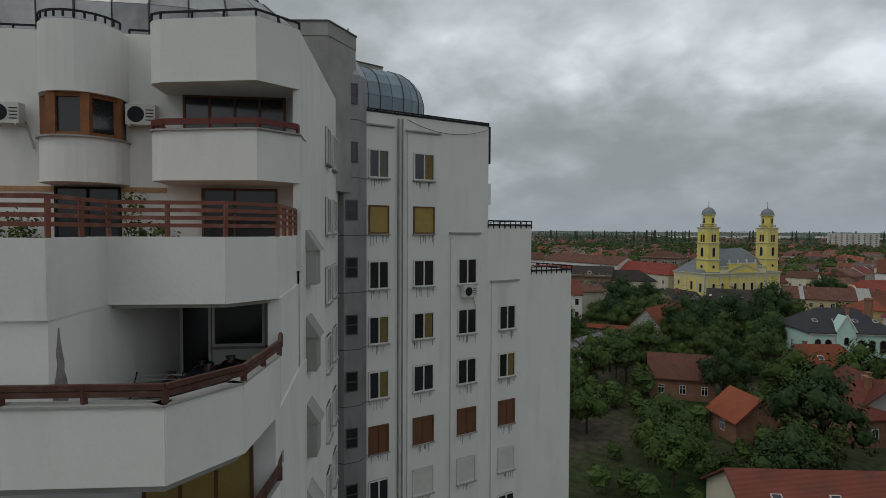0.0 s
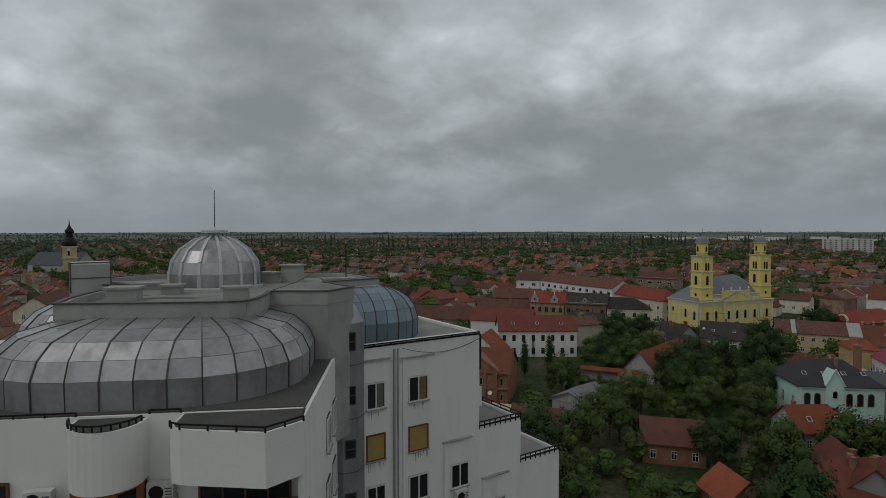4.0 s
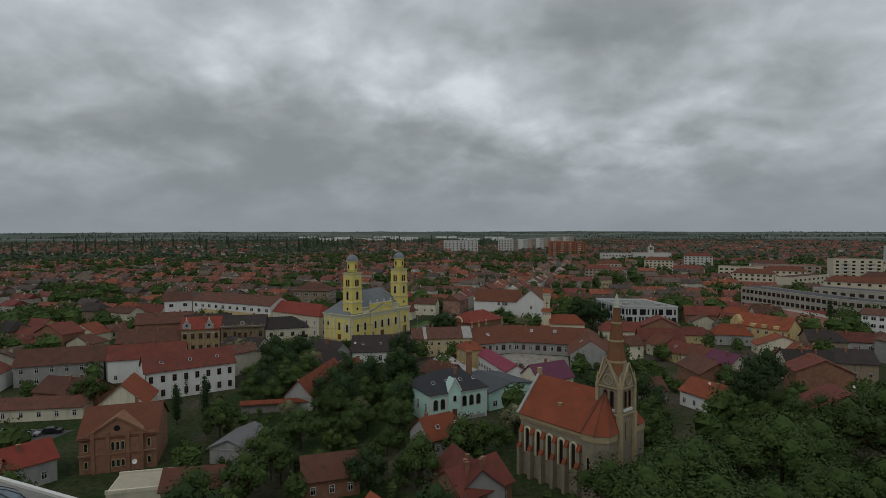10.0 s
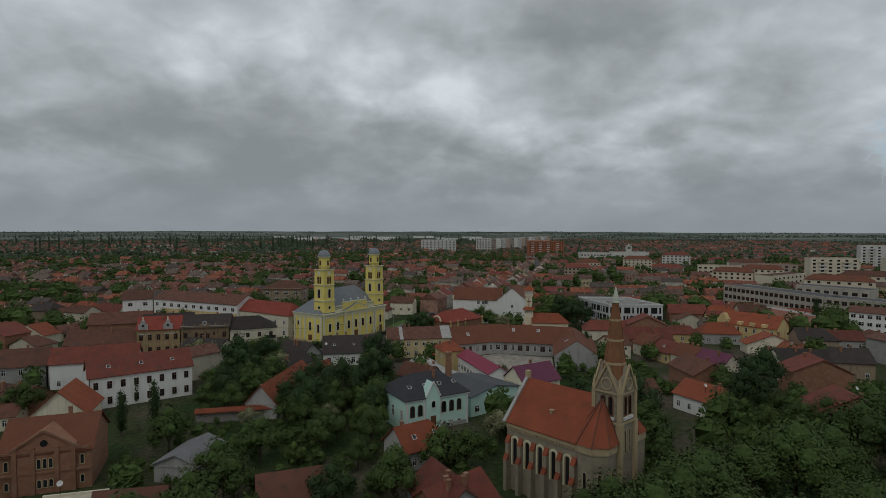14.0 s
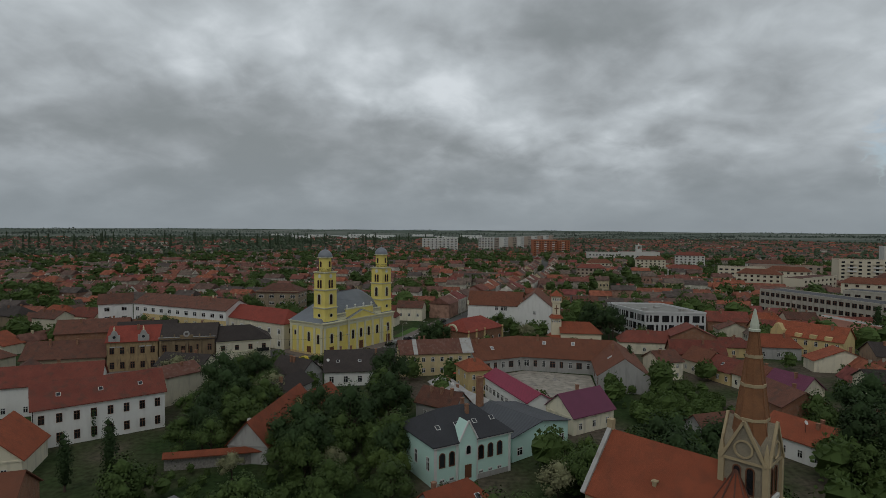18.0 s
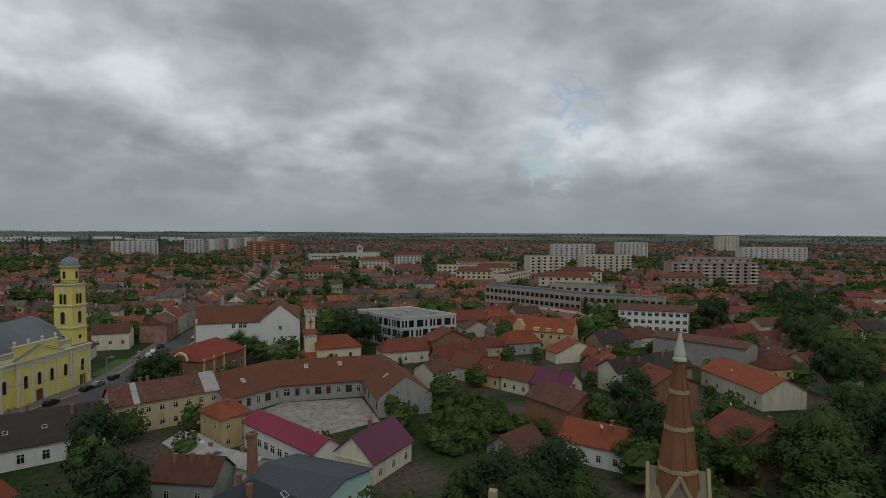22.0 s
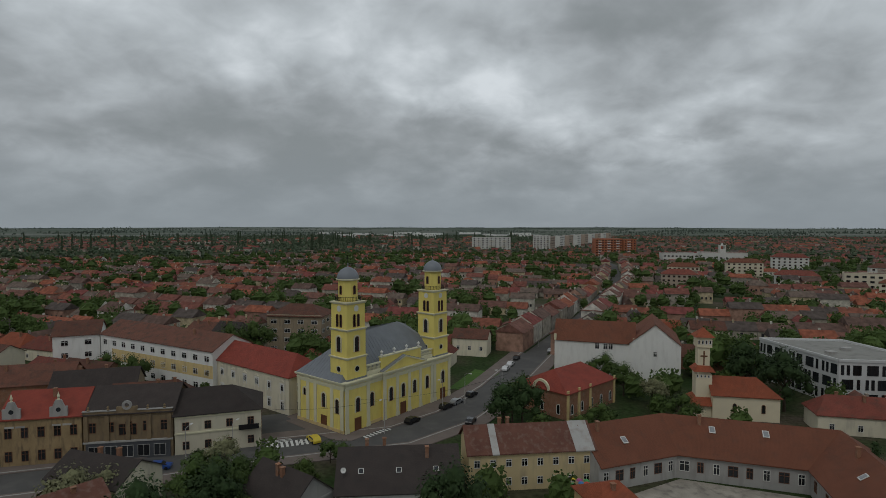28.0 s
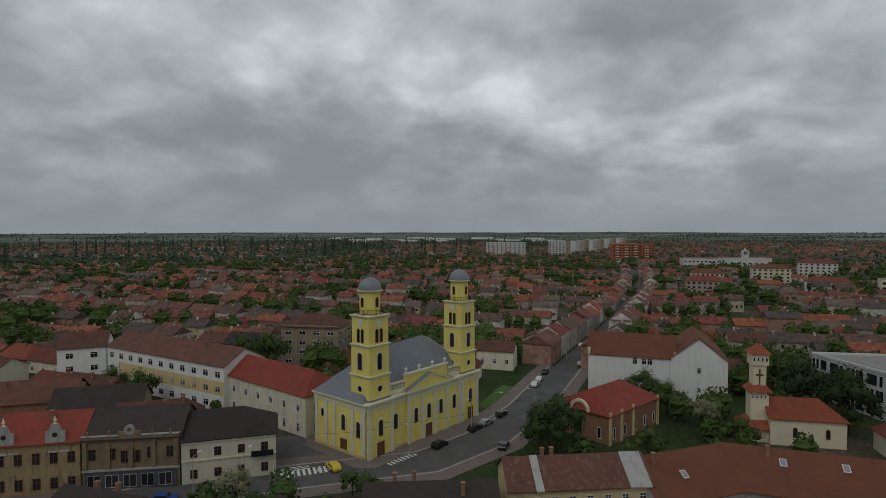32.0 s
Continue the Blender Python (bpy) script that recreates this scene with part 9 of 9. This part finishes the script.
# pale industrial sheds far across the plain
for k in range(20):
    a, r = radians(rnd.uniform(-19, 3)), rnd.uniform(2000, 2900)
    x, y, L = r * math.sin(a), 150 + r * math.cos(a), rnd.uniform(35, 110)
    sd = thing("industrial_shed", x, y, 1, rnd.uniform(-25, 5), "long pale industrial shed on the plain", "warehouse", "industrial sheds")
    child("wall", Shape().box(0, 0, -8, L, 34, 8).mesh("wall", STUCCO_WHITE), sd)
    child("roof", Shape().box(-0.5, -0.5, 8, L + 0.5, 34.5, 9.2).mesh("roof", FRAME_WHITE), sd)

# ---------------------------------------------------------------- street things
child("lawn", Shape().prism([(-27.5, 271), (-20.5, 270), (-12, 289), (-20, 294)], -0.2, 0.09).mesh("lawn", mat("lawn_green", (0.06, 0.12, 0.02), 0.95, var=0.3, scale=0.8)), tagged(thing("lawn"), "bright green lawn beside the church", "lawn", kind="structure"))
taken((-28, 270), (-20, 270), 24)
child("lane", Shape().prism([(-66, 244), (-61.5, 240.5), (-38, 274), (-44, 279)], -0.2, 0.1).mesh("lane", PAVING), tagged(thing("lane"), "paved side lane between church and houses", "lane", kind="structure"))
child("surface", Shape().prism([(-64.5, 224), (-40, 229), (-48.5, 233.2), (-62, 243), (-66, 247), (-76, 243), (-70, 236)], -0.2, 0.055).mesh("surface", ASPHALT), tagged(thing("square"), "small asphalt square before the church", "square", kind="structure"))
child("pavement", Shape().prism([(-65, 241), (-50, 229.5), (-46, 229.5), (-24, 262), (-27, 266), (-48.7, 233.0), (-63, 243)], -0.2, 0.18).mesh("pavement", PAVING), tagged(thing("pavement"), "reddish paved footway round the church", "pavement", kind="structure"))


def stripe_row(x, y, rz, n, L, W, gap):
    z_ = thing("zebra_crossing", x, y, 0.066, rz, "worn white zebra crossing stripes on asphalt", "road marking")
    me = Shape().box(0, 0, 0, W, L, 0.012).mesh("stripe", PAINT_WHITE)
    for k in range(n):
        child("stripe", me, z_, (k * gap, 0, 0))


stripe_row(-63, 223.5, 25, 9, 3.2, 0.55, 1.05)
stripe_row(-43, 231.5, 52, 8, 3.4, 0.5, 1.0)
stripe_row(-66.5, 231, -62, 8, 5.5, 0.3, 0.75)
stripe_row(-22, 262, 62, 8, 3.0, 0.5, 1.0)
txt = bpy.data.curves.new("stop_text", "FONT")
txt.body, txt.size, txt.extrude = "STOP", 1.9, 0.004
txt.materials.append(PAINT_WHITE)
to = new("stop_marking", txt)
to.matrix_basis = pose(-54.0, 230.2, 0.075, 0, 0, 205)
tagged(to, "white painted word on the asphalt at the junction", "road marking")


def car(x, y, rz, paint, label, van=False):
    ob = thing("car", x, y, 0.08, rz, label, "car")
    h = 0.55 if van else 0.0
    prof = [(-2.1, 0.3), (2.1, 0.3), (2.15, 0.75), (1.9, 0.9), (1.0, 1.0), (0.4, 1.42 + h), (-1.4, 1.45 + h), (-2.0, 1.0 + h * 0.8), (-2.15, 0.8)]
    n = len(prof)
    sh = Shape()
    sh.add([(px, -0.85, pz) for px, pz in prof] + [(px, 0.85, pz) for px, pz in prof], [tuple(range(n)), tuple(range(2 * n - 1, n - 1, -1))] + [(k, n + k, n + (k + 1) % n, (k + 1) % n) for k in range(n)])
    child("body", sh.mesh("body", paint), ob)
    for s_ in (-0.86, 0.86):
        gl = [(0.85, 1.0), (0.36, 1.36 + h), (-1.3, 1.38 + h), (-1.75, 1.02)]
        child("side_window", Shape().add([(px, s_, pz) for px, pz in gl], [(0, 1, 2, 3)]).mesh("side_window", GLASS_DARK), ob)
    child("windscreen", Shape().add([(1.02, -0.75, 1.02), (1.02, 0.75, 1.02), (0.44, 0.7, 1.42 + h), (0.44, -0.7, 1.42 + h)], [(0, 1, 2, 3)]).mesh("windscreen", GLASS_DARK), ob)
    wm = Shape().lathe([(0, -0.1), (0.32, -0.1), (0.34, 0), (0.32, 0.1), (0, 0.1)], 12).mesh("wheel", RUBBER)
    for wx in (-1.35, 1.35):
        for wy in (-0.82, 0.82):
            child("wheel", wm, ob).matrix_basis = pose(wx, wy, 0.33, 90)


PAINTS = {"black": mat("car_black", (0.012, 0.012, 0.013), 0.25, var=0.05, bump=0.0, spec=0.6), "white": mat("car_white", (0.6, 0.6, 0.6), 0.3, var=0.04, bump=0.0, spec=0.6), "silver": mat("car_silver", (0.32, 0.33, 0.34), 0.3, metal=0.5, var=0.04, bump=0.0),
          "blue": mat("car_blue", (0.02, 0.07, 0.28), 0.3, var=0.04, bump=0.0, spec=0.6), "red": mat("car_red", (0.4, 0.03, 0.02), 0.3, var=0.04, bump=0.0, spec=0.6), "yellow": mat("car_yellow", (0.6, 0.45, 0.03), 0.3, var=0.04, bump=0.0, spec=0.6)}
for x, y, rz, c, v in ((-34.1, 242.3, 58, "black", 0), (-26.8, 253.5, 60, "black", 0), (-24.2, 257.5, 60, "silver", 0), (-20.4, 264.5, 62, "black", 0), (-9.8, 293.6, 72, "white", 0), (-8.0, 300, 72, "white", 0), (-5.5, 309, 72, "black", 0),
                       (-54.2, 228.6, 130, "yellow", 0), (-80, 212.6, 14, "blue", 0), (-71.5, 214.0, 16, "white", 0), (-20, 243, 75, "black", 0), (8, 322, 72, "silver", 0), (13, 355, 72, "white", 0), (22, 380, 72, "black", 0), (33, 398, 252, "silver", 0), (40, 440, 72, "red", 0), (55, 470, 72, "black", 0), (64, 512, 72, "white", 0),
                       (-111.5, 122.5, 10, "white", 0), (-109, 117.5, 10, "black", 1), (-108, 114.5, 12, "silver", 0), (-102.5, 121.5, 12, "silver", 0), (-98.8, 124, 14, "black", 0), (-106, 111, 10, "silver", 0), (-243, 62, 20, "white", 1), (-230, 70, 20, "silver", 0)):
    car(x, y, rz, PAINTS[c], "%s parked %s beside the street" % (c, "van" if v else "car"), v)
child("surface", Shape().prism([(-125, 108), (-100, 104), (-95, 126), (-122, 127)], -0.2, 0.07).mesh("surface", ASPHALT), tagged(thing("car_park"), "small grey asphalt car park", "car park", kind="structure"))


def street_lamp(x, y, rz, h=8.0):
    ob = thing("street_lamp", x, y, 0, rz, "tall grey steel street lamp with a curved arm", "street lamp", "street lamps")
    child("pole", Shape().lathe([(0.12, 0), (0.09, h * 0.5), (0.06, h)], 8).mesh("pole", SHEET_PALE), ob)
    child("arm", Shape().beam((0, 0, h), (1.6, 0, h + 0.35), 0.07).mesh("arm", SHEET_PALE), ob)
    child("lamp_head", Shape().box(1.3, -0.16, h + 0.26, 2.1, 0.16, h + 0.42).mesh("lamp_head", FRAME_WHITE), ob)


for x, y, rz in ((-39.5, 234.5, 250), (-27.5, 252, 240), (-12, 262, 200), (-75, 213.2, 80), (-67, 216.5, 80), (-22, 258, 330), (4, 330, 200), (20, 372, 200)):
    street_lamp(x, y, rz)
# wires over the square
wr = thing("overhead_wire", 0, 0, 0, 0, "thin dark wires spanning the street", "wire")
for a, b in (((-62.5, 243, 7.5), (-39.5, 234.5, 8)), ((-39.5, 234.5, 8), (-10, 258, 8.5)), ((-64.5, 226, 8), (-39.5, 234.5, 8))):
    sh, prev = Shape(), None
    for k in range(9):
        u = k / 8
        p = tuple(a[i] + (b[i] - a[i]) * u - (1.0 * 4 * u * (1 - u) if i == 2 else 0) for i in range(3))
        if prev:
            sh.beam(prev, p, 0.035)
        prev = p
    child("wire", sh.mesh("wire", DARK_IRON), wr)
# kerbs along the square
for side in (1, -1):
    pts = []
    for k, p in enumerate(MAIN[:8]):
        a, b = MAIN[max(k - 1, 0)], MAIN[min(k + 1, 7)]
        d = Vector((b[0] - a[0], b[1] - a[1])).normalized()
        pts.append((p[0] - d.y * side * 5.6, p[1] + d.x * side * 5.6))
    strip("kerb", pts, 0.35, 0.2, CONCRETE, "pale concrete kerb along the street", "kerb")
    pts2 = [(p[0] + (p[0] - q[0]) * 0.28, p[1] + (p[1] - q[1]) * 0.28) for p, q in zip(pts, MAIN[:8])]
    strip("footway", pts2, 4.6, 0.17, PAVING, "reddish-grey paved footway along the street", "pavement")
# coloured umbrellas hung over the lane
COL = [(0.5, 0.08, 0.05), (0.6, 0.42, 0.04), (0.06, 0.2, 0.42), (0.5, 0.5, 0.46), (0.08, 0.3, 0.1), (0.5, 0.2, 0.04), (0.4, 0.1, 0.25)]
UM = [mat("umbrella_%s" % n, c, 0.7, var=0.08) for n, c in zip(("red", "yellow", "blue", "white", "green", "orange", "pink"), COL)]
for k in range(34):
    x, y = -2.8 + (k % 5) * 1.25 + rnd.uniform(-0.2, 0.2), 197.5 + (k // 5) * 1.45 + rnd.uniform(-0.2, 0.2)
    c = k * 5 % 7
    um = thing("umbrella", x, y, 3.6 + rnd.uniform(-0.2, 0.3), 0, "%s umbrella hung over the lane" % ("red", "yellow", "blue", "white", "green", "orange", "pink")[c], "umbrella", "umbrellas over the lane")
    child("canopy", Shape().lathe([(0.55, 0), (0.42, 0.18), (0.2, 0.3), (0, 0.34)], 8).mesh("canopy", UM[c]), um)
    child("stick", Shape().beam((0, 0, -0.45), (0, 0, 0.3), 0.02).mesh("stick", DARK_IRON), um)
# solar panel on the purple-roofed row house, satellite dishes on old roofs
dish = Shape().lathe([(0.0, 0.0), (0.2, 0.03), (0.42, 0.12), (0.45, 0.13), (0.2, 0.05)], 14).mesh("dish", FRAME_WHITE)
for x, y, z in ((-46.5, 150, 5.6), (66, 146, 7.0), (101, 142, 7.5), (-40, 199, 6.5), (128, 160, 8.0), (-4, 180, 5.0), (-60, 93, 6.0)):
    ds = thing("satellite_dish", x, y, z, 20, "white satellite dish on a roof", "satellite dish", "satellite dishes")
    child("reflector", dish, ds).matrix_basis = pose(0, 0, 0.6, 60, 0, 0)
    child("mount", Shape().beam((0, 0, -1.5), (0, 0, 0.6), 0.05).mesh("mount", DARK_IRON), ds)
